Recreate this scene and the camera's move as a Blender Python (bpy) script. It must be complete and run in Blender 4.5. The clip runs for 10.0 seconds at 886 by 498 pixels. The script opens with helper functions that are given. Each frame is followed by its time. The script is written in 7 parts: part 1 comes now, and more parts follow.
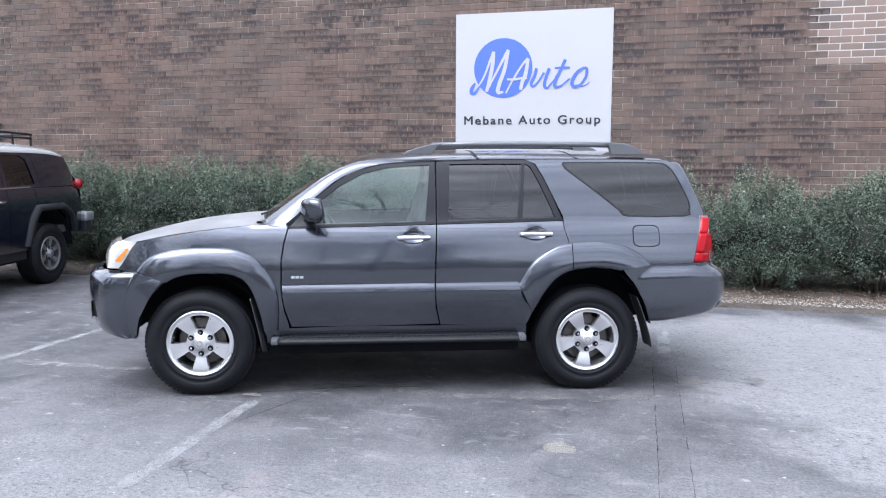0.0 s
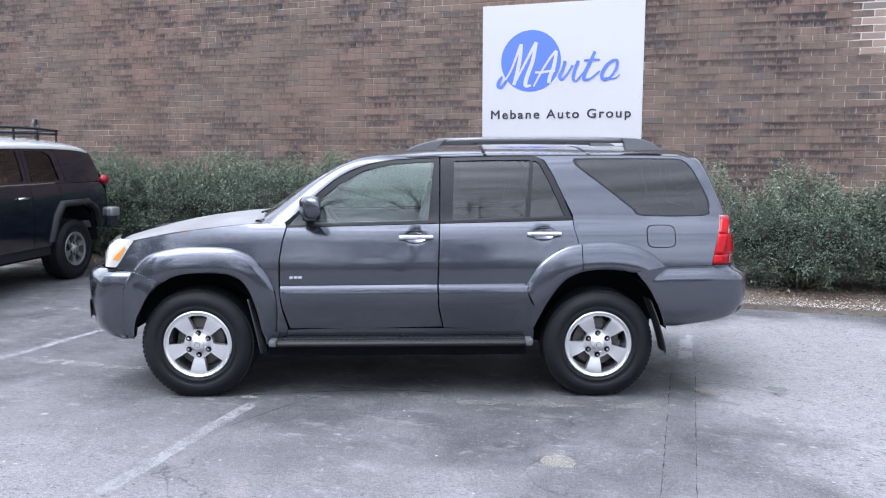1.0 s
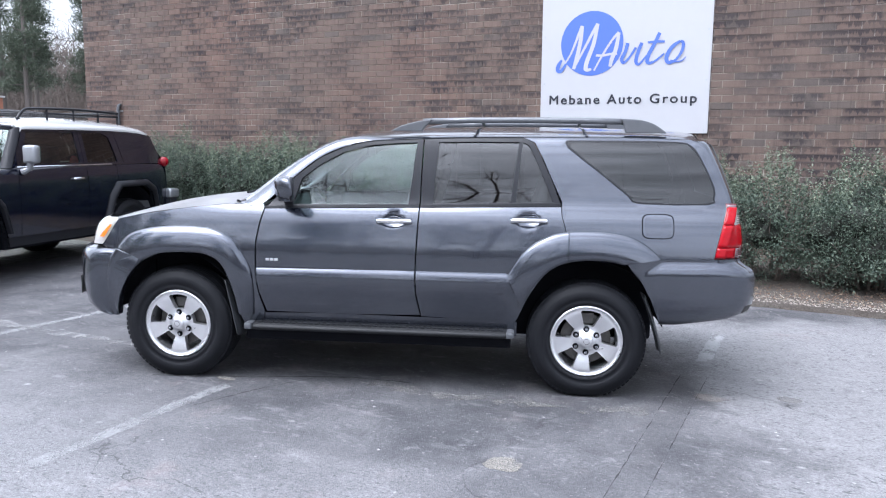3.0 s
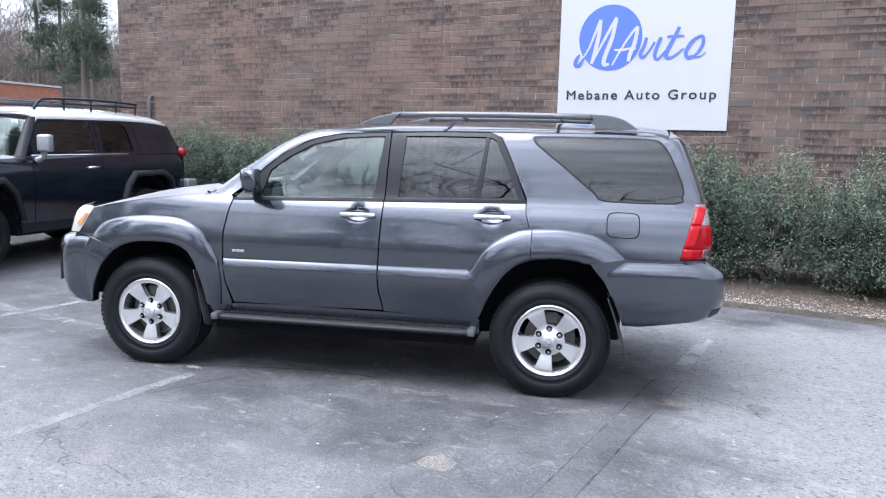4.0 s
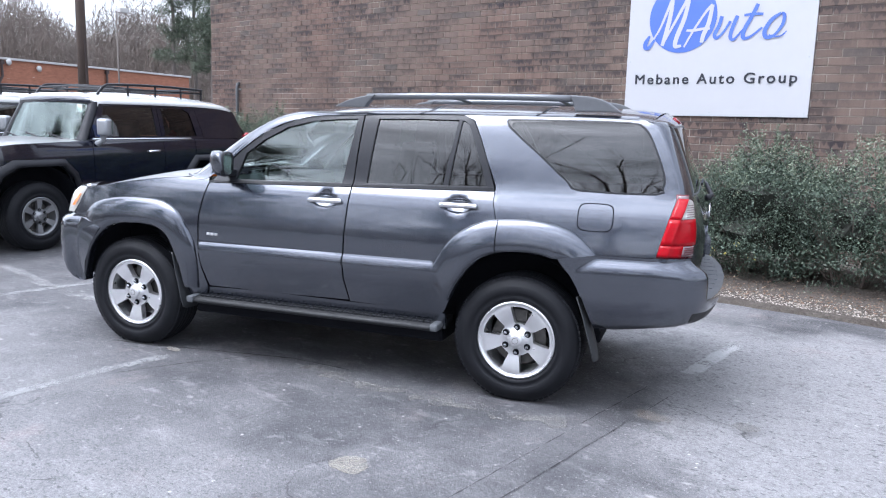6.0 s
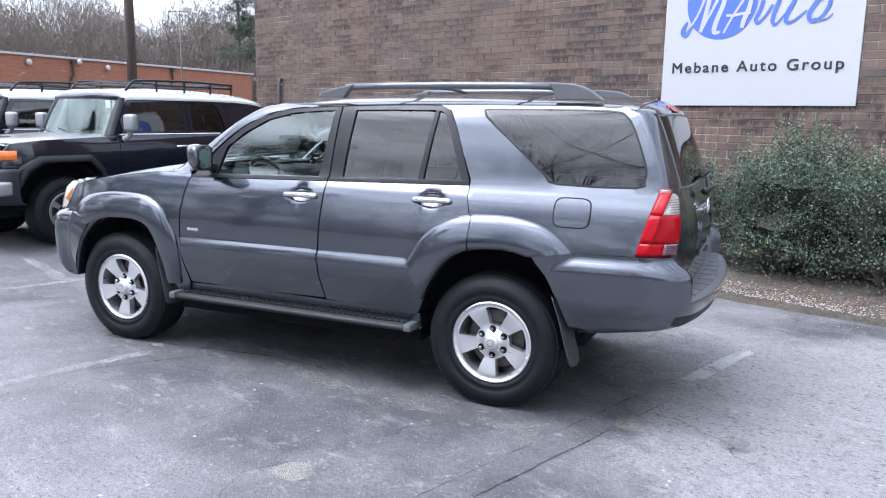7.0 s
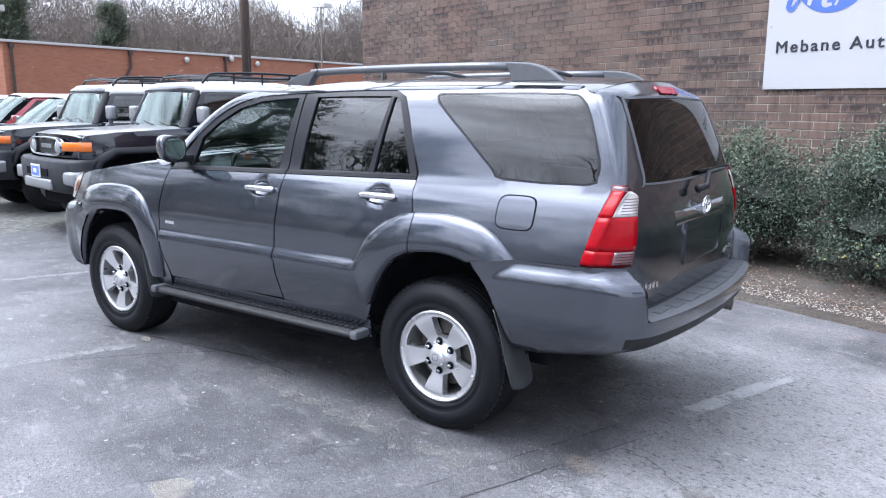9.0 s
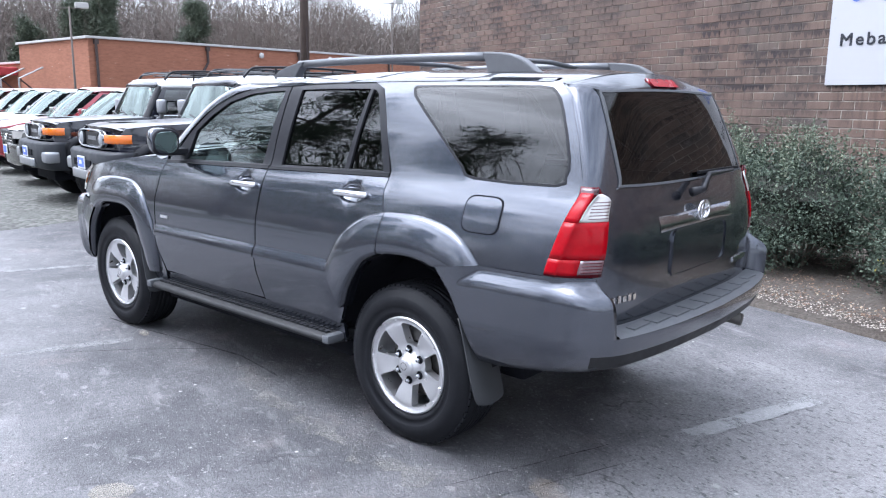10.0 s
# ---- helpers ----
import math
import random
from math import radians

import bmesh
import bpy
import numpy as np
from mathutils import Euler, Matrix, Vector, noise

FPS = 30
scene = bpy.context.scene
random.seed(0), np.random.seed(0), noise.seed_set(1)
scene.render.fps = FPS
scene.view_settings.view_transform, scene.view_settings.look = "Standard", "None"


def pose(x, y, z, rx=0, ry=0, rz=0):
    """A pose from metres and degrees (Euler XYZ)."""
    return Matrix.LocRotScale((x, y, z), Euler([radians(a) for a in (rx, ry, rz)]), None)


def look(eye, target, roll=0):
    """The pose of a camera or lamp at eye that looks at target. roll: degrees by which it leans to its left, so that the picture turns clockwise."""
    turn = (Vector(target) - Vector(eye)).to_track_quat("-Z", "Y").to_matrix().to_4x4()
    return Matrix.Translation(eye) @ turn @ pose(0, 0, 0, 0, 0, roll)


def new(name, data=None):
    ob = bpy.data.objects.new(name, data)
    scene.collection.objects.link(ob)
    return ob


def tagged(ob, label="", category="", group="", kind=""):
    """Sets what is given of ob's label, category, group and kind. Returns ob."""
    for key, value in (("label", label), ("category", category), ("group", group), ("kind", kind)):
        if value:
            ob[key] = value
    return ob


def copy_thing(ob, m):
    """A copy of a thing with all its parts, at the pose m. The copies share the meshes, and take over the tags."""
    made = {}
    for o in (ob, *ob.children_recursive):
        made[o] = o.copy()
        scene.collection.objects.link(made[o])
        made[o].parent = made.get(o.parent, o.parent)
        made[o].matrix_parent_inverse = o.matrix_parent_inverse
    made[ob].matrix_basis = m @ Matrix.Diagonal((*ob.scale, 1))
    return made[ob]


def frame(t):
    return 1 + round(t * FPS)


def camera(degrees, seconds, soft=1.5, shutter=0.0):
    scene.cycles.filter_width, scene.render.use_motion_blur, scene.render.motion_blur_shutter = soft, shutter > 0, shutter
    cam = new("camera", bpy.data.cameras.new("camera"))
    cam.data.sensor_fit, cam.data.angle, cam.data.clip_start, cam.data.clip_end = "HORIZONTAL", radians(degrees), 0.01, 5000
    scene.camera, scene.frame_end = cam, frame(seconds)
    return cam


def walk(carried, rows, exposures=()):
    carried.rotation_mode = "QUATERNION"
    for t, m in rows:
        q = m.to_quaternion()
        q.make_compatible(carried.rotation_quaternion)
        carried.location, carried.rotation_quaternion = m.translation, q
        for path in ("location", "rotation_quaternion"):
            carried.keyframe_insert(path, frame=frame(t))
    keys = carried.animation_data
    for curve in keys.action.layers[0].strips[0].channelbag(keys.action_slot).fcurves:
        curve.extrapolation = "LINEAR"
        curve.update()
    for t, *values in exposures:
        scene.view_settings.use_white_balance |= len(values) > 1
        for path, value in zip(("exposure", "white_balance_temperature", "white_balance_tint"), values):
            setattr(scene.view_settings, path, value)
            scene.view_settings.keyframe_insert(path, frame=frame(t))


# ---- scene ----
cam = camera(60.2, 10.0, soft=1.15)
PATH = [
    (0, (0.118, 0.099, 1.662), (-0.382, 2.021, 1.43), 0.1),
    (0.5, (0.201, 0.223, 1.667), (-0.345, 2.131, 1.428), 0.1),
    (1, (0.323, 0.378, 1.678), (-0.283, 2.268, 1.431), -0.0),
    (1.5, (0.523, 0.459, 1.662), (-0.148, 2.326, 1.407), 0.1),
    (2, (0.757, 0.542, 1.658), (0.019, 2.382, 1.392), 0.2),
    (3.3, (1.162, 1.023, 1.616), (0.268, 2.79, 1.337), 0.7),
    (3.5, (1.284, 1.077, 1.629), (0.369, 2.832, 1.345), 0.8),
    (4, (1.497, 1.222, 1.628), (0.525, 2.945, 1.338), 1.3),
    (4.5, (1.625, 1.395, 1.615), (0.592, 3.081, 1.316), 1.7),
    (5, (1.747, 1.584, 1.631), (0.652, 3.229, 1.322), 1.7),
    (5.5, (1.982, 1.78, 1.624), (0.82, 3.377, 1.306), 1.7),
    (7, (2.404, 2.501, 1.601), (1.05, 3.933, 1.258), 1.0),
    (7.5, (2.614, 2.797, 1.614), (1.201, 4.167, 1.258), 0.8),
    (8, (2.695, 3.029, 1.598), (1.218, 4.327, 1.231), 0.5),
    (8.5, (2.694, 3.329, 1.607), (1.153, 4.548, 1.236), 0.3),
    (9, (2.765, 3.611, 1.588), (1.161, 4.746, 1.218), 0.3),
    (9.5, (2.844, 3.892, 1.602), (1.185, 4.945, 1.229), 0.4),
    (10, (2.828, 4.152, 1.578), (1.121, 5.123, 1.197), 0.6),
]
EXPOSURES = [(0.0, 0.58, 5750, 12), (5.0, 0.64, 5750, 12), (8.0, 0.60, 5700, 12), (10.0, 0.69, 5700, 12)]
walk(cam, [(t, look(eye, target, roll)) for t, eye, target, roll in PATH], EXPOSURES)

# ---- world and sun: a bright overcast day ----
SUN_ELEVATION, SUN_TURN = radians(63), radians(212)
world = bpy.data.worlds.new("overcast_sky")
scene.world = world
world.use_nodes = True
wn, wl = world.node_tree.nodes, world.node_tree.links
wn.clear()
sky = wn.new("ShaderNodeTexSky")
sky.sky_type, sky.sun_disc = "NISHITA", False
sky.sun_elevation, sky.sun_rotation = SUN_ELEVATION, SUN_TURN
sky.air_density, sky.dust_density, sky.ozone_density = 1.0, 3.0, 1.0
pale = wn.new("ShaderNodeHueSaturation")
pale.inputs["Saturation"].default_value = 0.15
wl.new(sky.outputs["Color"], pale.inputs["Color"])
where = wn.new("ShaderNodeTexCoord")
stretch = wn.new("ShaderNodeMapping")
stretch.inputs["Scale"].default_value = (1.4, 1.4, 6.0)
wl.new(where.outputs["Generated"], stretch.inputs["Vector"])
cloud = wn.new("ShaderNodeTexNoise")
cloud.inputs["Scale"].default_value, cloud.inputs["Detail"].default_value = 2.2, 6.0
cloud.inputs["Roughness"].default_value = 0.55
wl.new(stretch.outputs["Vector"], cloud.inputs["Vector"])
cover = wn.new("ShaderNodeMapRange")
cover.inputs["From Min"].default_value, cover.inputs["From Max"].default_value = 0.35, 0.68
cover.inputs["To Min"].default_value, cover.inputs["To Max"].default_value = 0.62, 1.42
wl.new(cloud.outputs["Fac"], cover.inputs["Value"])
upward = wn.new("ShaderNodeSeparateXYZ")
wl.new(where.outputs["Generated"], upward.inputs["Vector"])
zenith = wn.new("ShaderNodeMapRange")
zenith.inputs["From Min"].default_value, zenith.inputs["From Max"].default_value = 0.0, 1.0
zenith.inputs["To Min"].default_value, zenith.inputs["To Max"].default_value = 1.01, 1.88
wl.new(upward.outputs["Z"], zenith.inputs["Value"])
dome = wn.new("ShaderNodeMath")
dome.operation = "MULTIPLY"
wl.new(cover.outputs["Result"], dome.inputs[0])
wl.new(zenith.outputs["Result"], dome.inputs[1])
veil = wn.new("ShaderNodeVectorMath")
veil.operation = "SCALE"
wl.new(pale.outputs["Color"], veil.inputs[0])
wl.new(dome.outputs["Value"], veil.inputs["Scale"])
back = wn.new("ShaderNodeBackground")
back.inputs["Strength"].default_value = 0.255
wl.new(veil.outputs["Vector"], back.inputs["Color"])
wout = wn.new("ShaderNodeOutputWorld")
wl.new(back.outputs["Background"], wout.inputs["Surface"])

sun = new("sun", bpy.data.lights.new("sun", "SUN"))
sun.data.energy, sun.data.angle, sun.data.color = 0.85, radians(40), (1.0, 0.97, 0.93)
sun.matrix_world = look((-0.53 * 15.3, -0.848 * 15.3, 30), (0, 0, 0))


# ---- materials ----
class Nodes:
    """A small writer of node materials."""

    def __init__(self, name):
        self.mat = bpy.data.materials.new(name)
        self.mat.use_nodes = True
        self.n, self.l = self.mat.node_tree.nodes, self.mat.node_tree.links
        self.bsdf, self.out = self.n["Principled BSDF"], self.n["Material Output"]
        self.space = self.n.new("ShaderNodeTexCoord").outputs["Object"]

    def world_space(self):
        self.space = self.n.new("ShaderNodeNewGeometry").outputs["Position"]
        return self

    def put(self, socket, value):
        if isinstance(value, bpy.types.NodeSocket):
            self.l.new(value, socket)
        else:
            socket.default_value = value

    def scaled(self, sx, sy, sz):
        m = self.n.new("ShaderNodeMapping")
        m.inputs["Scale"].default_value = (sx, sy, sz)
        self.l.new(self.space, m.inputs["Vector"])
        return m.outputs["Vector"]

    def noise(self, scale, detail=4.0, rough=0.55, vector=None, distortion=0.0):
        t = self.n.new("ShaderNodeTexNoise")
        t.inputs["Scale"].default_value, t.inputs["Detail"].default_value = scale, detail
        t.inputs["Roughness"].default_value, t.inputs["Distortion"].default_value = rough, distortion
        self.l.new(vector or self.space, t.inputs["Vector"])
        return t.outputs["Fac"]

    def cells(self, scale, feature="F1", vector=None, socket="Distance"):
        t = self.n.new("ShaderNodeTexVoronoi")
        t.feature = feature
        t.inputs["Scale"].default_value = scale
        self.l.new(vector or self.space, t.inputs["Vector"])
        return t.outputs[socket]

    def ramp(self, value, low, high, a=0.0, b=1.0):
        r = self.n.new("ShaderNodeMapRange")
        for key, v in (("From Min", low), ("From Max", high), ("To Min", a), ("To Max", b)):
            r.inputs[key].default_value = v
        self.l.new(value, r.inputs["Value"])
        return r.outputs["Result"]

    def math(self, op, a, b=0.0):
        m = self.n.new("ShaderNodeMath")
        m.operation = op
        self.put(m.inputs[0], a), self.put(m.inputs[1], b)
        return m.outputs["Value"]

    def mix(self, fac, a, b, blend="MIX"):
        m = self.n.new("ShaderNodeMix")
        m.data_type, m.blend_type = "RGBA", blend
        self.put(m.inputs[0], fac)
        for i, v in ((6, a), (7, b)):
            self.put(m.inputs[i], v if isinstance(v, bpy.types.NodeSocket) else (*v, 1.0))
        return m.outputs[2]

    def bump(self, height, strength=0.3, distance=0.01):
        b = self.n.new("ShaderNodeBump")
        b.inputs["Strength"].default_value, b.inputs["Distance"].default_value = strength, distance
        self.l.new(height, b.inputs["Height"])
        self.l.new(b.outputs["Normal"], self.bsdf.inputs["Normal"])
        return self

    def random(self):
        return self.n.new("ShaderNodeObjectInfo").outputs["Random"]

    def island(self):
        return self.n.new("ShaderNodeNewGeometry").outputs["Random Per Island"]

    def set(self, color=None, rough=None, metal=None, coat=None, spec=None):
        for key, v in (("Base Color", color), ("Roughness", rough), ("Metallic", metal), ("Coat Weight", coat), ("Specular IOR Level", spec)):
            if v is not None:
                self.put(self.bsdf.inputs[key], (*v, 1.0) if isinstance(v, tuple) else v)
        return self


def plain(name, color, rough, metal=0.0, grain=0.12, scale=30.0, coat=0.0, spec=0.5):
    """A surface of one colour with faint grain and dust."""
    k = Nodes(name)
    dark = tuple(c * (1 - grain) for c in color)
    light = tuple(min(1.0, c * (1 + grain)) for c in color)
    k.set(k.mix(k.noise(scale), dark, light), k.ramp(k.noise(scale * 0.3), 0.3, 0.7, max(0.02, rough - 0.06), rough + 0.06), metal, coat, spec)
    k.bsdf.inputs["Coat Roughness"].default_value = 0.05
    return k.mat


def asphalt(name="asphalt", gain=0.93):
    """Old asphalt: pitted and pale where it is driven over, darker and tighter in the parking bays, deepened there as
    painted shade round the car.
    """
    k = Nodes(name).world_space()
    fine = k.math("ADD", k.math("MULTIPLY", k.noise(120.0, 3.0, 0.7), 0.5), k.math("MULTIPLY", k.noise(48.0, 3.0, 0.75), 0.5))
    fine = k.ramp(fine, 0.36, 0.64)
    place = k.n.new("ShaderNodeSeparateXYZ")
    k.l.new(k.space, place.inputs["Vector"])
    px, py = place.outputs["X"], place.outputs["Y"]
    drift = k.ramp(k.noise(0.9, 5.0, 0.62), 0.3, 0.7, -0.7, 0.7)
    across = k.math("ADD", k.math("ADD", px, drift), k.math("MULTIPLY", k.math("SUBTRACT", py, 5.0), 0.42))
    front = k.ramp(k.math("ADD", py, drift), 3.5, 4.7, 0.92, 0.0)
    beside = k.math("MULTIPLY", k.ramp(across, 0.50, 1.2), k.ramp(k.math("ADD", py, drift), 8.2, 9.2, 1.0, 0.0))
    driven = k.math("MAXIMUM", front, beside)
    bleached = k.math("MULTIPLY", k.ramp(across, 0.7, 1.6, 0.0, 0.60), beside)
    # dark bay asphalt, with the car's soft shade painted into its tone
    bay_shaded = k.mix(fine, (0.025, 0.026, 0.030), (0.090, 0.091, 0.098))
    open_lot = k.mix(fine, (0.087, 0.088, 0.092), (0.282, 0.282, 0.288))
    tone = k.mix(driven, bay_shaded, open_lot)
    patchy = k.ramp(k.noise(1.5, 6.0, 0.66, distortion=0.7), 0.40, 0.62)
    tone = k.mix(k.math("MULTIPLY", patchy, 0.34), tone, k.mix(fine, (0.125, 0.124, 0.128), (0.33, 0.328, 0.333)))
    tone = k.mix(k.ramp(k.noise(0.55, 5.0, 0.6), 0.50, 0.66, 0.0, 0.45), tone, k.mix(fine, (0.046, 0.047, 0.051), (0.150, 0.152, 0.158)))
    tone = k.mix(bleached, tone, k.mix(fine, (0.160, 0.160, 0.165), (0.330, 0.330, 0.335)))
    rusty = k.math("MULTIPLY", k.ramp(k.noise(2.4, 6.0, 0.7), 0.56, 0.70), k.ramp(k.noise(0.7, 3.0, 0.5), 0.46, 0.60, 0.0, 0.42))
    tone = k.mix(rusty, tone, k.mix(fine, (0.19, 0.155, 0.150), (0.38, 0.33, 0.32)))
    blot = k.noise(11.0, 8.0, 0.86)
    tone = k.mix(k.ramp(blot, 0.34, 0.52, 0.36, 0.0), tone, (0.045, 0.046, 0.051))
    flake = k.ramp(k.noise(8.0, 8.0, 0.70, k.scaled(1.0, 1.5, 1.0), distortion=0.8), 0.585, 0.645, 0.0, 0.42)
    tone = k.mix(flake, tone, k.mix(fine, (0.21, 0.21, 0.212), (0.38, 0.38, 0.382)))
    scuff = k.math("MULTIPLY", k.ramp(k.noise(3.2, 6.0, 0.70, k.scaled(0.55, 1.9, 1)), 0.56, 0.66), k.ramp(k.noise(0.8, 4.0, 0.6), 0.42, 0.58))
    tone = k.mix(k.math("MULTIPLY", scuff, 0.42), tone, (0.36, 0.36, 0.362))
    drops = k.math("MULTIPLY", k.ramp(k.cells(3.1, vector=k.scaled(1, 1.5, 1)), 0.05, 0.11, 0.85, 0.0), k.ramp(k.noise(1.7, 3.0, 0.6), 0.50, 0.56))
    tone = k.mix(drops, tone, (0.36, 0.36, 0.35))
    crumbs = k.math("MULTIPLY", k.ramp(k.cells(9.0), 0.05, 0.10, 0.9, 0.0), k.ramp(k.noise(2.6, 3.0, 0.6), 0.50, 0.60))
    tone = k.mix(crumbs, tone, (0.50, 0.495, 0.47))
    grit = k.ramp(k.noise(60.0, 2.0, 0.5), 0.66, 0.70, 0.0, 0.55)
    tone = k.mix(grit, tone, (0.36, 0.355, 0.345))
    pits = k.ramp(k.noise(34.0, 2.0, 0.5, k.scaled(0.75, 1.3, 1.0)), 0.335, 0.385, 0.66, 0.0)
    tone = k.mix(k.math("MULTIPLY", pits, k.ramp(driven, 0.0, 1.0, 0.25, 1.0)), tone, (0.030, 0.031, 0.035))
    bent = k.n.new("ShaderNodeVectorMath")
    bent.operation = "ADD"
    k.l.new(k.space, bent.inputs[0])
    wobble = k.n.new("ShaderNodeTexNoise")
    wobble.inputs["Scale"].default_value, wobble.inputs["Detail"].default_value = 2.2, 5.0
    k.l.new(k.space, wobble.inputs["Vector"])
    k.l.new(wobble.outputs["Color"], bent.inputs[1])
    crack = k.ramp(k.cells(0.42, "DISTANCE_TO_EDGE", bent.outputs["Vector"]), 0.001, 0.005, 0.7, 0.0)
    tone = k.mix(k.math("MULTIPLY", crack, k.ramp(k.noise(0.9, 3.0, 0.6), 0.50, 0.58)), tone, (0.022, 0.022, 0.025))
    tone = k.mix(1.0, tone, (gain * 1.02, gain, gain * 1.005), "MULTIPLY")
    k.set(tone, k.ramp(k.noise(2.0), 0.3, 0.7, 0.50, 0.72), 0.0, spec=0.5)
    relief = k.math("SUBTRACT", k.math("ADD", fine, k.math("MULTIPLY", k.noise(45.0), 0.7)), k.math("MULTIPLY", pits, 0.9))
    return k.bump(relief, 0.55, 0.007).mat


def worn_line(name="worn_line_paint", low=0.37, high=0.55, dark=(0.22, 0.221, 0.226), light=(0.35, 0.35, 0.355), cover=0.66):
    """Old road paint, scuffed through to the asphalt."""
    k = Nodes(name).world_space()
    fine = k.ramp(k.math("ADD", k.math("MULTIPLY", k.noise(120.0, 3.0, 0.7), 0.5), k.math("MULTIPLY", k.noise(48.0, 3.0, 0.75), 0.5)), 0.36, 0.64)
    worn = k.ramp(k.noise(7.0, 6.0, 0.8), low, high)
    k.set(k.mix(fine, dark, light), 0.85)
    k.bump(fine, 0.4, 0.005)
    bare, both = k.n.new("ShaderNodeBsdfTransparent"), k.n.new("ShaderNodeMixShader")
    k.l.new(k.math("MULTIPLY", worn, cover), both.inputs[0])
    k.l.new(bare.outputs["BSDF"], both.inputs[1])
    k.l.new(k.bsdf.outputs["BSDF"], both.inputs[2])
    k.l.new(both.outputs["Shader"], k.out.inputs["Surface"])
    return k.mat


def gravel_bed(name, low, high, leaf, scale=38.0):
    k = Nodes(name).world_space()
    stone = k.n.new("ShaderNodeTexVoronoi")
    stone.inputs["Scale"].default_value = scale
    k.l.new(k.space, stone.inputs["Vector"])
    pick = k.n.new("ShaderNodeSeparateColor")
    k.l.new(stone.outputs["Color"], pick.inputs["Color"])
    tone = k.mix(pick.outputs[0], low, high)
    tone = k.mix(k.ramp(k.noise(2.2, 5.0, 0.65), 0.42, 0.62, 0.0, 0.85), tone, leaf)
    tone = k.mix(k.ramp(stone.outputs["Distance"], 0.012, 0.022, 0.0, 0.7), tone, (0.05, 0.045, 0.04))
    k.set(tone, 0.9)
    return k.bump(stone.outputs["Distance"], 0.8, -0.02).mat


def soot_mask(k):
    """Dark weather stains on the wall: smears course by course that run down in ragged drips."""
    at = k.n.new("ShaderNodeSeparateXYZ")
    k.l.new(k.space, at.inputs["Vector"])
    x, course = at.outputs["X"], k.math("DIVIDE", at.outputs["Z"], 0.1016)
    row, rise = k.math("FLOOR", course), k.math("FRACT", course)

    def by_course(sx, sr, detail):
        v = k.n.new("ShaderNodeCombineXYZ")
        k.put(v.inputs["X"], k.math("MULTIPLY", x, sx))
        k.put(v.inputs["Z"], k.math("MULTIPLY", row, sr))
        return k.noise(1.0, detail, 0.6, v.outputs["Vector"])
    smear = k.ramp(by_course(1.1, 0.42, 4.0), 0.45, 0.52)
    drip = k.ramp(by_course(17.0, 1.7, 3.0), 0.30, 0.68, 0.0, 1.25)
    ragged = k.ramp(k.math("SUBTRACT", k.math("ADD", rise, drip), 1.0), 0.0, 0.22, 0.30, 1.0)
    wide = k.ramp(k.noise(0.40, 4.0, 0.6, k.scaled(1.0, 0.0, 1.5)), 0.36, 0.52, 0.30, 1.0)
    thread = k.ramp(k.noise(1.0, 6.0, 0.75, k.scaled(13.0, 0.0, 0.8)), 0.48, 0.62, 0.0, 0.55)
    return k.math("MULTIPLY", k.math("MAXIMUM", k.math("MULTIPLY", smear, ragged), thread), wide)


def brick_paint(name, base, other, dark, joined, stains):
    """Fired brick: a tone for each piece, soot runs and pale bloom."""
    k = Nodes(name).world_space()
    pick = k.island() if joined else k.random()
    tone = k.mix(pick, base, other)
    tone = k.mix(k.ramp(k.math("FRACT", k.math("MULTIPLY", pick, 7.31)), 0.72, 0.92, 0.0, 0.85), tone, dark)
    tone = k.mix(k.noise(60.0, 4.0, 0.7), tone, k.mix(0.35, tone, (0.36, 0.31, 0.27)), "MIX")
    if stains:
        tone = k.mix(k.ramp(k.noise(0.33, 4.0, 0.6), 0.46, 0.62, 0.0, 0.45), tone, (0.178, 0.104, 0.081))
        soot = k.math("MULTIPLY", soot_mask(k), k.ramp(k.math("FRACT", k.math("MULTIPLY", pick, 3.77)), 0.0, 1.0, 0.62, 1.0))
        tone = k.mix(soot, tone, (0.029, 0.024, 0.027))
        bloom = k.ramp(k.noise(2.6, 5.0, 0.7, k.scaled(1, 1, 2)), 0.62, 0.75, 0.0, 0.25)
        tone = k.mix(bloom, tone, (0.36, 0.33, 0.32))
    k.set(tone, 0.88, spec=0.3)
    return k.bump(k.noise(140.0, 4.0, 0.7), 0.35, 0.004).mat


def far_brick():
    """Red brick seen from afar: courses, odd pale pieces, damp patches."""
    k = Nodes("far_red_brick").world_space()
    course = k.noise(1.0, 3.0, 0.8, k.scaled(2.4, 2.4, 10.0))
    tone = k.mix(k.ramp(course, 0.3, 0.7), (0.240, 0.106, 0.068), (0.355, 0.160, 0.104))
    tone = k.mix(k.ramp(k.noise(0.35, 5.0, 0.6), 0.45, 0.7, 0.0, 0.5), tone, (0.240, 0.108, 0.072))
    chips = k.ramp(k.noise(1.0, 2.0, 0.6, k.scaled(1.6, 1.6, 9.0)), 0.70, 0.74, 0.0, 0.6)
    tone = k.mix(chips, tone, (0.50, 0.40, 0.33))
    k.set(tone, 0.9, spec=0.2)
    return k.bump(course, 0.3, 0.02).mat


def mortar_paint():
    k = Nodes("mortar").world_space()
    tone = k.mix(k.noise(8.0), (0.175, 0.143, 0.117), (0.290, 0.245, 0.207))
    tone = k.mix(k.ramp(k.noise(0.55, 5.0, 0.65), 0.46, 0.62), tone, (0.41, 0.370, 0.328))
    tone = k.mix(k.math("MULTIPLY", soot_mask(k), 0.80), tone, (0.060, 0.050, 0.052))
    k.set(tone, 0.95)
    return k.bump(k.noise(90.0), 0.4, 0.004).mat


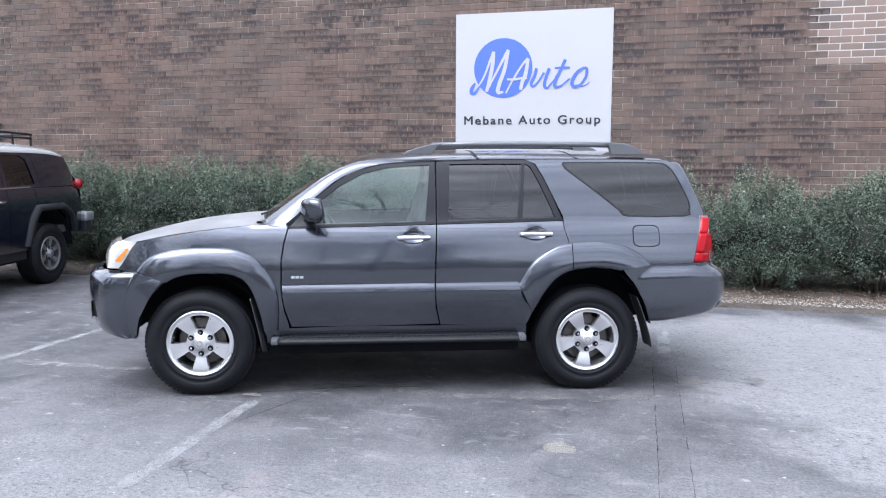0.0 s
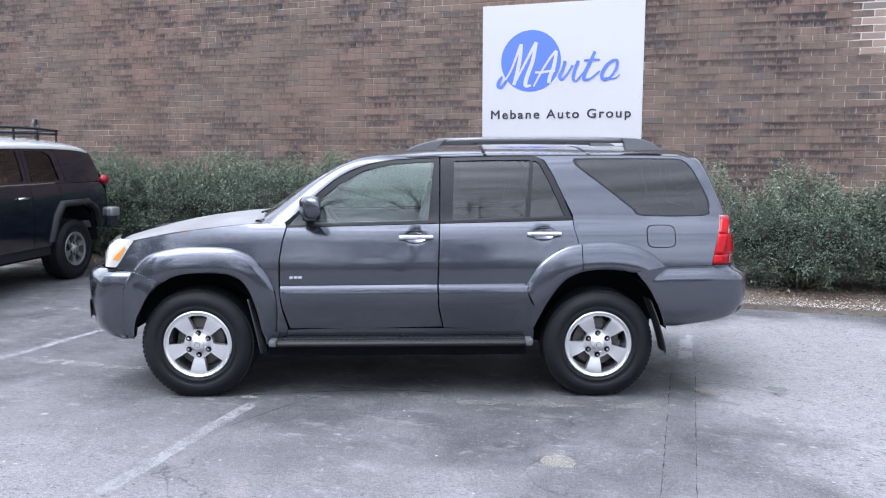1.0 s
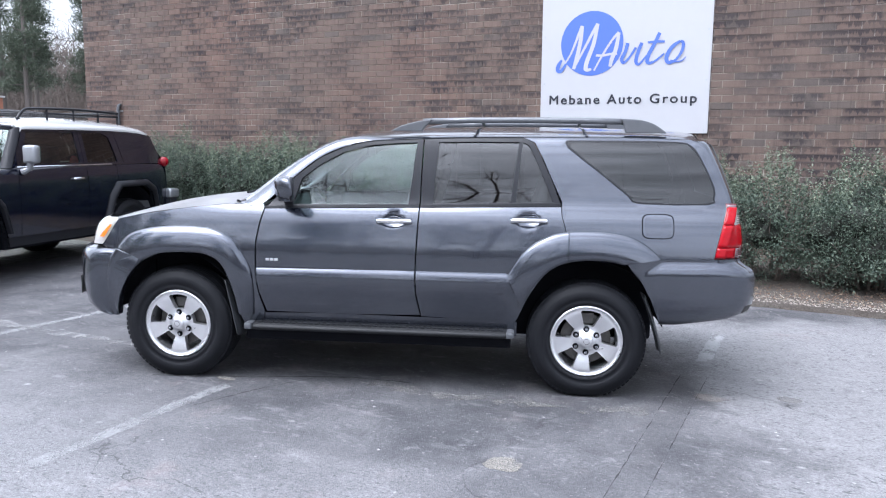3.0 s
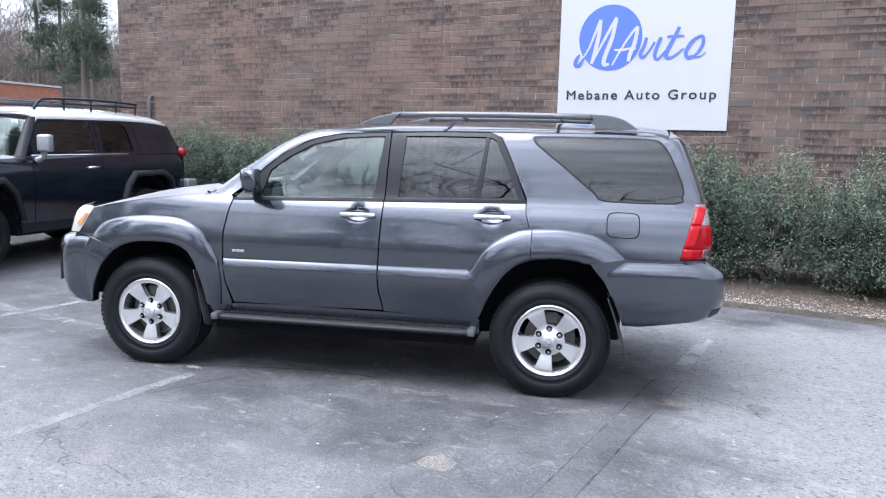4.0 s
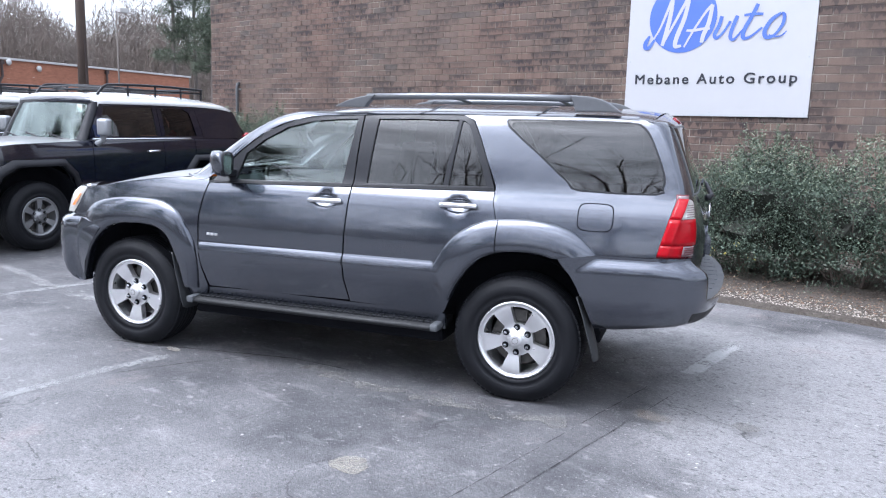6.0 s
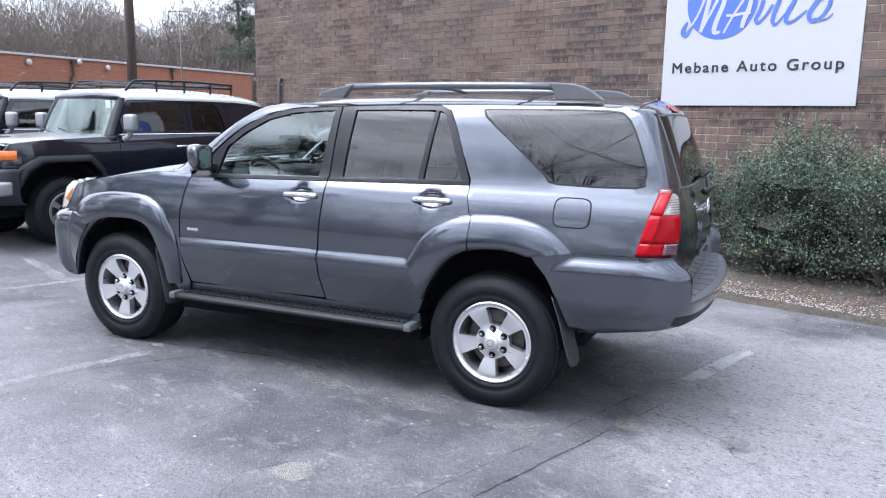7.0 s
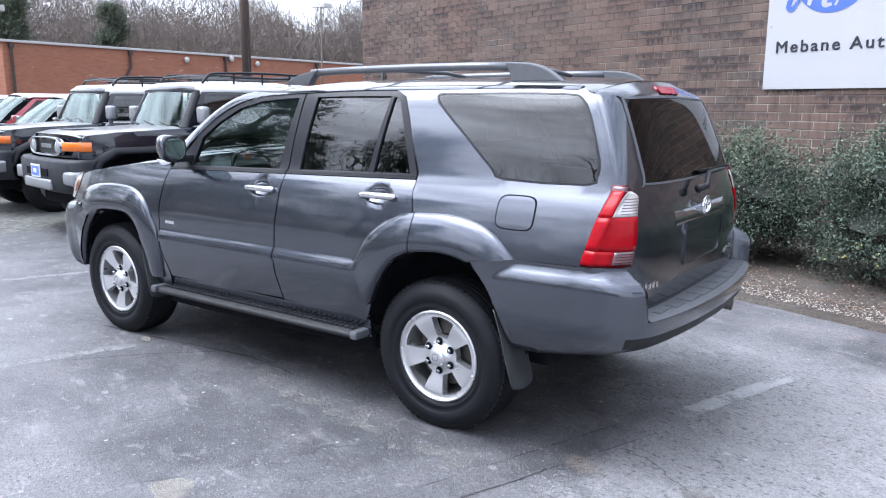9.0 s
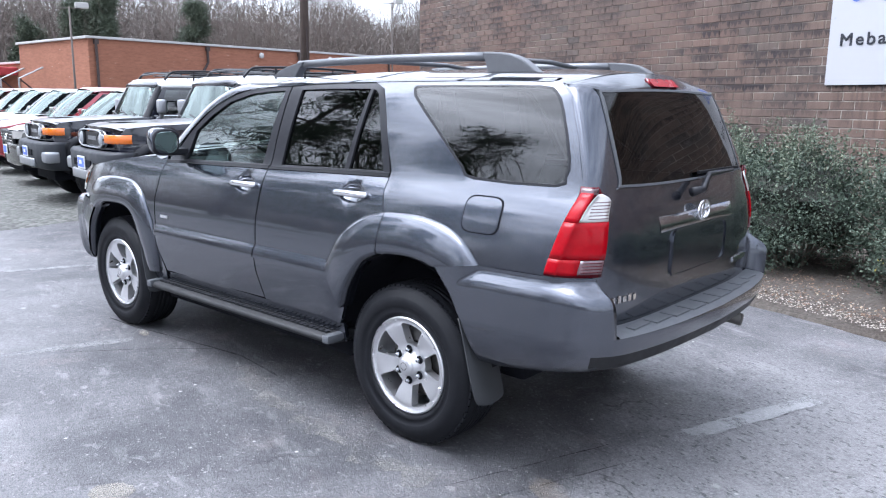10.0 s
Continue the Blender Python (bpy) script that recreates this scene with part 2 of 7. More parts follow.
def car_paint(name, color, flake=0.12, metal=0.82, coat=1.0, sheen_dust=0.66):
    k = Nodes(name)
    spark = k.noise(900.0, 2.0, 0.8)
    tone = k.mix(spark, tuple(c * (1 - flake) for c in color), tuple(c * (1 + flake) for c in color))
    dust_and_sheen = k.ramp(k.noise(2.0, 6.0, 0.65), 0.45, 0.75, 0.0, 0.03 if metal else 0.004)
    glossy = 0.5 if metal else 0.15
    rough = k.ramp(k.noise(1.5), 0.3, 0.7, 0.235, 0.27) if metal else 0.2
    # up-facing paint turned paler, standing in for sky sheen as well as dust
    if sheen_dust:
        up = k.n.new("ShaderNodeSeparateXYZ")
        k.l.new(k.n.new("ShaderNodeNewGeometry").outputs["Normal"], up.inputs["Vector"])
        sheen_up = k.ramp(up.outputs["Z"], 0.74, 0.95, 0.0, sheen_dust)
        dust_and_sheen = k.math("MAXIMUM", dust_and_sheen, k.math("MULTIPLY", sheen_up, k.ramp(k.noise(3.0, 5.0, 0.6), 0.3, 0.7, 0.75, 1.0)))
        metal = k.math("MULTIPLY", k.math("SUBTRACT", 1.0, dust_and_sheen), metal)
        coat = k.math("SUBTRACT", 1.0, k.ramp(dust_and_sheen, 0.1, 0.6, 0.0, 0.90))
        rough = k.math("ADD", k.ramp(dust_and_sheen, 0.1, 0.6, 0.0, 0.30), rough)
    tone = k.mix(dust_and_sheen, tone, (0.43, 0.425, 0.42))
    k.set(tone, rough, metal, coat, glossy)
    k.bsdf.inputs["Coat Roughness"].default_value = 0.06
    k.bsdf.inputs["Coat IOR"].default_value = 1.70
    return k.mat


def pane(name, tint, gloss_rough=0.01, ior=1.80, mirror=(1.0, 1.0, 1.0)):
    """Window glass: light goes straight through, tinted, and the sky mirrors in it."""
    k = Nodes(name)
    k.n.remove(k.bsdf)
    clear, shine, both = k.n.new("ShaderNodeBsdfTransparent"), k.n.new("ShaderNodeBsdfGlossy"), k.n.new("ShaderNodeMixShader")
    rim = k.n.new("ShaderNodeFresnel")
    rim.inputs["IOR"].default_value = ior
    clear.inputs["Color"].default_value = (*tint, 1.0)
    shine.inputs["Roughness"].default_value = gloss_rough
    shine.inputs["Color"].default_value = (*mirror, 1.0)
    k.l.new(rim.outputs["Fac"], both.inputs[0])
    k.l.new(clear.outputs["BSDF"], both.inputs[1])
    k.l.new(shine.outputs["BSDF"], both.inputs[2])
    k.l.new(both.outputs["Shader"], k.out.inputs["Surface"])
    return k.mat


def bark(name, low, high, scale=6.0):
    k = Nodes(name)
    k.set(k.mix(k.noise(scale, 5.0, 0.7, k.scaled(6, 6, 1)), low, high), 0.9)
    return k.bump(k.noise(scale * 3, 5.0, 0.7, k.scaled(5, 5, 1)), 0.5, 0.01).mat


def leafage(name, low, high, pale_leaf):
    k = Nodes(name)
    pick = k.island()
    tone = k.mix(pick, low, high)
    tone = k.mix(k.ramp(k.math("FRACT", k.math("MULTIPLY", pick, 13.7)), 0.86, 0.93), tone, pale_leaf)
    k.set(tone, 0.55, spec=0.27)
    return k.mat


M = {
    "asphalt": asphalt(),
    "seal": asphalt("asphalt_patch", 0.86),
    "bed": gravel_bed("bed_gravel", (0.085, 0.066, 0.050), (0.23, 0.198, 0.162), (0.085, 0.056, 0.040)),
    "lot": gravel_bed("lot_gravel", (0.07, 0.078, 0.07), (0.48, 0.50, 0.46), (0.20, 0.215, 0.195), 17.0),
    "brick": brick_paint("brown_brick", (0.095, 0.059, 0.046), (0.129, 0.080, 0.062), (0.055, 0.045, 0.042), False, True),
    "brick_joined": brick_paint("brown_brick_far", (0.095, 0.059, 0.046), (0.129, 0.080, 0.062), (0.055, 0.045, 0.042), True, True),
    "brick_clean": brick_paint("clean_brick", (0.175, 0.122, 0.100), (0.245, 0.172, 0.144), (0.105, 0.092, 0.09), True, False),
    "brick_red": far_brick(),
    "mortar": mortar_paint(),
    "mortar_pale": plain("pale_mortar", (0.50, 0.47, 0.44), 0.9, scale=40),
    "board": plain("sign_board", (0.455, 0.455, 0.475), 0.5, grain=0.02, scale=6),
    "blue": plain("sign_blue", (0.082, 0.153, 0.50), 0.5, grain=0.04),
    "ink": plain("sign_ink", (0.022, 0.024, 0.034), 0.5),
    "white": plain("white_paint", (0.78, 0.78, 0.77), 0.45, grain=0.05),
    "line": worn_line(),
    "bay_line": worn_line("bay_line_paint", 0.30, 0.50, (0.29, 0.29, 0.295), (0.45, 0.45, 0.455), 0.80),
    "scuff": worn_line("scuffed_asphalt", 0.40, 0.60, (0.22, 0.215, 0.217), (0.35, 0.345, 0.347), 0.75),
    "exposed": worn_line("exposed_stone", 0.42, 0.56, (0.05, 0.05, 0.05), (0.40, 0.385, 0.355), 0.42),
    "seam": worn_line("open_seam", 0.30, 0.50, (0.030, 0.030, 0.033), (0.065, 0.065, 0.068), 0.60),
    "tan_stain": worn_line("tan_stain", 0.28, 0.50, (0.24, 0.215, 0.18), (0.36, 0.34, 0.30), 0.5),
    "oil_stain": worn_line("oil_stain", 0.28, 0.50, (0.06, 0.057, 0.05), (0.14, 0.132, 0.115), 0.42),
    "rust_stain": worn_line("rust_stain", 0.36, 0.60, (0.13, 0.10, 0.075), (0.24, 0.205, 0.165), 0.35),
    "steel": plain("galvanised_steel", (0.42, 0.44, 0.45), 0.45, 0.8),
    "dark_pipe": plain("dark_pipe", (0.045, 0.030, 0.028), 0.6),
    "concrete": plain("concrete", (0.42, 0.41, 0.39), 0.9, grain=0.2),
    "pole": bark("creosote_pole", (0.040, 0.029, 0.025), (0.105, 0.078, 0.064)),
    "bark": bark("grey_bark", (0.075, 0.062, 0.055), (0.19, 0.165, 0.15)),
    "twig": bark("twig_brown", (0.090, 0.070, 0.058), (0.165, 0.132, 0.112)),
    "twig_haze": plain("far_twigs", (0.150, 0.126, 0.112), 0.95, grain=0.35, scale=0.3),
    # needles greyed and paled: the haze of distance put into their colour
    "pine_hazed": leafage("hazed_pine_needles", (0.052, 0.068, 0.048), (0.095, 0.116, 0.078), (0.12, 0.14, 0.10)),
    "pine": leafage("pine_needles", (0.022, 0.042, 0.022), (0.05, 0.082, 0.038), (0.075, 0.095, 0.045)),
    "holly": leafage("hedge_leaves", (0.024, 0.038, 0.028), (0.088, 0.118, 0.084), (0.135, 0.165, 0.122)),
    "bud": leafage("hedge_tip_leaves", (0.080, 0.105, 0.074), (0.155, 0.185, 0.130), (0.23, 0.245, 0.175)),
    "yellow": leafage("yellowed_leaves", (0.30, 0.25, 0.06), (0.42, 0.36, 0.10), (0.45, 0.40, 0.16)),
    "litter": leafage("leaf_litter", (0.085, 0.052, 0.036), (0.20, 0.130, 0.088), (0.32, 0.25, 0.18)),
    "forest_floor": plain("forest_floor", (0.085, 0.07, 0.052), 0.95, grain=0.4, scale=0.4),
    "roofing": plain("roofing", (0.12, 0.12, 0.12), 0.9),
}


# ---- mesh helpers ----
def mesh_of(name, bm, smooth=False):
    me = bpy.data.meshes.new(name)
    bm.normal_update()
    bm.to_mesh(me)
    bm.free()
    if smooth:
        me.polygons.foreach_set("use_smooth", [True] * len(me.polygons))
    return me


def solid(name, bm, material, smooth=False):
    me = mesh_of(name, bm, smooth)
    me.materials.append(M[material] if isinstance(material, str) else material)
    return new(name, me)


def part(name, bm, material, parent, label="", smooth=False):
    ob = solid(name, bm, material, smooth)
    ob.parent = parent
    if label:
        tagged(ob, label)
    return ob


def thing(name, m, label, category, group="", kind=""):
    ob = new(name)
    ob.empty_display_size = 0.1
    ob.matrix_basis = m
    return tagged(ob, label, category, group, kind)


def box(x0, x1, y0, y1, z0, z1, bevel=0.0, bm=None):
    mine = bmesh.new()
    vs = [mine.verts.new((x, y, z)) for z in (z0, z1) for y in (y0, y1) for x in (x0, x1)]
    for q in ((0, 2, 3, 1), (4, 5, 7, 6), (0, 1, 5, 4), (2, 6, 7, 3), (0, 4, 6, 2), (1, 3, 7, 5)):
        mine.faces.new([vs[i] for i in q])
    if bevel:
        bmesh.ops.bevel(mine, geom=mine.edges[:], offset=bevel, segments=2, profile=0.6, affect="EDGES")
    if bm is None:
        return mine
    return poured(mine, bm)


def poured(mine, bm, m=None):
    """Adds one bmesh to another, at a pose, and frees it."""
    me = bpy.data.meshes.new("tmp")
    mine.to_mesh(me)
    mine.free()
    if m is not None:
        me.transform(m)
    bm.from_mesh(me)
    bpy.data.meshes.remove(me)
    return bm


def tube(points, radii, sides=8, bm=None, caps=True):
    """A round bar through points, with a radius at each."""
    bm = bm or bmesh.new()
    pts = [Vector(p) for p in points]
    rings, side = [], None
    for i, p in enumerate(pts):
        d = (pts[min(i + 1, len(pts) - 1)] - pts[max(i - 1, 0)]).normalized()
        if side is None:
            side = d.cross(Vector((0, 0, 1)) if abs(d.z) < 0.9 else Vector((1, 0, 0))).normalized()
        side = (side - d * side.dot(d)).normalized()
        up = d.cross(side)
        r = radii[i] if isinstance(radii, (list, tuple)) else radii
        rings.append([bm.verts.new(p + (side * math.cos(a) + up * math.sin(a)) * r) for a in [2 * math.pi * k / sides for k in range(sides)]])
    for a, b in zip(rings, rings[1:]):
        for k in range(sides):
            bm.faces.new((a[k], a[(k + 1) % sides], b[(k + 1) % sides], b[k]))
    if caps:
        bm.faces.new(rings[0][::-1])
        bm.faces.new(rings[-1])
    return bm


def lathe(profile, axis="y", steps=48, bm=None, closed=False):
    """Turns a profile of (radius, along) about an axis through the origin."""
    bm = bm or bmesh.new()
    rings = []
    for k in range(steps):
        a = 2 * math.pi * k / steps
        c, s = math.cos(a), math.sin(a)
        rings.append([bm.verts.new((r * c, h, r * s) if axis == "y" else (r * c, r * s, h)) for r, h in profile])
    n = len(profile)
    for k in range(steps):
        a, b = rings[k], rings[(k + 1) % steps]
        for i in range(n if closed else n - 1):
            j = (i + 1) % n
            q = [a[i], a[j], b[j], b[i]]
            try:
                bm.faces.new(q)
            except ValueError:
                pass
    bmesh.ops.remove_doubles(bm, verts=bm.verts, dist=1e-6)
    bmesh.ops.recalc_face_normals(bm, faces=bm.faces)
    return bm


def prism(outline, y0, y1, bm=None, axis="y", bevel=0.0):
    """A flat outline given a depth. axis y: the outline is (x, z); axis z: (x, y)."""
    mine = bmesh.new()
    put = (lambda p, d: (p[0], d, p[1])) if axis == "y" else (lambda p, d: (p[0], p[1], d)) if axis == "z" else (lambda p, d: (d, p[0], p[1]))
    a = [mine.verts.new(put(p, y0)) for p in outline]
    b = [mine.verts.new(put(p, y1)) for p in outline]
    mine.faces.new(a), mine.faces.new(b[::-1])
    for i in range(len(a)):
        j = (i + 1) % len(a)
        mine.faces.new((a[i], b[i], b[j], a[j]))
    bmesh.ops.recalc_face_normals(mine, faces=mine.faces)
    if bevel:
        bmesh.ops.bevel(mine, geom=mine.edges[:], offset=bevel, segments=2, profile=0.6, affect="EDGES")
    return mine if bm is None else poured(mine, bm)


def grid(rows, bm=None, loop=False):
    """Faces between rows of points."""
    bm = bm or bmesh.new()
    vs = [[bm.verts.new(p) for p in row] for row in rows]
    for a, b in zip(vs, vs[1:]):
        n = len(a)
        for i in range(n if loop else n - 1):
            bm.faces.new((a[i], a[(i + 1) % n], b[(i + 1) % n], b[i]))
    return bm


def spline(pts, n=6):
    """A smooth line through points (Catmull-Rom)."""
    out = []
    for i in range(len(pts) - 1):
        p0, p1, p2, p3 = (np.array(pts[max(0, min(len(pts) - 1, i + d))], float) for d in (-1, 0, 1, 2))
        for k in range(n):
            t = k / n
            out.append(tuple(0.5 * (2 * p1 + (p2 - p0) * t + (2 * p0 - 5 * p1 + 4 * p2 - p3) * t * t + (3 * p1 - p0 - 3 * p2 + p3) * t ** 3)))
    return out + [tuple(map(float, pts[-1]))]


def triangles(name, verts, faces, material, smooth=False):
    me = bpy.data.meshes.new(name)
    me.from_pydata(verts, [], faces)
    me.materials.append(M[material] if isinstance(material, str) else material)
    if smooth:
        me.polygons.foreach_set("use_smooth", [True] * len(me.polygons))
    return new(name, me)


# ---- ground ----
def ground_z(x, y):
    """The lot falls a little towards the wall."""
    return -0.0185 * (max(4.3, min(6.4, y)) - 4.3) * max(0.0, min(1.0, (x + 6.5) / 2.0))


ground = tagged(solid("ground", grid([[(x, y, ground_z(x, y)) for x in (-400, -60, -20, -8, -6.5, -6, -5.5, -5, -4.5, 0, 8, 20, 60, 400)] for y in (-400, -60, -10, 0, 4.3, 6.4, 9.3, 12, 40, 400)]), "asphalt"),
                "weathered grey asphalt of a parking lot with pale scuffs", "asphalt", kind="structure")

WALL_Y, WALL_X0, WALL_X1, WALL_TOP = 12.5, -13.02, 9.0, 4.80


def bed():
    """The planting bed before the wall, with an uneven front edge."""
    rng = random.Random(3)
    rows = [[], [], [], []]
    for i in range(120):
        x = -13.5 + i * 0.2
        y = 9.36 + 0.035 * math.sin(x * 1.7) + rng.uniform(-0.02, 0.02)
        for row, (dy, z) in zip(rows, ((0, -0.02), (0.015, 0.02), (0.35, 0.035), (3.2, 0.05))):
            row.append((x, y + dy, z + ground_z(x, y) + rng.uniform(0, 0.008)))
    return solid("gravel_bed", grid(rows), "bed", True)


tagged(bed(), "tan gravel planting bed with brown leaf litter along the wall", "gravel", kind="structure")


def gravel_lot():
    rng = random.Random(5)
    rows = []
    for i in range(60):
        y = -8 + i * 0.4
        edge = -7.62 - 0.42 * max(0.0, min(1.5, y - 4.2)) + 0.08 * math.sin(y * 2.3) + rng.uniform(-0.05, 0.05)
        rows.append([(-60, y, 0.006), (edge - 2, y, 0.012), (edge - 0.1, y, 0.01), (edge, y, -0.004)])
    return solid("gravel_lot", grid(rows), "lot", True)


tagged(gravel_lot(), "grey gravel strip where the used cars are parked", "gravel", kind="structure")


def ragged_strip(name, line, wide, z, material, seed, label, category="marking", rag=0.008):
    """A painted or patched strip on the asphalt along a line, with worn edges and tapered ends."""
    rng = random.Random(seed)
    pts = [np.array(p, float) for p in line]
    left, right = [], []
    for a, b in zip(pts, pts[1:]):
        d = (b - a) / np.linalg.norm(b - a)
        n = max(3, int(np.linalg.norm(b - a) / 0.07))
        for i in range(n + (b is pts[-1])):
            p = a + (b - a) * i / n
            for row, s in ((left, 1), (right, -1)):
                w = wide / 2 + rng.uniform(-rag, rag)
                x, y = p[0] - d[1] * w * s, p[1] + d[0] * w * s
                row.append((x, y, z + ground_z(x, y)))
    return tagged(solid(name, grid([left, right]), material), label, category, kind="structure")


def ragged_blot(name, x, y, rx, ry, z, material, seed, label):
    """A stain or thin patch with an uneven outline."""
    rng = random.Random(seed)
    bm, n = bmesh.new(), 26
    rim = [bm.verts.new((x + rx * math.cos(a) * w, y + ry * math.sin(a) * w, z)) for a, w in [(2 * math.pi * i / n, rng.uniform(0.86, 1.12)) for i in range(n)]]
    bm.faces.new(rim)
    return tagged(solid(name, bm, material), label, "stain", kind="structure")


LINE_LABEL = "faded white parking line worn into the asphalt"
ragged_strip("parking_line_1", [(-2.40, 3.30), (-2.44, 4.78)], 0.095, 0.004, "line", 0, LINE_LABEL)
ragged_strip("parking_line_2", [(-5.06, 3.1), (-5.06, 8.0)], 0.10, 0.004, "line", 1, LINE_LABEL)
ragged_strip("parking_line_3", [(0.35, 6.98), (0.36, 7.95)], 0.11, 0.004, "bay_line", 2, LINE_LABEL)
ragged_strip("scuffed_band", [(-6.4, 5.30), (-5.0, 5.20), (-3.7, 5.28)], 0.11, 0.004, "scuff", 3, "pale scuffed band across the asphalt", rag=0.035)
ragged_strip("asphalt_patch", [(0.335, 2.2), (0.335, 6.55)], 0.17, 0.004, "seal", 9, "narrow patched trench in the asphalt", "asphalt patch")
ragged_strip("trench_seam", [(0.425, 2.2), (0.42, 4.4), (0.428, 6.55)], 0.004, 0.0045, "seam", 10, "dark open seam beside the patched trench", "asphalt seam", 0.004)
ragged_strip("trench_joint", [(0.245, 2.2), (0.25, 4.4), (0.245, 6.55)], 0.005, 0.0045, "seam", 14, "dark open seam beside the patched trench", "asphalt seam", 0.004)
ragged_strip("crack", [(-3.05, 4.70), (-2.72, 4.84), (-2.40, 5.02), (-2.12, 5.17), (-1.80, 5.33), (-1.35, 5.42)], 0.013, 0.0045, "seam", 11, "dark crack running through the asphalt", "crack", 0.005)
ragged_strip("crack_branch", [(-2.02, 5.20), (-2.20, 4.80), (-2.33, 4.35)], 0.008, 0.0045, "seam", 16, "dark crack running through the asphalt", "crack", 0.003)
ragged_strip("exposed_stone", [(-1.62, 5.28), (-1.1, 5.30), (-0.62, 5.38), (-0.10, 5.47), (0.18, 5.62)], 0.13, 0.004, "exposed", 12, "rough strip of exposed pale stone in the asphalt", "asphalt patch", 0.06)
ragged_blot("pale_stain", -0.30, 4.40, 0.105, 0.085, 0.004, "tan_stain", 4, "round tan stain on the asphalt")
ragged_blot("oil_stain", 0.98, 6.17, 0.075, 0.06, 0.004, "oil_stain", 5, "small brown oil stain on the asphalt")
ragged_blot("rust_stain", 0.52, 5.98, 0.11, 0.07, 0.004, "rust_stain", 6, "faint rusty stain on the asphalt")
ragged_blot("scraped_spot", -2.52, 4.86, 0.075, 0.03, 0.0045, "tan_stain", 7, "pale scraped spot by the tyre")

# ---- sign ----
def sign_board():
    ob = thing("wall_sign", pose(-1.64, WALL_Y - 0.012, 2.897), "white dealership sign board with blue disc on the brick wall", "sign")
    part("board", box(-1.25, 1.25, -0.012, 0.012, -1.098, 1.098, 0.003), "board", ob)
    disc = bmesh.new()
    ring_points = [disc.verts.new((-0.470 + 0.474 * math.cos(a), -0.0165, 0.228 + 0.472 * math.sin(a))) for a in [2 * math.pi * k / 64 for k in range(64)]]
    disc.faces.new(ring_points)
    part("disc", disc, "blue", ob, "plain blue disc")

    def stroke(name, pts, widths, material, y):
        """A brush stroke: a flat ribbon of changing width."""
        line = spline(pts, 7)
        wide = [w[0] for w in spline([(w, 0) for w in widths], 7)]
        rows = [[], []]
        for i, p in enumerate(line):
            a, b = np.array(line[max(i - 1, 0)]), np.array(line[min(i + 1, len(line) - 1)])
            d = (b - a) / (np.linalg.norm(b - a) + 1e-9)
            for row, s in zip(rows, (-1, 1)):
                row.append((p[0] - d[1] * wide[i] * s / 2, y, p[1] + d[0] * wide[i] * s / 2))
        part(name, grid(rows), material, ob)

    white, blue = "board", "blue"
    stroke("stroke", [(-0.925, 0.00), (-0.975, -0.08), (-0.985, -0.15), (-0.93, -0.16), (-0.85, -0.05)], [0.03, 0.06, 0.06, 0.05, 0.03], blue, -0.0195)
    stroke("stroke", [(-0.87, -0.05), (-0.78, 0.10), (-0.68, 0.35), (-0.622, 0.49)], [0.025, 0.03, 0.04, 0.05], white, -0.0200)
    stroke("stroke", [(-0.622, 0.49), (-0.64, 0.28), (-0.69, 0.03), (-0.737, -0.14)], [0.05, 0.06, 0.06, 0.05], white, -0.0204)
    stroke("stroke", [(-0.737, -0.14), (-0.61, 0.10), (-0.46, 0.38), (-0.384, 0.51)], [0.03, 0.035, 0.045, 0.05], white, -0.0208)
    stroke("stroke", [(-0.384, 0.51), (-0.44, 0.22), (-0.53, -0.03), (-0.545, -0.15), (-0.46, -0.15)], [0.05, 0.06, 0.065, 0.06, 0.03], white, -0.0212)
    stroke("stroke", [(-0.42, -0.17), (-0.30, 0.05), (-0.15, 0.28), (-0.064, 0.367)], [0.025, 0.03, 0.035, 0.045], white, -0.0216)
    stroke("stroke", [(-0.064, 0.367), (-0.10, 0.14), (-0.16, -0.02), (-0.18, -0.12)], [0.045, 0.06, 0.06, 0.05], white, -0.0220)
    stroke("stroke", [(-0.40, 0.05), (-0.30, 0.045), (-0.18, 0.06), (-0.08, 0.06)], [0.03, 0.035, 0.035, 0.03], white, -0.0224)
    stroke("stroke", [(0.07, 0.21), (0.04, 0.09), (-0.01, -0.02), (0.02, -0.07), (0.10, 0.0), (0.19, 0.14)], [0.05, 0.05, 0.05, 0.04, 0.03, 0.035], blue, -0.0195)
    stroke("stroke", [(0.275, 0.205), (0.225, 0.07), (0.20, -0.06), (0.245, -0.10), (0.32, -0.02), (0.43, 0.10)], [0.05, 0.05, 0.05, 0.035, 0.025, 0.03], blue, -0.0200)
    stroke("stroke", [(0.525, 0.335), (0.45, 0.17), (0.375, 0.02), (0.37, -0.08), (0.46, -0.07), (0.60, 0.04)], [0.05, 0.05, 0.055, 0.05, 0.03, 0.025], blue, -0.0204)
    stroke("stroke", [(0.36, 0.205), (0.48, 0.212), (0.60, 0.208)], [0.03, 0.035, 0.03], blue, -0.0208)
    stroke("stroke", [(0.82, 0.205), (0.71, 0.13), (0.635, -0.01), (0.665, -0.09), (0.76, -0.06), (0.845, 0.06), (0.86, 0.17), (0.82, 0.205)], [0.035, 0.05, 0.055, 0.05, 0.035, 0.04, 0.045, 0.035], blue, -0.0212)
    stroke("stroke", [(0.69, -0.06), (0.77, -0.085), (0.85, -0.07), (0.905, -0.02)], [0.02, 0.02, 0.018, 0.012], blue, -0.0216)

    text = bpy.data.curves.new("lettering", "FONT")
    text.body, text.size, text.extrude, text.offset = "Mebane Auto Group", 0.192, 0.002, 0.0
    text.bevel_depth, text.bevel_resolution = 0.0028, 0
    text.space_character = 1.24
    text.align_x = "LEFT"
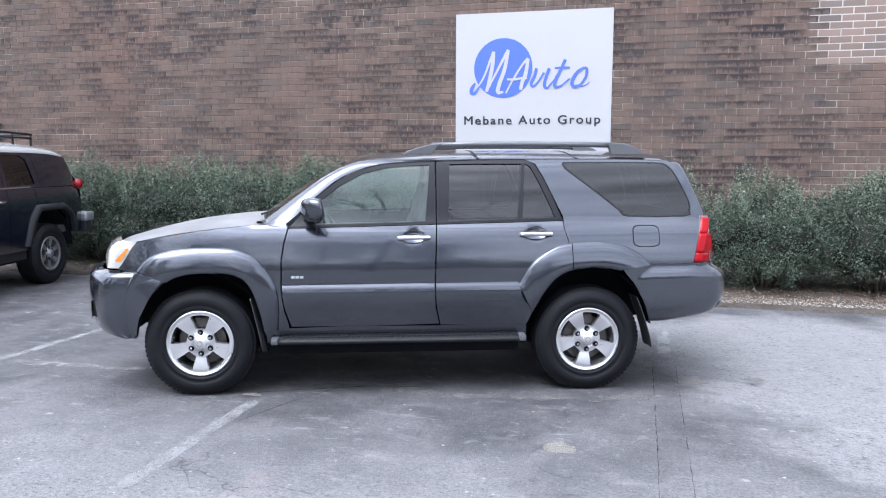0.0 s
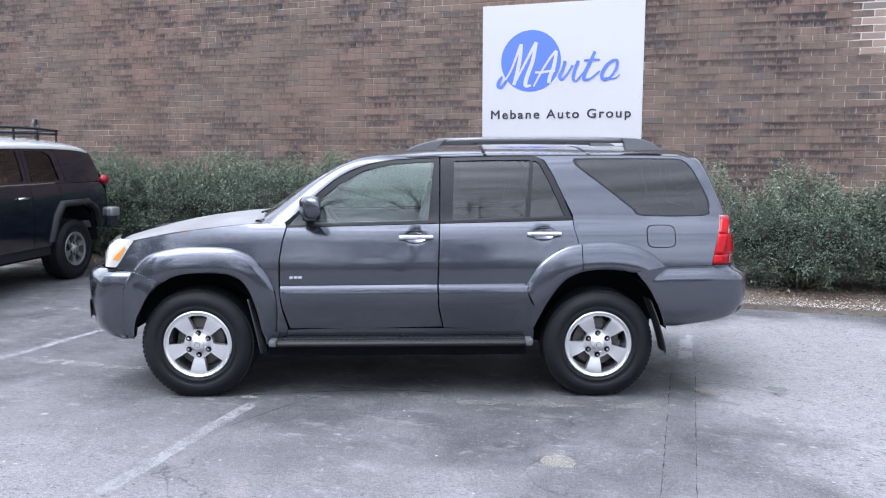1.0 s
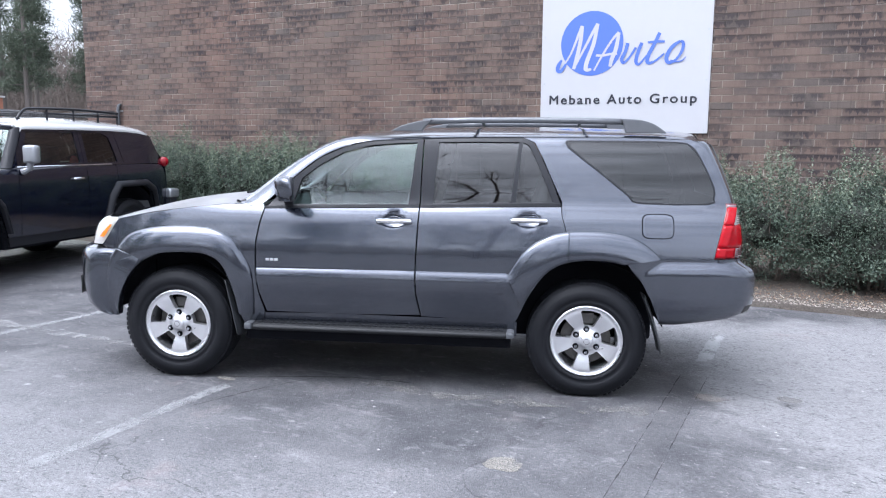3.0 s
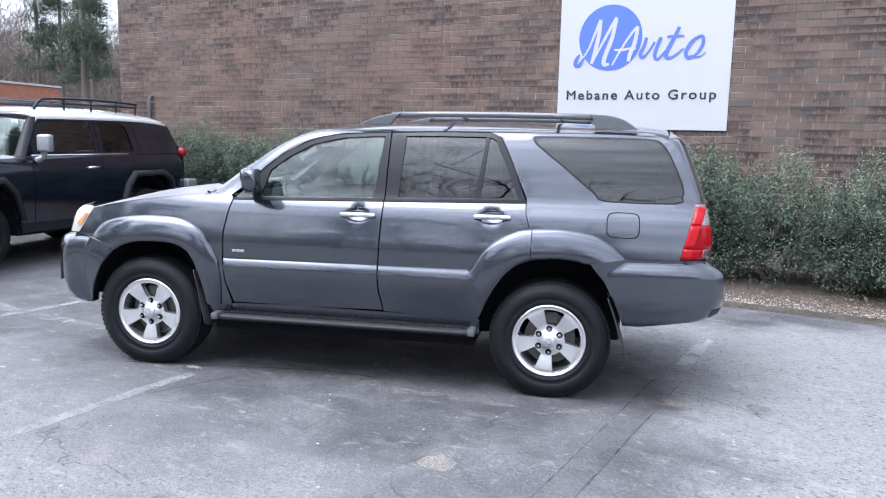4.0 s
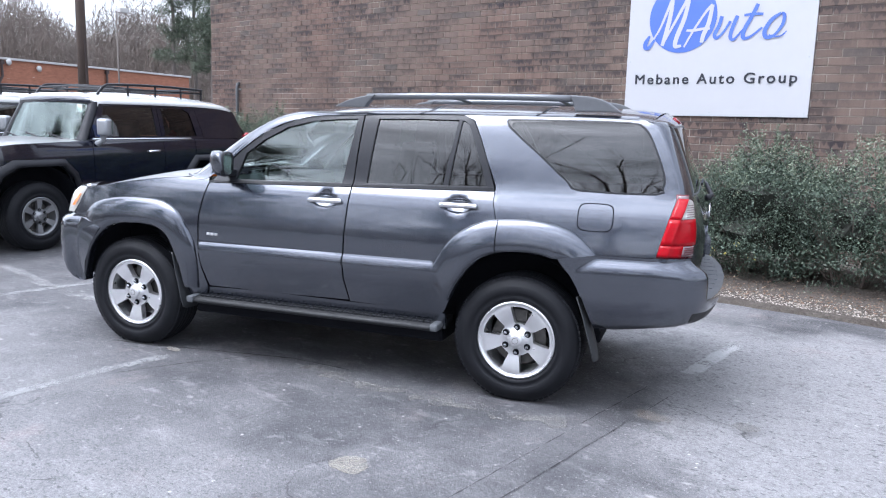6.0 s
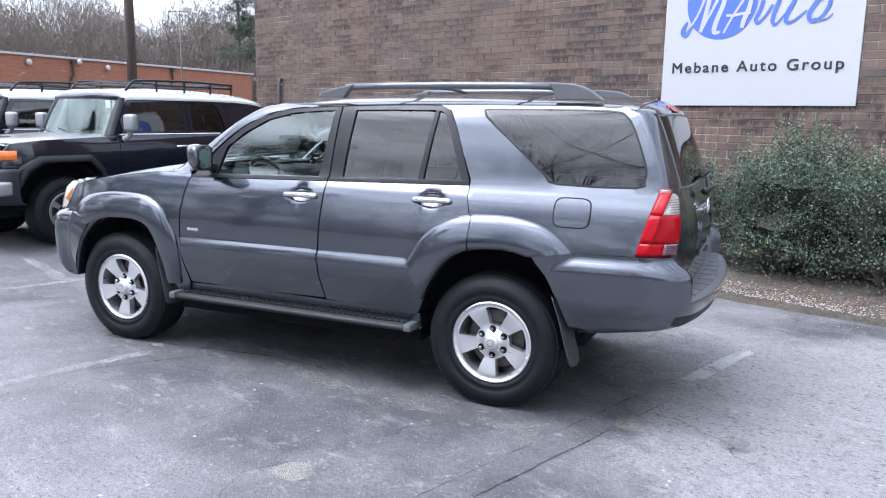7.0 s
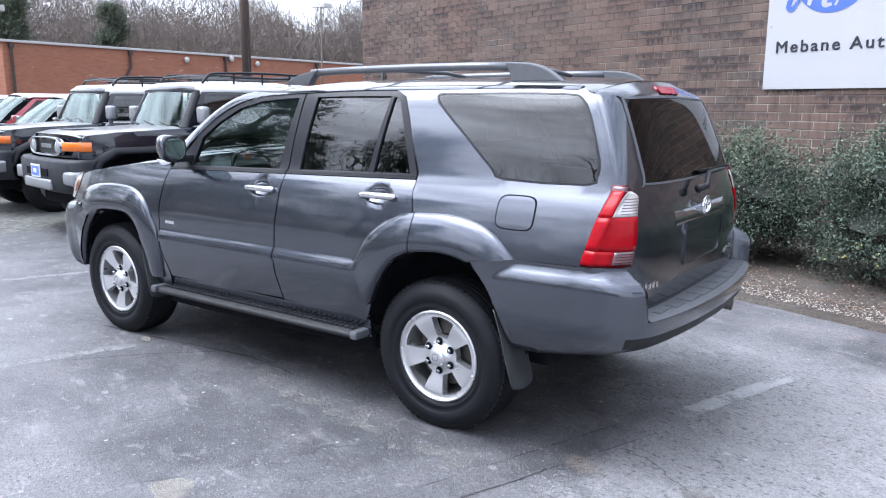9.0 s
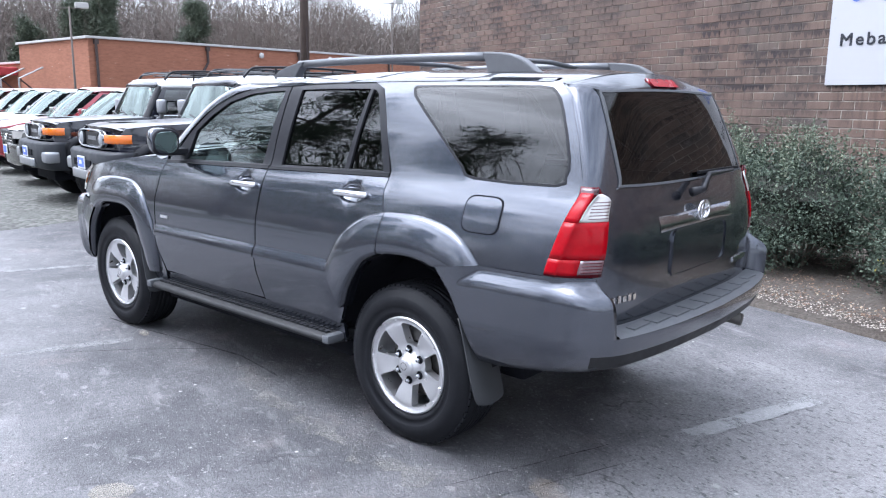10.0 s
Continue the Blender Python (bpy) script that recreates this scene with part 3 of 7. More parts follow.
    maker = bpy.data.objects.new("tmp_lettering", text)
    scene.collection.objects.link(maker)
    me = bpy.data.meshes.new_from_object(maker.evaluated_get(bpy.context.evaluated_depsgraph_get()))
    bpy.data.objects.remove(maker)
    xs = [v.co.x for v in me.vertices]
    me.transform(Matrix.Diagonal((2.19 / (max(xs) - min(xs)), 1.0, 1.0, 1.0)))
    xs = [v.co.x for v in me.vertices]
    me.transform(pose(-1.105 - min(xs), -0.0165, -0.662, 90))
    me.name = "lettering"
    me.materials.clear()
    me.materials.append(M["ink"])
    rest = bmesh.new()
    rest.from_mesh(me)
    bpy.data.meshes.remove(me)
    bmesh.ops.remove_doubles(rest, verts=rest.verts, dist=1e-5)
    seen, letters = set(), []
    for start in rest.verts:
        if start in seen:
            continue
        seen.add(start)
        island, queue = [], [start]
        while queue:
            v = queue.pop()
            island.append(v)
            for e in v.link_edges:
                w = e.other_vert(v)
                if w not in seen:
                    seen.add(w)
                    queue.append(w)
        letters.append(island)
    for island in letters:
        one, match = bmesh.new(), {}
        for v in island:
            match[v] = one.verts.new(v.co)
        for face in {q for v in island for q in v.link_faces}:
            one.faces.new([match[v] for v in face.verts])
        part("letter", one, "ink", ob)
    rest.free()
    for x in (-1.20, 0, 1.20):
        for z in (-1.05, -0.35, 0.35, 1.05):
            if abs(x) > 1 or abs(z) > 1:
                part("screw", lathe([(0.0, -0.016), (0.008, -0.015), (0.010, -0.012)], "y", 8), "steel", ob).location = (x, 0, z)
    return ob


sign_board()

# ---- the brick building behind the hedge ----
COURSE, BRICK_LEN = 0.1016, 0.3048


def wall_core():
    bm = box(WALL_X0, WALL_X1, WALL_Y + 0.0065, WALL_Y + 0.30, 0.0, WALL_TOP)
    box(WALL_X0, WALL_X0 + 0.28, WALL_Y + 0.30, WALL_Y + 14, 0.0, WALL_TOP, bm=bm)
    box(WALL_X1 - 0.28, WALL_X1, WALL_Y + 0.30, WALL_Y + 14, 0.0, WALL_TOP, bm=bm)
    box(WALL_X0, WALL_X1, WALL_Y + 13.72, WALL_Y + 14, 0.0, WALL_TOP, bm=bm)
    return solid("wall_north", bm, "mortar")


wall = tagged(wall_core(), "tall brown brick wall with dark soot runs", "wall", kind="structure")
roof = tagged(solid("roof", box(WALL_X0 - 0.05, WALL_X1 + 0.05, WALL_Y - 0.05, WALL_Y + 14.05, WALL_TOP, WALL_TOP + 0.16, 0.01), "concrete"),
              "flat roof with pale coping over the brick wall", "roof", kind="structure")


M["coping"] = plain("pale_coping", (0.42, 0.41, 0.40), 0.6, grain=0.1, scale=3)


def far_house():
    """The low red brick building across the lot, with its lower wing."""
    turn = math.degrees(math.atan2(35.2 - 8.0, -48.6 + 39.0))
    ob = thing("brick_building", pose(-39.0, 8.0, 0, 0, 0, turn), "low red brick building with white coping across the lot", "building")
    L, D, H = 28.8, 8.4, 4.5
    for x0, x1, y0, y1 in ((0, L, 0, 0.3), (0, 0.3, 0.303, D), (L - 0.3, L, 0.303, D), (0.303, L - 0.303, D - 0.3, D)):
        part("wall", box(x0, x1, y0, y1, 0, H - 0.12), "brick_red", ob)
    part("coping", box(-0.12, L + 0.12, -0.12, D + 0.12, H - 0.12, H, 0.02), "coping", ob, "pale metal coping")
    for x in (0.35, 6.5, 12.8, 20.5):
        p = part("downpipe", tube([(x, -0.10, H - 0.15), (x, -0.12, H - 1.0), (x - (0.45 if x > 5 else 0), -0.12, H - 1.7), (x - (0.45 if x > 5 else 0), -0.12, 0.05)], 0.07, 8), "dark_pipe", ob, "dark rain downpipe")
        part("hopper", box(x - 0.10, x + 0.10, -0.22, -0.02, H - 0.38, H - 0.16, 0.01), "dark_pipe", p)
    for x, lamp_z in ((10.0, 4.04), (13.2, 4.25), (15.2, 4.05)):
        lamp = bmesh.new()
        bmesh.ops.create_uvsphere(lamp, u_segments=14, v_segments=8, radius=0.17, matrix=pose(x, -0.18, lamp_z) @ Matrix.Diagonal((1, 0.6, 1, 1)))
        part("wall_lamp", lamp, "coping", ob, "round white wall lamp", True)
    wing = box(0.3, 0.55, 8.53, 30, 0, 3.40)
    part("wing", wing, "brick_red", ob)
    part("coping", box(0.18, 0.8, 8.53, 30, 3.40, 3.52, 0.02), "coping", ob)
    for y in (5.3, 7.8):
        part("bracket", tube([(-0.05, y, 3.1), (-1.3, y, 2.5), (-1.3, y, 0.0)], 0.05, 6), "steel", ob)
        part("bracket", tube([(-0.05, y, 1.4), (-1.3, y, 2.5)], 0.04, 6), "dark_pipe", ob)
    part("awning", box(-1.3, 0.3, 9.6, 13.6, 2.75, 3.2, 0.08), plain("awning_cloth", (0.42, 0.05, 0.06), 0.7), ob, "red awning")
    return ob


far_house()


def bond(x0, x1, z0, z1, seed):
    """Places of the pieces in a running bond."""
    rng = random.Random(seed)
    row = int(math.floor(z0 / COURSE))
    while row * COURSE < z1:
        z = row * COURSE
        x = WALL_X0 + (BRICK_LEN / 2 if row % 2 else 0.0)
        if row % 2:
            if x0 <= WALL_X0:
                yield WALL_X0, WALL_X0 + BRICK_LEN / 2 - 0.012, z, rng.uniform(-0.002, 0.002)
        while x < x1 - 0.02:
            if x >= x0 - 1e-6:
                yield x, min(x + BRICK_LEN, x1) - 0.012, z, rng.uniform(-0.002, 0.002)
            x += BRICK_LEN
        row += 1


def joined_bricks(name, places, material, depth=0.05):
    verts, faces = [], []
    for x0, x1, z, dy in places:
        z1, c, b = z + COURSE - 0.012, WALL_Y + dy, len(verts)
        e = 0.004
        verts += [(x0, c + depth, z), (x1, c + depth, z), (x1, c + depth, z1), (x0, c + depth, z1),
                  (x0, c + e, z), (x1, c + e, z), (x1, c + e, z1), (x0, c + e, z1),
                  (x0 + e, c, z + e), (x1 - e, c, z + e), (x1 - e, c, z1 - e), (x0 + e, c, z1 - e)]
        for i in range(4):
            j = (i + 1) % 4
            faces += [(b + i, b + j, b + 4 + j, b + 4 + i), (b + 4 + i, b + 4 + j, b + 8 + j, b + 8 + i)]
        faces.append((b + 8, b + 9, b + 10, b + 11))
    ob = triangles(name, verts, faces, material)
    ob.parent = wall
    return ob


PATCH = (2.50, 3.055)


def brickwork():
    near, rest, clean = [], [], []
    for p in bond(WALL_X0, WALL_X1, 0.0, WALL_TOP, 11):
        x0, x1, z, dy = p
        if x0 > PATCH[0] - 0.1 and z > PATCH[1] - 0.05:
            clean.append(p)
        elif -0.35 < x0 < 2.45 and 1.3 < z < 4.6 and len(near) < 300:
            near.append(p)
        else:
            rest.append(p)
    tagged(joined_bricks("bricks", rest, "brick_joined"), "brown brick courses stained by soot", kind="stuff")
    tagged(joined_bricks("clean_bricks", clean, "brick_clean"), "paler brick with fresh white mortar", kind="stuff")
    shapes = {}
    for x0, x1, z, dy in near:
        n = round(x1 - x0, 3)
        if n not in shapes:
            bm = prism([(0, 0), (n, 0), (n, COURSE - 0.012), (0, COURSE - 0.012)], 0.0, 0.05)
            shapes[n] = mesh_of("brick", bm)
            shapes[n].materials.append(M["brick"])
        b = new("brick", shapes[n])
        b.location, b.parent = (x0, WALL_Y + dy, z), wall
    pale = box(PATCH[0] - 0.1, WALL_X1 - 0.01, WALL_Y + 0.0035, WALL_Y + 0.03, PATCH[1], WALL_TOP - 0.01)
    pale = part("pale_mortar", pale, "mortar_pale", wall, "fresh white mortar")

# ---- cars: shared tools ----
M.update({
    "paint": car_paint("blue_grey_paint", (0.046, 0.053, 0.072), sheen_dust=0.0),
    # bonnet paint, paler on top for dust and painted sky sheen
    "sheen_dust_paint": car_paint("sheen_dust_blue_grey_paint", (0.046, 0.053, 0.072), sheen_dust=0.62),
    "flap": plain("mud_flap_plastic", (0.028, 0.030, 0.033), 0.55, grain=0.25, scale=9),
    "black_paint": car_paint("black_paint", (0.0024, 0.0036, 0.012), 0.1, 0.0, 0.45, 0.30),
    "trim": plain("black_trim", (0.014, 0.0145, 0.018), 0.36, grain=0.25, scale=60, spec=0.28),
    "rubber": plain("black_rubber", (0.0062, 0.0068, 0.0092), 0.60, grain=0.3, scale=40, spec=0.25),
    "tread": plain("dark_plastic_tread", (0.013, 0.0135, 0.015), 0.55, grain=0.3, scale=50, spec=0.35),
    "cladding": plain("grey_plastic", (0.085, 0.09, 0.098), 0.55, grain=0.2),
    "rack": plain("rack_grey", (0.15, 0.155, 0.165), 0.38, 0.5),
    "chrome": plain("chrome", (0.82, 0.83, 0.85), 0.08, 1.0, grain=0.03),
    "alloy": plain("alloy", (0.76, 0.76, 0.775), 0.32, 0.92, grain=0.05),
    "satin_chrome": plain("satin_chrome", (0.46, 0.47, 0.49), 0.18, 1.0, grain=0.05),
    "nut_steel": plain("nut_steel", (0.40, 0.41, 0.43), 0.22, 1.0, grain=0.1),
    "iron": plain("cast_iron", (0.10, 0.095, 0.09), 0.55, 0.8, grain=0.4),
    "under": plain("underbody_black", (0.0065, 0.0070, 0.0100), 0.9, spec=0.15),
    "seat": plain("grey_seat_cloth", (0.24, 0.245, 0.25), 0.9, grain=0.15, scale=80),
    "dash": plain("dash_plastic", (0.06, 0.062, 0.067), 0.7),
    "clear_pane": pane("door_glass", (0.66, 0.80, 0.77), 0.01, 1.85, (0.93, 1.0, 0.98)),
    "dark_pane": pane("privacy_glass", (0.10, 0.107, 0.112), 0.01, 1.66),
    "rear_pane": pane("rear_privacy_glass", (0.10, 0.106, 0.110), 0.01, 1.42),
    "screen": pane("windscreen_glass", (0.60, 0.74, 0.70), 0.01, 3.3),
    "red_lens": plain("red_lens", (0.29, 0.0012, 0.006), 0.12, grain=0.25, scale=40, spec=0.2),
    "clear_lens": plain("clear_lens", (0.60, 0.585, 0.56), 0.15, 0.4, grain=0.15, scale=70, coat=1.0),
    "amber_lens": plain("amber_lens", (0.72, 0.16, 0.006), 0.15, grain=0.1, scale=80, coat=1.0),
    "smoke_lens": plain("smoke_lens", (0.13, 0.07, 0.08), 0.15, grain=0.3, scale=80, coat=1.0),
    "lamp_black": plain("lamp_housing_black", (0.075, 0.004, 0.008), 0.15, spec=0.4),
    "deep_red": plain("deep_red_lens", (0.26, 0.003, 0.010), 0.25),
    "pad": plain("ribbed_pad", (0.018, 0.019, 0.022), 0.55, grain=0.2, spec=0.3),
    "lamp_lens": plain("lamp_lens", (0.34, 0.36, 0.38), 0.12, grain=0.1, scale=60, coat=1.0),
    "plate_blue": plain("blue_plate", (0.12, 0.20, 0.62), 0.5),
    "mirror_glass": plain("mirror_glass", (0.36, 0.44, 0.43), 0.03, 1.0, grain=0.01),
})


def smooth_table(pairs):
    """A smooth function through a few (place, value) pairs."""
    line = np.array(spline(sorted(pairs), 8))
    return lambda v: float(np.interp(v, line[:, 0], line[:, 1]))


def straight_table(pairs):
    xs, ys = zip(*sorted(pairs))
    return lambda v: float(np.interp(v, xs, ys))


def panel(polys, surface, step=0.05, rim=0.022, cuts_x=(), cuts_z=(), mirror=False, close_back=False):
    """A pressed sheet: outlines in side view (x, z), bent onto y = surface(x, z), with its edges folded in."""
    out = bmesh.new()
    for poly in polys:
        bm = bmesh.new()
        bm.faces.new([bm.verts.new((p[0], 0, p[1])) for p in poly])
        xs, zs = [p[0] for p in poly], [p[1] for p in poly]
        lines = [((x, 0, 0), (1, 0, 0)) for x in [k * step for k in range(math.ceil(min(xs) / step), math.floor(max(xs) / step) + 1)] + list(cuts_x)]
        lines += [((0, 0, z), (0, 0, 1)) for z in [k * step for k in range(math.ceil(min(zs) / step), math.floor(max(zs) / step) + 1)] + list(cuts_z)]
        for co, no in lines:
            bmesh.ops.bisect_plane(bm, geom=bm.verts[:] + bm.edges[:] + bm.faces[:], dist=1e-5, plane_co=co, plane_no=no)
        poured(bm, out)
    bmesh.ops.remove_doubles(out, verts=out.verts, dist=2e-4)
    s = -1 if mirror else 1
    for v in out.verts:
        v.co.y = surface(v.co.x, v.co.z) * s
    bmesh.ops.recalc_face_normals(out, faces=out.faces)
    if out.faces and sum(f.normal.y * f.calc_area() for f in out.faces) * s < 0:
        bmesh.ops.reverse_faces(out, faces=out.faces)
    for f in out.faces:
        f.smooth = True
    if rim:
        edge = [e for e in out.edges if e.is_boundary]
        made = bmesh.ops.extrude_edge_only(out, edges=edge)
        for v in (g for g in made["geom"] if isinstance(g, bmesh.types.BMVert)):
            v.co.y -= rim * s
        for e in edge:
            e.smooth = False
        for f in (g for g in made["geom"] if isinstance(g, bmesh.types.BMFace)):
            f.smooth = True
    return out


def sheet(name, bm, material, parent, label=""):
    """A part whose faces carry their own smoothing."""
    me = bpy.data.meshes.new(name)
    bm.to_mesh(me)
    bm.free()
    me.materials.append(M[material] if isinstance(material, str) else material)
    ob = new(name, me)
    ob.parent = parent
    return tagged(ob, label) if label else ob


def smoothed(bm, flip=False):
    bmesh.ops.recalc_face_normals(bm, faces=bm.faces)
    for f in bm.faces:
        f.smooth = True
    return bm


def thick(bm, depth):
    """Folds the edges of an open sheet on the tail forward by a depth."""
    edge = [e for e in bm.edges if e.is_boundary]
    made = bmesh.ops.extrude_edge_only(bm, edges=edge)
    for v in (g for g in made["geom"] if isinstance(g, bmesh.types.BMVert)):
        v.co.x += depth
    for e in edge:
        e.smooth = False
    return bm


def ring(outer, inner):
    """Four-cornered outlines between two closed lines of as many points."""
    n = len(outer)
    return [[outer[i], outer[(i + 1) % n], inner[(i + 1) % n], inner[i]] for i in range(n)]


def band(outer, inner, surface, lift, mirror=False, n=4, back=0.06):
    """A flare round a wheel arch: outer line flush, swelling to the inner line, then folded in."""
    s = -1 if mirror else 1
    a, b = spline(outer, n), spline(inner, n)
    rows = []
    for f, d in ((0.0, -0.012), (0.0, 0.006), (0.08, 0.016), (0.28, 0.75 * lift), (0.6, lift), (0.9, lift * 1.05), (1.0, lift * 0.9), (1.0, -back)):
        row = []
        for p, q in zip(a, b):
            x, z = p[0] + (q[0] - p[0]) * f, p[1] + (q[1] - p[1]) * f
            row.append((x, (surface(x, z) + d) * s, z))
        rows.append(row)
    return smoothed(grid(rows))


def wheel_parts(parent, place, out, radius, half, rim_radius, spokes, window, alloy, tread_blocks=70, label="", floor=0.0):
    """A wheel with tyre, rim, brake and nuts. out: +1 when it faces the car's left."""
    hub = part("wheel", tube([(0, -0.13, 0), (0, -0.03, 0)], 0.05, 12), "iron", parent, label)
    hub.matrix_basis = pose(*place) @ (Matrix.Identity(4) if out > 0 else pose(0, 0, 0, 0, 0, 180))
    R, r = radius, rim_radius
    y1, y0 = 0.012, 0.012 - 2 * half
    prof = [(r - 0.012, y1 - 0.035), (r + 0.004, y1 - 0.012), (r + 0.016, y1 - 0.004), (r + 0.03, y1 + 0.004), (r + 0.032, y1 + 0.001), (r + 0.34 * (R - r), y1 + 0.010), (r + 0.36 * (R - r), y1 + 0.0125),
            (r + 0.62 * (R - r), y1 + 0.010), (r + 0.64 * (R - r), y1 + 0.007), (r + 0.80 * (R - r), y1 - 0.002), (R - 0.016, y1 - 0.022), (R - 0.004, y1 - 0.042)]
    for a in (0.22, 0.40, 0.60, 0.78):
        y = y1 - 0.042 - (2 * half - 0.084) * a
        prof += [(R, y + 0.012), (R, y + 0.006), (R - 0.009, y + 0.004), (R - 0.009, y - 0.004), (R, y - 0.006), (R, y - 0.012)]
    prof += [(R - 0.004, y0 + 0.042), (R - 0.016, y0 + 0.022), (r + 0.6 * (R - r), y0 - 0.01), (r, y0 + 0.03)]
    tyre = lathe(prof, "y", 96 if tread_blocks else 40)
    for v in tyre.verts:
        if v.co.z < floor - place[2] + 0.001:
            v.co.z = floor - place[2] + 0.001
            v.co.y += 0.008 * (1 if v.co.y > y1 - half else -1)
    tyre = part("tyre", tyre, "rubber", hub, "black rubber tyre with moulded tread", True)
    blocks = bmesh.new()
    for k in range(tread_blocks):
        a = 360.0 * k / tread_blocks
        for ya, yb, turn in ((y1 - 0.062, y1 - 0.022, 0), (y0 + 0.022, y0 + 0.062, 1.8)):
            t = math.radians(a + turn)
            if math.cos(t) * (R + 0.001) > floor - place[2] + 0.004:
                poured(box(-0.0125, 0.0125, ya, yb, R - 0.022, R - 0.0055), blocks, pose(0, 0, 0, 0, a + turn))
    if tread_blocks:
        tagged(part("tread", blocks, "rubber", hub), kind="stuff")
    else:
        blocks.free()
    barrel = lathe([(r - 0.004, y1 - 0.004), (r + 0.004, y1 - 0.006), (r + 0.004, y1 - 0.018), (r - 0.014, y1 - 0.026), (r - 0.024, y1 - 0.06), (r - 0.03, y0 + 0.05), (r, y0 + 0.02)], "y", 64 if tread_blocks else 32)
    part("rim", barrel, alloy, hub, smooth=True)
    face = bmesh.new()
    steps = spokes * 28
    wr = [window[0] + (window[1] - window[0]) * f for f in (0.0, 0.06, 0.2, 0.4, 0.6, 0.8, 0.94, 1.0)]
    opening = [window[2] * 0.82] + [window[2] + (window[3] - window[2]) * f for f in (0.06, 0.2, 0.4, 0.6, 0.8)] + [window[3], window[3] * 0.9]
    radii = [0.030, 0.050, 0.058, 0.092] + wr + [r - 0.016, r - 0.010, r - 0.002]
    deep = [0.0, -0.002, -0.026, -0.027] + [-0.027, -0.026, -0.022, -0.017, -0.013, -0.010, -0.009, -0.010] + [-0.012, -0.005, -0.002]
    halves = [window[2] * 0.82] * 4 + opening + [window[3] * 0.9] * 3
    vs = []
    for q, d, h in zip(radii, deep, halves):
        row = []
        for k in range(steps):
            u = (k % 28) / 28 - 0.5
            u = u * h / 0.25 if abs(u) <= 0.25 else math.copysign(h + (abs(u) - 0.25) / 0.25 * (0.5 - h), u)
            t = 2 * math.pi * (k // 28 + 0.5 + u) / spokes
            row.append(face.verts.new((q * math.cos(t), y1 + d - 0.006, q * math.sin(t))))
        vs.append(row)
    for i in range(len(radii) - 1):
        for k in range(steps):
            if 4 <= i <= 10 and 7 <= k % 28 < 21:
                continue
            face.faces.new((vs[i][k], vs[i + 1][k], vs[i + 1][(k + 1) % steps], vs[i][(k + 1) % steps]))
    bmesh.ops.delete(face, geom=[v for v in face.verts if not v.link_faces], context="VERTS")
    bmesh.ops.recalc_face_normals(face, faces=face.faces)
    if sum(f.normal.y for f in face.faces) < 0:
        bmesh.ops.reverse_faces(face, faces=face.faces)
    walls = [e for e in face.edges if e.is_boundary]
    made = bmesh.ops.extrude_edge_only(face, edges=walls)
    for g in made["geom"]:
        if isinstance(g, bmesh.types.BMVert):
            g.co.y -= 0.045
            g.co.x *= 0.985
            g.co.z *= 0.985
    for f in face.faces:
        f.smooth = True
    for e in walls:
        e.smooth = False
    turn = 82.0 if place[0] < 0 else 89.0
    sp = sheet("spokes", face, alloy, hub)
    sp.matrix_basis = pose(0, 0, 0, 0, turn)
    part("cap", lathe([(0, y1 + 0.010), (0.024, y1 + 0.010), (0.038, y1 + 0.006), (0.045, y1 - 0.002), (0.047, y1 - 0.02)], "y", 28), alloy, hub, smooth=True)
    part("emblem", lathe([(0.015, y1 + 0.0085), (0.018, y1 + 0.011), (0.021, y1 + 0.0085)], "y", 20), "iron", hub, smooth=True)
    for k in range(6):
        a = 2 * math.pi * (k + 0.5) / 6
        nut = part("nut", lathe([(0, y1 + 0.008), (0.008, y1 + 0.007), (0.0125, y1 + 0.002), (0.013, y1 - 0.022), (0.021, y1 - 0.0165), (0.021, y1 - 0.023)], "y", 10), "nut_steel", hub)
        nut.location, nut.scale = (0.077 * math.cos(a), -0.013, 0.077 * math.sin(a)), (0.82, 1.0, 0.82)
        # flush black ring that paints the shade of the nut's pocket
        part("nut_shade_ring", lathe([(0.012, y1 - 0.0135), (0.0215, y1 - 0.0125), (0.0245, y1 - 0.016)], "y", 14), "under", nut)
    if spokes == 5 and tread_blocks:
        for k in range(5):
            for d in (-11, 11):
                a = math.radians(turn + 72 * k + d)
                rivet = part("rivet", lathe([(0, y1 + 0.003), (0.0035, y1 + 0.002), (0.005, y1 - 0.006)], "y", 8), alloy, hub)
                rivet.location = ((r - 0.012) * math.cos(a), 0, -(r - 0.012) * math.sin(a))
        valve = part("valve", tube([(0.190, y1 - 0.035, 0.045), (0.178, y1 - 0.012, 0.042)], 0.005, 8), "iron", hub)
    part("brake_disc", lathe([(0.05, -0.085), (0.165, -0.085), (0.165, -0.105), (0.05, -0.105)], "y", 40, closed=True), "iron", hub)
    part("caliper", box(-0.05, 0.05, -0.125, -0.07, 0.10, 0.175, 0.012), "iron", hub)
    return hub


# ---- the blue-grey wagon ----
W_SIDE = smooth_table([(0.15, 0.80), (0.38, 0.845), (0.48, 0.868), (0.60, 0.884), (0.70, 0.897), (0.80, 0.900), (0.92, 0.897), (1.02, 0.876), (1.10, 0.856), (1.17, 0.826), (1.215, 0.795), (1.25, 0.780), (1.40, 0.735), (1.55, 0.678), (1.64, 0.637), (1.68, 0.600), (1.75, 0.54)])
HANDLES = ((-0.115, 1.112), (-1.000, 1.132))


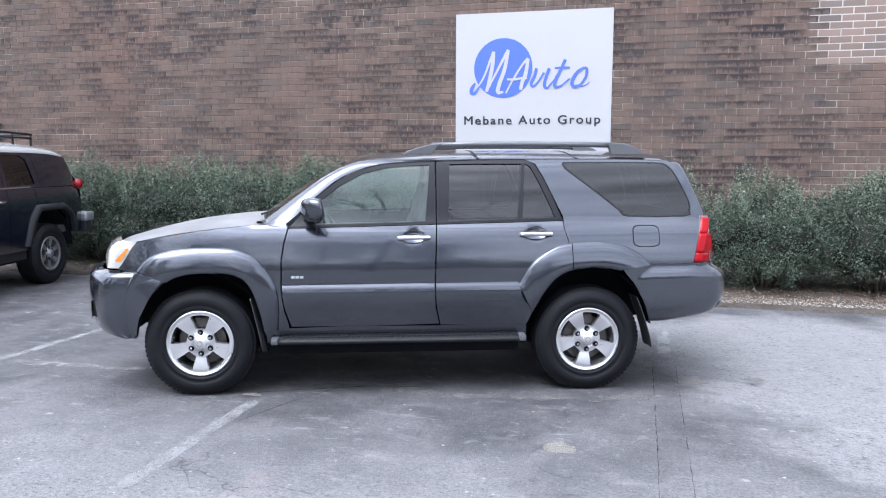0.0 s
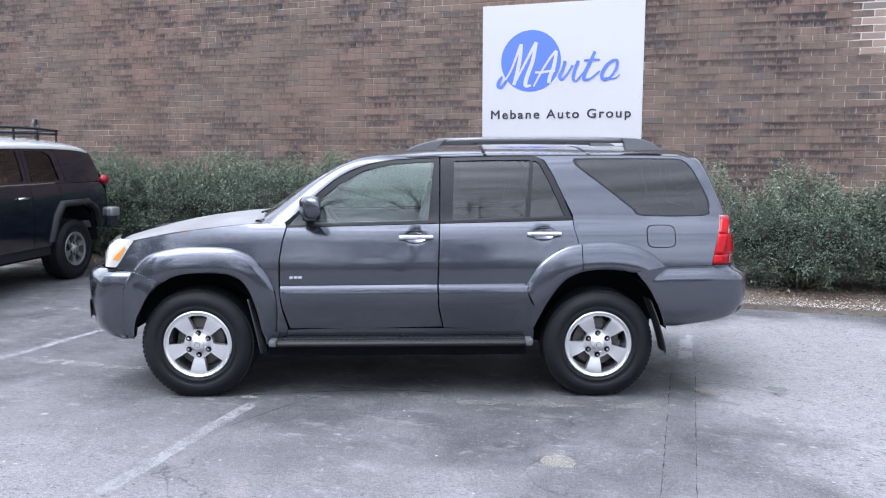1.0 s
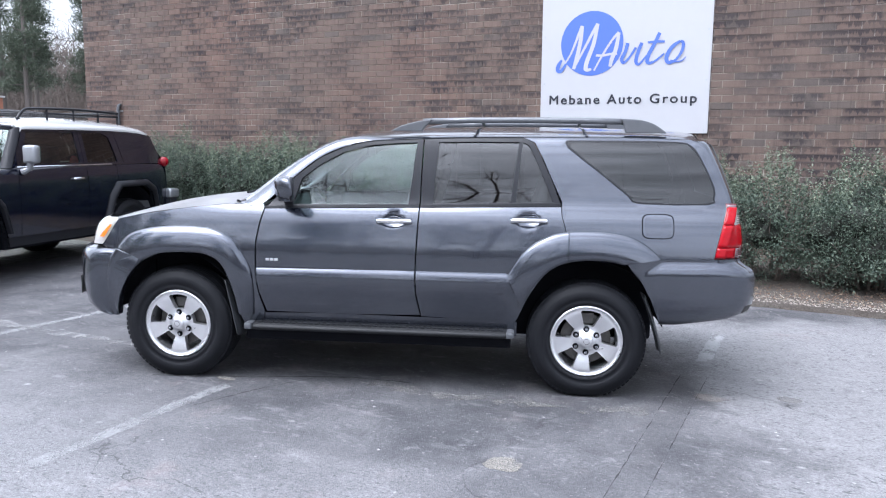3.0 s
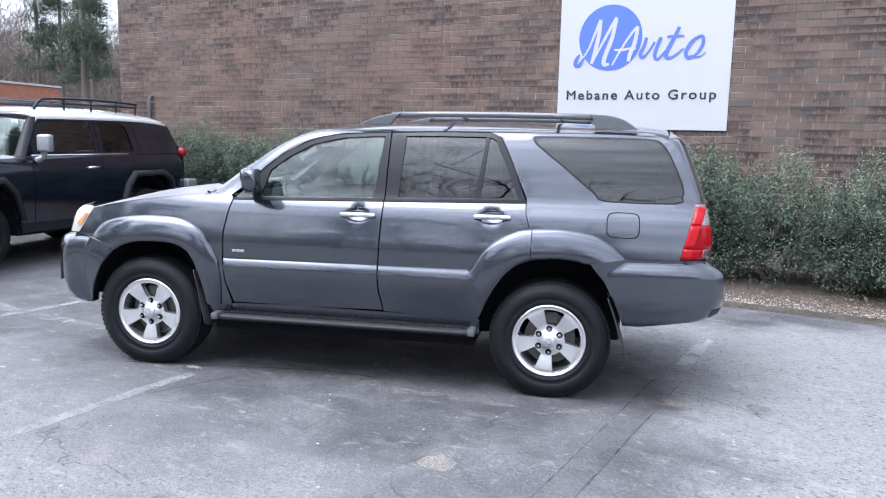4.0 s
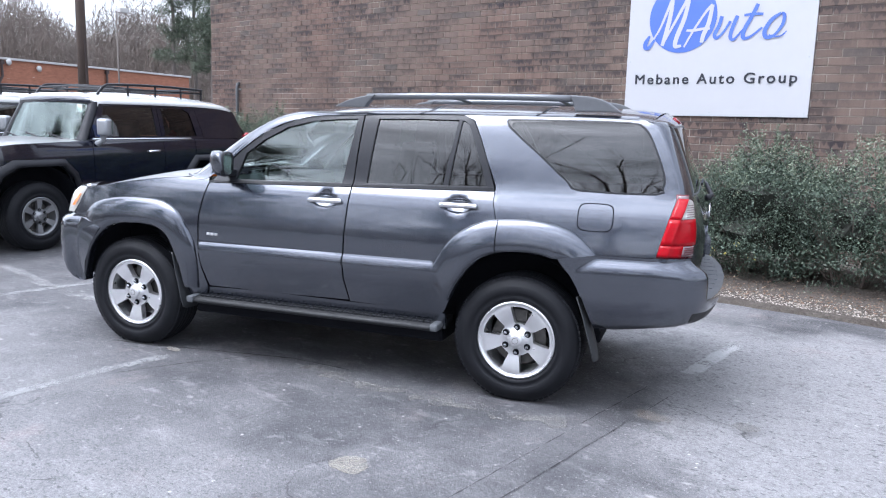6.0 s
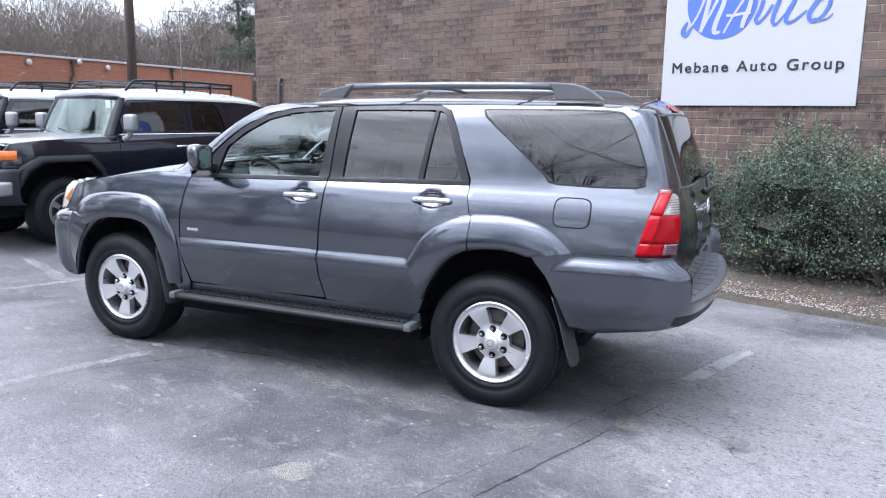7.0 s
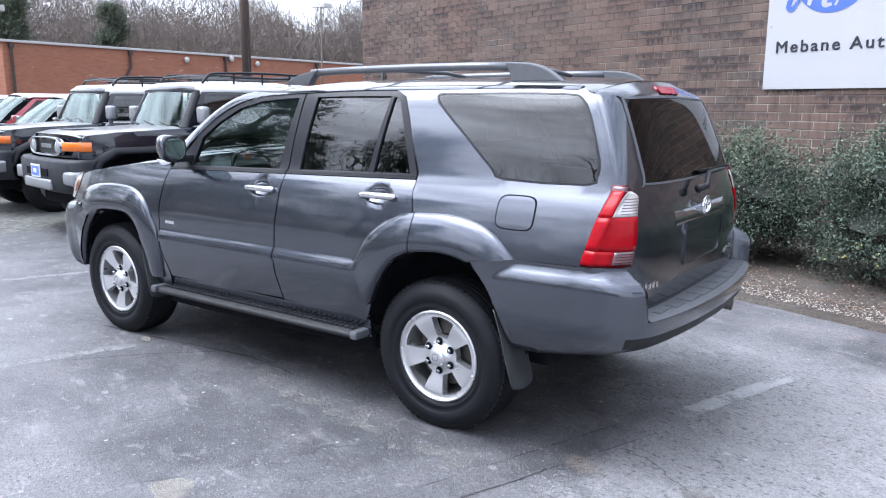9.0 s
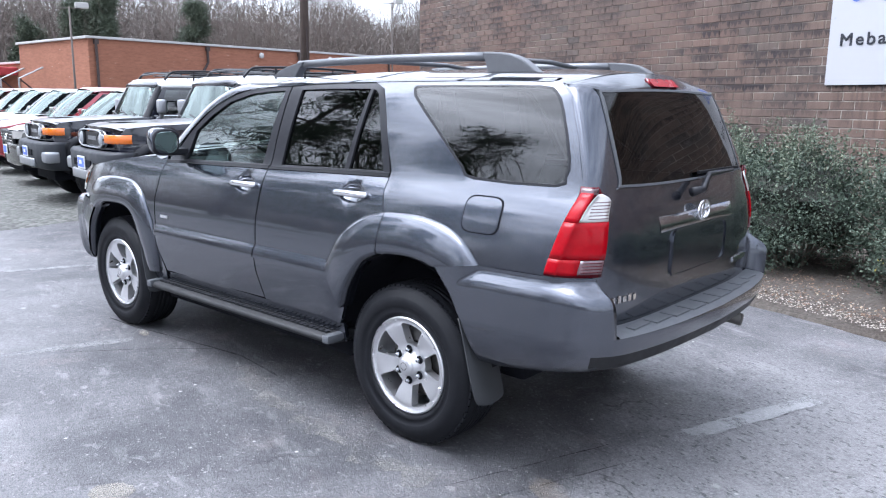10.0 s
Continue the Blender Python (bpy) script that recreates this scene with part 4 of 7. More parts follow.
def flank(x, z):
    """Half the body's width at a length and height."""
    y = W_SIDE(z)
    if x > 1.40:
        y -= 0.085 * ((x - 1.40) / 0.6) ** 2
    ridge = max(0.0, min(1.0, (0.84 - x) / 0.04)) * max(0.0, min(1.0, (x + 0.93) / 0.06))
    y += 0.016 * ridge * max(0.0, min(1.0, (0.785 - z) / 0.055)) * max(0.0, min(1.0, (z - 0.45) / 0.2))
    for hx, hz in HANDLES:
        d = ((x - hx) / 0.082) ** 2 + ((z - hz) / 0.044) ** 2
        if d < 1.0:
            y -= 0.026 * (1.0 - d) ** 0.6
    return y


X_QUARTER = smooth_table([(0.60, -2.22), (0.80, -2.19), (0.915, -2.180), (1.10, -2.224), (1.26, -2.259), (1.43, -2.199), (1.60, -2.118), (1.66, -2.055), (1.72, -1.97)])
X_TAIL = smooth_table([(0.55, -2.385), (0.70, -2.395), (0.90, -2.408), (1.05, -2.405), (1.24, -2.345), (1.45, -2.275), (1.62, -2.212), (1.68, -2.165), (1.72, -2.09)])


def tail_x(y, z):
    w, xq, xt = W_SIDE(z), X_QUARTER(z), X_TAIL(z)
    u = min(1.0, abs(y) / w)
    return xq - (xq - xt) * max(0.0, 1 - u ** 4.6) ** (1 / 2.2)


def suv():
    car = thing("suv", pose(-1.842, 6.062, 0, 0, 0, -160.77), "blue-grey metallic five-door SUV with roof rails and alloy wheels", "car")
    f_in = [(1.60, 0.812), (1.555, 0.838), (1.50, 0.858), (1.41, 0.873), (1.20, 0.874), (1.09, 0.838), (1.035, 0.780), (1.004, 0.715), (0.982, 0.645), (0.962, 0.565), (0.946, 0.455)]
    f_out = [(1.812, 0.892), (1.735, 0.975), (1.62, 1.020), (1.43, 1.046), (1.195, 1.044), (1.077, 1.020), (0.979, 0.965), (0.902, 0.867), (0.852, 0.762), (0.836, 0.63), (0.846, 0.455)]
    r_out = [(-0.872, 0.775), (-0.955, 0.905), (-1.045, 0.988), (-1.150, 1.043), (-1.258, 1.066), (-1.464, 1.073), (-1.631, 1.047), (-1.734, 1.002), (-1.800, 0.949), (-1.842, 0.906)]
    r_in = [(-0.975, 0.560), (-1.020, 0.655), (-1.085, 0.755), (-1.160, 0.830), (-1.258, 0.876), (-1.420, 0.893), (-1.50, 0.889), (-1.555, 0.880), (-1.60, 0.868), (-1.632, 0.875)]
    z_edge = smooth_table([(-2.08, 1.648), (-1.9, 1.666), (-0.94, 1.667), (-0.286, 1.654), (0.087, 1.636), (0.25, 1.600), (0.36, 1.55)])
    z_mid = smooth_table([(-2.12, 1.706), (-1.8, 1.734), (-1.0, 1.743), (-0.3, 1.735), (-0.07, 1.722), (0.085, 1.704), (0.26, 1.672), (0.36, 1.64)])
    for s, side in ((1, "left"), (-1, "right")):
        mir = s < 0
        fender = [[(0.822, 0.757), (0.819, 0.964), (0.800, 1.080), (0.775, 1.180), (0.79, 1.212), (0.93, 1.208), (1.20, 1.183), (1.40, 1.158), (1.58, 1.130), (1.72, 1.106), (1.81, 1.082),
                   (1.842, 1.050), (1.902, 0.955), (1.945, 0.897), (1.81, 0.872), (1.62, 0.868)] + f_in + [(0.93, 0.40), (0.79, 0.40), (0.770, 0.485), (0.806, 0.62)]]
        sheet("front_fender", panel(fender, flank, mirror=mir), "paint", car)
        sheet("fender_flare", band(f_out, f_in, flank, 0.036, mir), "paint", car)
        door = [[(0.766, 1.176), (0.24, 1.190), (-0.279, 1.202), (-0.264, 0.781), (-0.269, 0.626), (-0.299, 0.488), (0.20, 0.478), (0.752, 0.480), (0.796, 0.62), (0.812, 0.757), (0.809, 0.964), (0.790, 1.08)]]
        fine = dict(cuts_x=[HANDLES[0][0] + k * 0.0137 for k in range(-6, 7)], cuts_z=[HANDLES[0][1] + k * 0.0108 for k in range(-4, 5)] + [0.785, 0.757, 0.73])
        front = sheet("front_door", panel(door, flank, mirror=mir, **fine), "paint", car)
        rdoor = [[(-0.288, 1.204), (-0.75, 1.213), (-1.209, 1.221), (-1.213, 1.166), (-1.248, 1.040), (-1.254, 0.876), (-1.160, 0.830), (-1.085, 0.755), (-1.020, 0.655), (-0.975, 0.560), (-0.945, 0.490), (-0.925, 0.46), (-0.6, 0.470), (-0.309, 0.480), (-0.279, 0.626), (-0.274, 0.781)]]
        fine = dict(cuts_x=[HANDLES[1][0] + k * 0.0137 for k in range(-6, 7)], cuts_z=[HANDLES[1][1] + k * 0.0108 for k in range(-4, 5)] + [0.785, 0.757, 0.73])
        rear = sheet("rear_door", panel(rdoor, flank, mirror=mir, **fine), "paint", car)
        sheet("door_flare", band(r_out[:5], r_in[:5], flank, 0.036, mir), "paint", rear)
        sheet("quarter_flare", band([(-1.264, 1.067)] + r_out[5:], [(-1.264, 0.878)] + r_in[5:], flank, 0.036, mir), "paint", car)
        quarter = [
            [(-1.216, 1.25), (-1.152, 1.387), (-1.087, 1.531), (-1.030, 1.634), (-0.947, 1.666), (-1.245, 1.666), (-1.243, 1.645), (-1.254, 1.605), (-1.454, 1.448), (-1.640, 1.300), (-1.70, 1.25)],
            [(-1.245, 1.666), (-1.949, 1.666), (-1.949, 1.642), (-1.60, 1.645), (-1.243, 1.645)],
            [(-1.949, 1.642), (-1.949, 1.666), (-2.04, 1.66), (-2.112, 1.60), (-2.193, 1.43), (-2.252, 1.265), (-2.252, 1.25), (-2.133, 1.25), (-2.168, 1.290), (-2.168, 1.364), (-2.09, 1.543), (-2.034, 1.619)],
            [(-1.216, 1.25), (-1.217, 1.166), (-1.254, 1.040), (-1.262, 0.880), (-1.42, 0.893), (-1.60, 0.872), (-1.632, 0.884), (-1.85, 0.906), (-2.172, 0.914), (-2.216, 1.10), (-2.252, 1.25), (-2.133, 1.25), (-1.70, 1.25)],
        ]
        body = sheet("quarter_panel", panel(quarter, flank, mirror=mir), "paint", car)
        qg = [(-1.252, 1.640), (-1.60, 1.642), (-1.945, 1.638), (-2.028, 1.616), (-2.086, 1.540), (-2.163, 1.362), (-2.163, 1.292), (-2.128, 1.257), (-1.718, 1.257), (-1.648, 1.295), (-1.454, 1.452), (-1.260, 1.605)]
        qo = [(-1.238, 1.648), (-1.60, 1.650), (-1.950, 1.646), (-2.038, 1.622), (-2.096, 1.544), (-2.174, 1.364), (-2.174, 1.288), (-2.132, 1.248), (-1.710, 1.248), (-1.638, 1.290), (-1.446, 1.445), (-1.246, 1.600)]
        qg_smooth, qo_smooth = spline(qg + qg[:1], 2)[:-1], spline(qo + qo[:1], 2)[:-1]
        glass = sheet("quarter_glass", panel([qg_smooth], lambda x, z: flank(x, z) + 0.001, rim=0, mirror=mir), "dark_pane", car, "dark privacy glass")
        sheet("gasket", panel(ring(qo_smooth, qg_smooth), lambda x, z: flank(x, z) + 0.003, rim=0.01, mirror=mir), "trim", glass)
        # glass of the doors and its frames
        fo = [(0.764, 1.180), (0.57, 1.397), (0.414, 1.520), (0.251, 1.593), (0.087, 1.630), (-0.11, 1.643), (-0.282, 1.649), (-0.280, 1.204)]
        fi = [(0.585, 1.205), (0.535, 1.378), (0.410, 1.474), (0.251, 1.560), (0.060, 1.606), (-0.115, 1.620), (-0.245, 1.625), (-0.205, 1.221)]
        sheet("window_frame", panel(ring(fo, fi), lambda x, z: flank(x, z) - 0.004, rim=0.03, mirror=mir), "trim", front, "black window frame")
        sheet("window_glass", panel([fi], lambda x, z: flank(x, z) - 0.016, rim=0, mirror=mir), "clear_pane", front, "lightly tinted glass")
        ro = [(-0.288, 1.206), (-0.293, 1.651), (-0.62, 1.661), (-0.945, 1.661), (-0.992, 1.651), (-1.024, 1.630), (-1.081, 1.531), (-1.146, 1.387), (-1.211, 1.223)]
        ri = [(-0.372, 1.226), (-0.390, 1.629), (-0.62, 1.634), (-0.935, 1.634), (-0.970, 1.627), (-0.996, 1.609), (-1.050, 1.500), (-1.105, 1.375), (-1.158, 1.245)]
        sheet("window_frame", panel(ring(ro, ri) + [[(-0.928, 1.634), (-0.950, 1.634), (-0.915, 1.240), (-0.880, 1.238)]], lambda x, z: flank(x, z) - 0.004, rim=0.03, mirror=mir), "trim", rear, "black window frame")
        sheet("window_glass", panel([ri], lambda x, z: flank(x, z) - 0.016, rim=0, mirror=mir), "dark_pane", rear, "dark privacy glass")
        for owner, x0, x1 in ((front, 0.768, -0.280), (rear, -0.288, -1.209)):
            z0, z1 = 1.176 + (0.766 - x0) * 0.0227, 1.176 + (0.766 - x1) * 0.0227
            sheet("belt_strip", panel([[(x0, z0 + 0.002), (x1, z1 + 0.002), (x1, z1 + 0.020), (x0, z0 + 0.016)]], lambda x, z: flank(x, z) + 0.006, rim=0.02, mirror=mir), "rubber", owner)
        for owner, (hx, hz) in ((front, HANDLES[0]), (rear, HANDLES[1])):
            y = (flank(hx + 0.12, hz) + 0.012) * s
            rail = spline([(hx + 0.112, y - 0.004 * s, hz - 0.006), (hx + 0.07, y + 0.010 * s, hz - 0.001), (hx, y + 0.016 * s, hz), (hx - 0.07, y + 0.012 * s, hz), (hx - 0.125, y, hz - 0.001)], 4)
            bm = tube(rail, [0.010] + [0.0165] * (len(rail) - 2) + [0.010], 10)
            part("door_handle", bm, "chrome", owner, "chrome handle", True)
        for owner, pts in ((front, [(0.808, 0.781), (-0.264, 0.788), (-0.264, 0.718), (0.809, 0.712)]), (rear, [(-0.275, 0.788), (-0.862, 0.792), (-0.888, 0.755), (-0.900, 0.722), (-0.275, 0.718)])):
            sheet("side_moulding", panel([pts], lambda x, z: flank(x, z) + 0.011 * min(1.0, (0.796 - z) / 0.034), step=0.0125, rim=0.014, mirror=mir), "paint", owner)
        # mirror
        head = bmesh.new()
        bmesh.ops.create_uvsphere(head, u_segments=24, v_segments=14, radius=1.0)
        for v in head.verts:
            c = v.co
            c.x, c.y, c.z = [math.copysign(abs(q) ** 0.72, q) for q in c]
            c.x = max(c.x, -0.62)
            v.co = Vector((0.565 + 0.086 * c.x + 0.012 * c.z - 0.034 * c.y, (0.955 + 0.116 * c.y - 0.02 * c.x) * s, 1.296 + 0.094 * c.z + 0.012 * c.y))
        mirror = part("side_mirror", smoothed(head), "paint", car, "body-coloured door mirror", True)
        face = bmesh.new()
        oval = [face.verts.new((0.508 - 0.028 * math.cos(a), (0.955 + 0.096 * math.copysign(abs(math.cos(a)) ** 0.7, math.cos(a))) * s, 1.294 + 0.074 * math.copysign(abs(math.sin(a)) ** 0.7, math.sin(a)))) for a in [2 * math.pi * k / 28 for k in range(28)]]
        face.faces.new(oval if s < 0 else oval[::-1])
        part("mirror_glass", face, "mirror_glass", mirror)
        rows = [[(x + 0.010 - 0.030 * math.cos(t), (0.955 + a * math.copysign(abs(math.cos(t)) ** 0.7, math.cos(t))) * s, 1.294 + b * math.copysign(abs(math.sin(t)) ** 0.7, math.sin(t))) for t in [2 * math.pi * k / 28 for k in range(28)]] for x, a, b in ((0.515, 0.114, 0.092), (0.497, 0.111, 0.089), (0.4965, 0.098, 0.076))]
        mirror.matrix_basis = pose(0.585, 0.948 * s, 1.316) @ Matrix.Diagonal((0.90, 0.90, 0.88, 1.0)) @ pose(-0.565, -0.955 * s, -1.296)
        part("mirror_rim", smoothed(grid(rows, loop=True)), "trim", mirror)
        part("arm", box(0.565, 0.64, *sorted((0.76 * s, 0.90 * s)), 1.196, 1.245, 0.012), "trim", mirror)
        # sill, step, flaps
        sheet("sill", panel([[(0.93, 0.46), (0.93, 0.36), (-0.94, 0.36), (-0.94, 0.46), (-0.60, 0.468), (0.4, 0.474)]], lambda x, z: 0.835 + (z - 0.36) * 0.15, mirror=mir), "paint", car)
        prof = [(0.66, 0.372), (0.915, 0.358), (0.938, 0.367), (0.943, 0.382), (0.930, 0.396), (0.80, 0.410), (0.66, 0.412)]
        board = bmesh.new()
        xs = [(0.885, 0.55), (0.862, 0.95), (0.80, 1.0), (0.2, 1.0), (-0.4, 1.0), (-0.86, 1.0), (-0.91, 0.95), (-0.93, 0.55)]
        grid([[(x, (0.66 + (y - 0.66) * k) * s, z) for y, z in prof] for x, k in xs], board, loop=True)
        board.faces.new([v for v in board.verts[:len(prof)]][::-1]), board.faces.new(board.verts[:][-len(prof):])
        step = part("running_board", smoothed(board), "tread", car, "black running board with ribbed tread", True)
        ribs = bmesh.new()
        for k in range(42):
            x = 0.80 - k * 0.040
            for j in range(4):
                y = 0.755 + j * 0.042
                box(x - 0.014, x + 0.014, *sorted(((y - 0.013) * s, (y + 0.013) * s)), 0.400, 0.4185 - 0.003 * j, bm=ribs)
        part("tread_pad", ribs, "pad", step)
        for x in (-0.900, 0.868):
            part("end_cap", box(x - 0.026, x + 0.026, *sorted((0.80 * s, 0.947 * s)), 0.362, 0.408, 0.016), "cladding", step, "grey end cap")
        for name, line, wide in (("rear_mud_flap", [(-1.770, 0.66, 0.910), (-1.816, 0.54, 0.920), (-1.850, 0.43, 0.927), (-1.874, 0.345, 0.924), (-1.883, 0.300, 0.910), (-1.886, 0.284, 0.880)], 0.20),
                                 ("front_mud_flap", [(1.012, 0.69, 0.900), (0.985, 0.58, 0.908), (0.958, 0.46, 0.910), (0.936, 0.34, 0.905), (0.931, 0.31, 0.892), (0.929, 0.30, 0.865)], 0.20)):
            rows = []
            curve = spline(line, 3)
            for i, (x, z, y) in enumerate(curve):
                span = wide * (1 - 0.42 * (i / (len(curve) - 1)) ** 7)
                rows.append([(x + 0.020 * q ** 4 + 0.018 * (1 - q) ** 2, (y - span * (1 - q)) * s, z) for q in (0.0, 0.15, 0.35, 0.55, 0.75, 0.88, 0.95, 1.0)])
            part(name, smoothed(thick(grid(rows), 0.006)), "flap", car, "dusty grey moulded mud flap", True)
        # arch liners
        for ax, tag in ((1.395, "front"), (-1.395, "rear")):
            rows = []
            for y in (0.50, 0.91 if ax < 0 else 0.885):
                rad = 0.475 if ax > 0 else 0.488
                rows.append([(ax + rad * math.cos(a), min(y, 0.835 + 0.18 * max(0.0, rad * math.sin(a) - 0.06)) * s, 0.40 + rad * math.sin(a)) for a in [math.radians(6 + 168 * k / 24) for k in range(25)]])
            bm = grid(rows)
            bm.faces.new([v for v in bm.verts if abs(abs(v.co.y) - 0.50) < 1e-4])
            part("arch_liner", smoothed(bm), "under", car)
        wheel_parts(car, (1.395, 0.862 * s, 0.351 + 0.016 * s), s, 0.391, 0.128, 0.232, 5, (0.100, 0.203, 0.245, 0.272), "alloy", label="five-spoke silver alloy wheel", floor=-0.024 + 0.015 * s)
        wheel_parts(car, (-1.395, 0.862 * s, 0.343 + 0.007 * s), s, 0.391, 0.128, 0.232, 5, (0.100, 0.203, 0.245, 0.272), "alloy", label="five-spoke silver alloy wheel", floor=-0.033 + 0.007 * s)
        # windscreen pillar
        outer = spline([(0.935, 1.207), (0.795, 1.205), (0.572, 1.402), (0.414, 1.524), (0.251, 1.597), (0.087, 1.634), (-0.10, 1.646), (-0.286, 1.653), (-0.62, 1.664), (-0.94, 1.667), (-1.30, 1.668), (-1.75, 1.668), (-2.0, 1.660)], 4)
        inner = spline([(1.000, 0.740, 1.222), (0.945, 0.715, 1.232), (0.70, 0.675, 1.415), (0.53, 0.640, 1.535), (0.36, 0.605, 1.625), (0.20, 0.575, 1.666)] + [(x, 0.90 * W_SIDE(z_edge(x)), z_edge(x) + (z_mid(x) - z_edge(x)) * 0.223 + 0.003) for x in (0.0, -0.286, -0.62, -0.94, -1.30, -1.75, -2.0)], 4)
        rows = []
        for fct, lift in ((0, 0.0), (0.25, 0.010), (0.6, 0.012), (1, 0.0), (1.0, -0.03)):
            fade = [max(0.25, min(1.0, (26 - i) / 10)) for i in range(len(outer))]
            rows.append([(o[0] + (q[0] - o[0]) * fct, (flank(*o) + 0.003 + (q[1] - flank(*o)) * fct + lift * 0.7 * w) * s, o[1] + (q[2] - o[1]) * fct + lift * w) for o, q, w in zip(outer, inner, fade)])
        sheet("windscreen_pillar", smoothed(grid(rows)), "paint", car)
        # roof rail
        foot_f = spline([(-0.045, 1.702), (-0.12, 1.738), (-0.22, 1.766), (-0.335, 1.784)], 5) + [(-0.275, 1.722), (-0.262, 1.700)]
        foot_r = [(-1.625, 1.700), (-1.612, 1.745), (-1.592, 1.792)] + spline([(-1.60, 1.794), (-1.72, 1.786), (-1.81, 1.758), (-1.895, 1.700)], 5)
        y = 0.560 * s
        rail = part("roof_rail", tube([(-0.27, y, 1.768), (-0.6, y, 1.777), (-1.0, y, 1.780), (-1.4, y, 1.778), (-1.63, y, 1.774)], 0.021, 10), "rack", car, "grey roof rail", True)
        for outline in (foot_f, foot_r):
            part("foot", prism(outline, y - 0.026, y + 0.026, bevel=0.007), "rack", rail)
        # head lamp
        rows = []
        for z, xr, xo, k in ((0.905, 1.940, 2.05, 0.0), (0.95, 1.905, 2.065, 0.0), (1.00, 1.875, 2.055, -0.012), (1.05, 1.845, 2.015, -0.04), (1.085, 1.815, 1.96, -0.085), (1.095, 1.83, 1.92, -0.12)):
            nose = lambda y: 2.215 - 0.30 * y * y + k
            path = [(xr, flank(xr, z) + 0.004), ((xr + nose(0.77)) / 2 + 0.03, 0.806 if z < 1.06 else 0.79), (nose(0.74), 0.74), (nose(0.66), 0.66), (nose(0.56), 0.56), (nose(0.44), 0.44)]
            rows.append([(p[0], p[1] * s, z) for p in spline(path, 4)])
        lamp = sheet("headlamp", smoothed(grid(rows)), "clear_lens", car, "cloudy clear headlamp")
        rows = []
        for z, x0, x1 in ((0.955, 1.925, 1.985), (0.985, 1.903, 1.988), (1.015, 1.884, 1.965), (1.042, 1.866, 1.925)):
            rows.append([(x0 + (x1 - x0) * q, (flank(x0 + (x1 - x0) * q, z) + 0.012 - 0.012 * q) * s, z) for q in (0, 0.25, 0.5, 0.75, 1)])
        sheet("indicator", smoothed(grid(rows)), "amber_lens", lamp, "amber indicator")
        # tail lamp, wrapped round the corner
        def lamp_point(u, z, lift):
            w, xq = W_SIDE(z), X_QUARTER(z)
            if u < 0.35:
                return (xq + 0.012 - 0.06 * u / 0.35, (w + lift) * s, z)
            q = (u - 0.35) / 0.65
            y = w * (1 - 0.135 * q ** 1.4)
            return (min(xq - 0.048, tail_x(y, z)) - lift * q, (y + lift * (1 - q)) * s, z)
        def lens(z0, z1, u0, u1, lift, n=8, m=12, round_in=0.0, round_out=0.0):
            """A lens on the lamp; its upper corners may be rounded."""
            rows = []
            for i in range(n + 1):
                f = i / n
                a = u0 + (u1 - u0) * round_in * max(0.0, (f - 0.55) / 0.45) ** 2.2
                b = u1 - (u1 - u0) * round_out * max(0.0, (f - 0.66) / 0.34) ** 2.4
                rows.append([lamp_point(a + (b - a) * j / m, z0 + (z1 - z0) * f, lift) for j in range(m + 1)])
            bm = grid(rows)
            edge = [e for e in bm.edges if e.is_boundary]
            made = bmesh.ops.extrude_edge_only(bm, edges=edge)
            for v in (g for g in made["geom"] if isinstance(g, bmesh.types.BMVert)):
                v.co.x += 0.006
                v.co.y -= 0.008 * s
            return smoothed(bm)
        lamp = sheet("tail_lamp", lens(0.916, 1.260, 0.0, 1.0, 0.006, 12, 14, 0.0, 0.42), "lamp_black", car, "red wrap-round tail lamp with clear upper lens")
        for name, material, box_of in (
                ("brake_lens", "red_lens", (0.987, 1.128, 0.03, 0.968, 0.015, 6, 12)), ("lower_lens", "red_lens", (0.926, 0.986, 0.03, 0.64, 0.015, 4, 8)),
                ("outer_lens", "red_lens", (1.127, 1.238, 0.035, 0.46, 0.015, 6, 6, 0.1)), ("crown_lens", "smoke_lens", (1.232, 1.253, 0.05, 0.62, 0.011, 3, 6))):
            sheet(name, lens(*box_of), material, lamp)
        clear = sheet("reverse_lens", lens(1.130, 1.232, 0.47, 0.955, 0.015, 8, 8, 0.35, 0.42), "clear_lens", lamp, "clear upper lens")
        low_clear = sheet("fog_lens", lens(0.930, 0.983, 0.645, 0.960, 0.015, 4, 6), "smoke_lens", lamp, "smoky lower reversing lens")
        for k in range(6):
            sheet("lens_rib", lens(1.140 + k * 0.012, 1.143 + k * 0.012, 0.62, 0.93, 0.018, 1, 6), "smoke_lens", clear)
        for k in range(4):
            sheet("lens_rib", lens(0.937 + k * 0.012, 0.940 + k * 0.012, 0.68, 0.94, 0.018, 1, 4), "lamp_black", low_clear)
    # roof, bonnet, windscreen
    rows = []
    for x in [0.27, 0.22, 0.15, 0.06, -0.05] + [-0.2 - 0.15 * k for k in range(12)] + [-1.95, -2.03, -2.08]:
        row = []
        for k in range(25):
            v = -1 + k / 12
            w = W_SIDE(z_edge(x)) if x < 0.1 else W_SIDE(z_edge(0.1)) - (x - 0.1) * 0.25
            lead = 0.07 * (1 - v * v) if x > 0.1 else -0.03 * (1 - v * v) if x < -1.9 else 0.0
            zz = z_edge(x) + (z_mid(x) - z_edge(x)) * (1 - abs(v) ** 2.4)
            row.append((x + lead, w * v, zz))
        rows.append(row)
    sheet("roof_panel", smoothed(grid(rows)), "paint", car)
    for x in (-0.62, -1.38):
        part("crossbar", tube([(x, -0.56, 1.768), (x, -0.3, 1.790), (x, 0.3, 1.790), (x, 0.56, 1.768)], 0.013, 8), "rack", car, smooth=True)
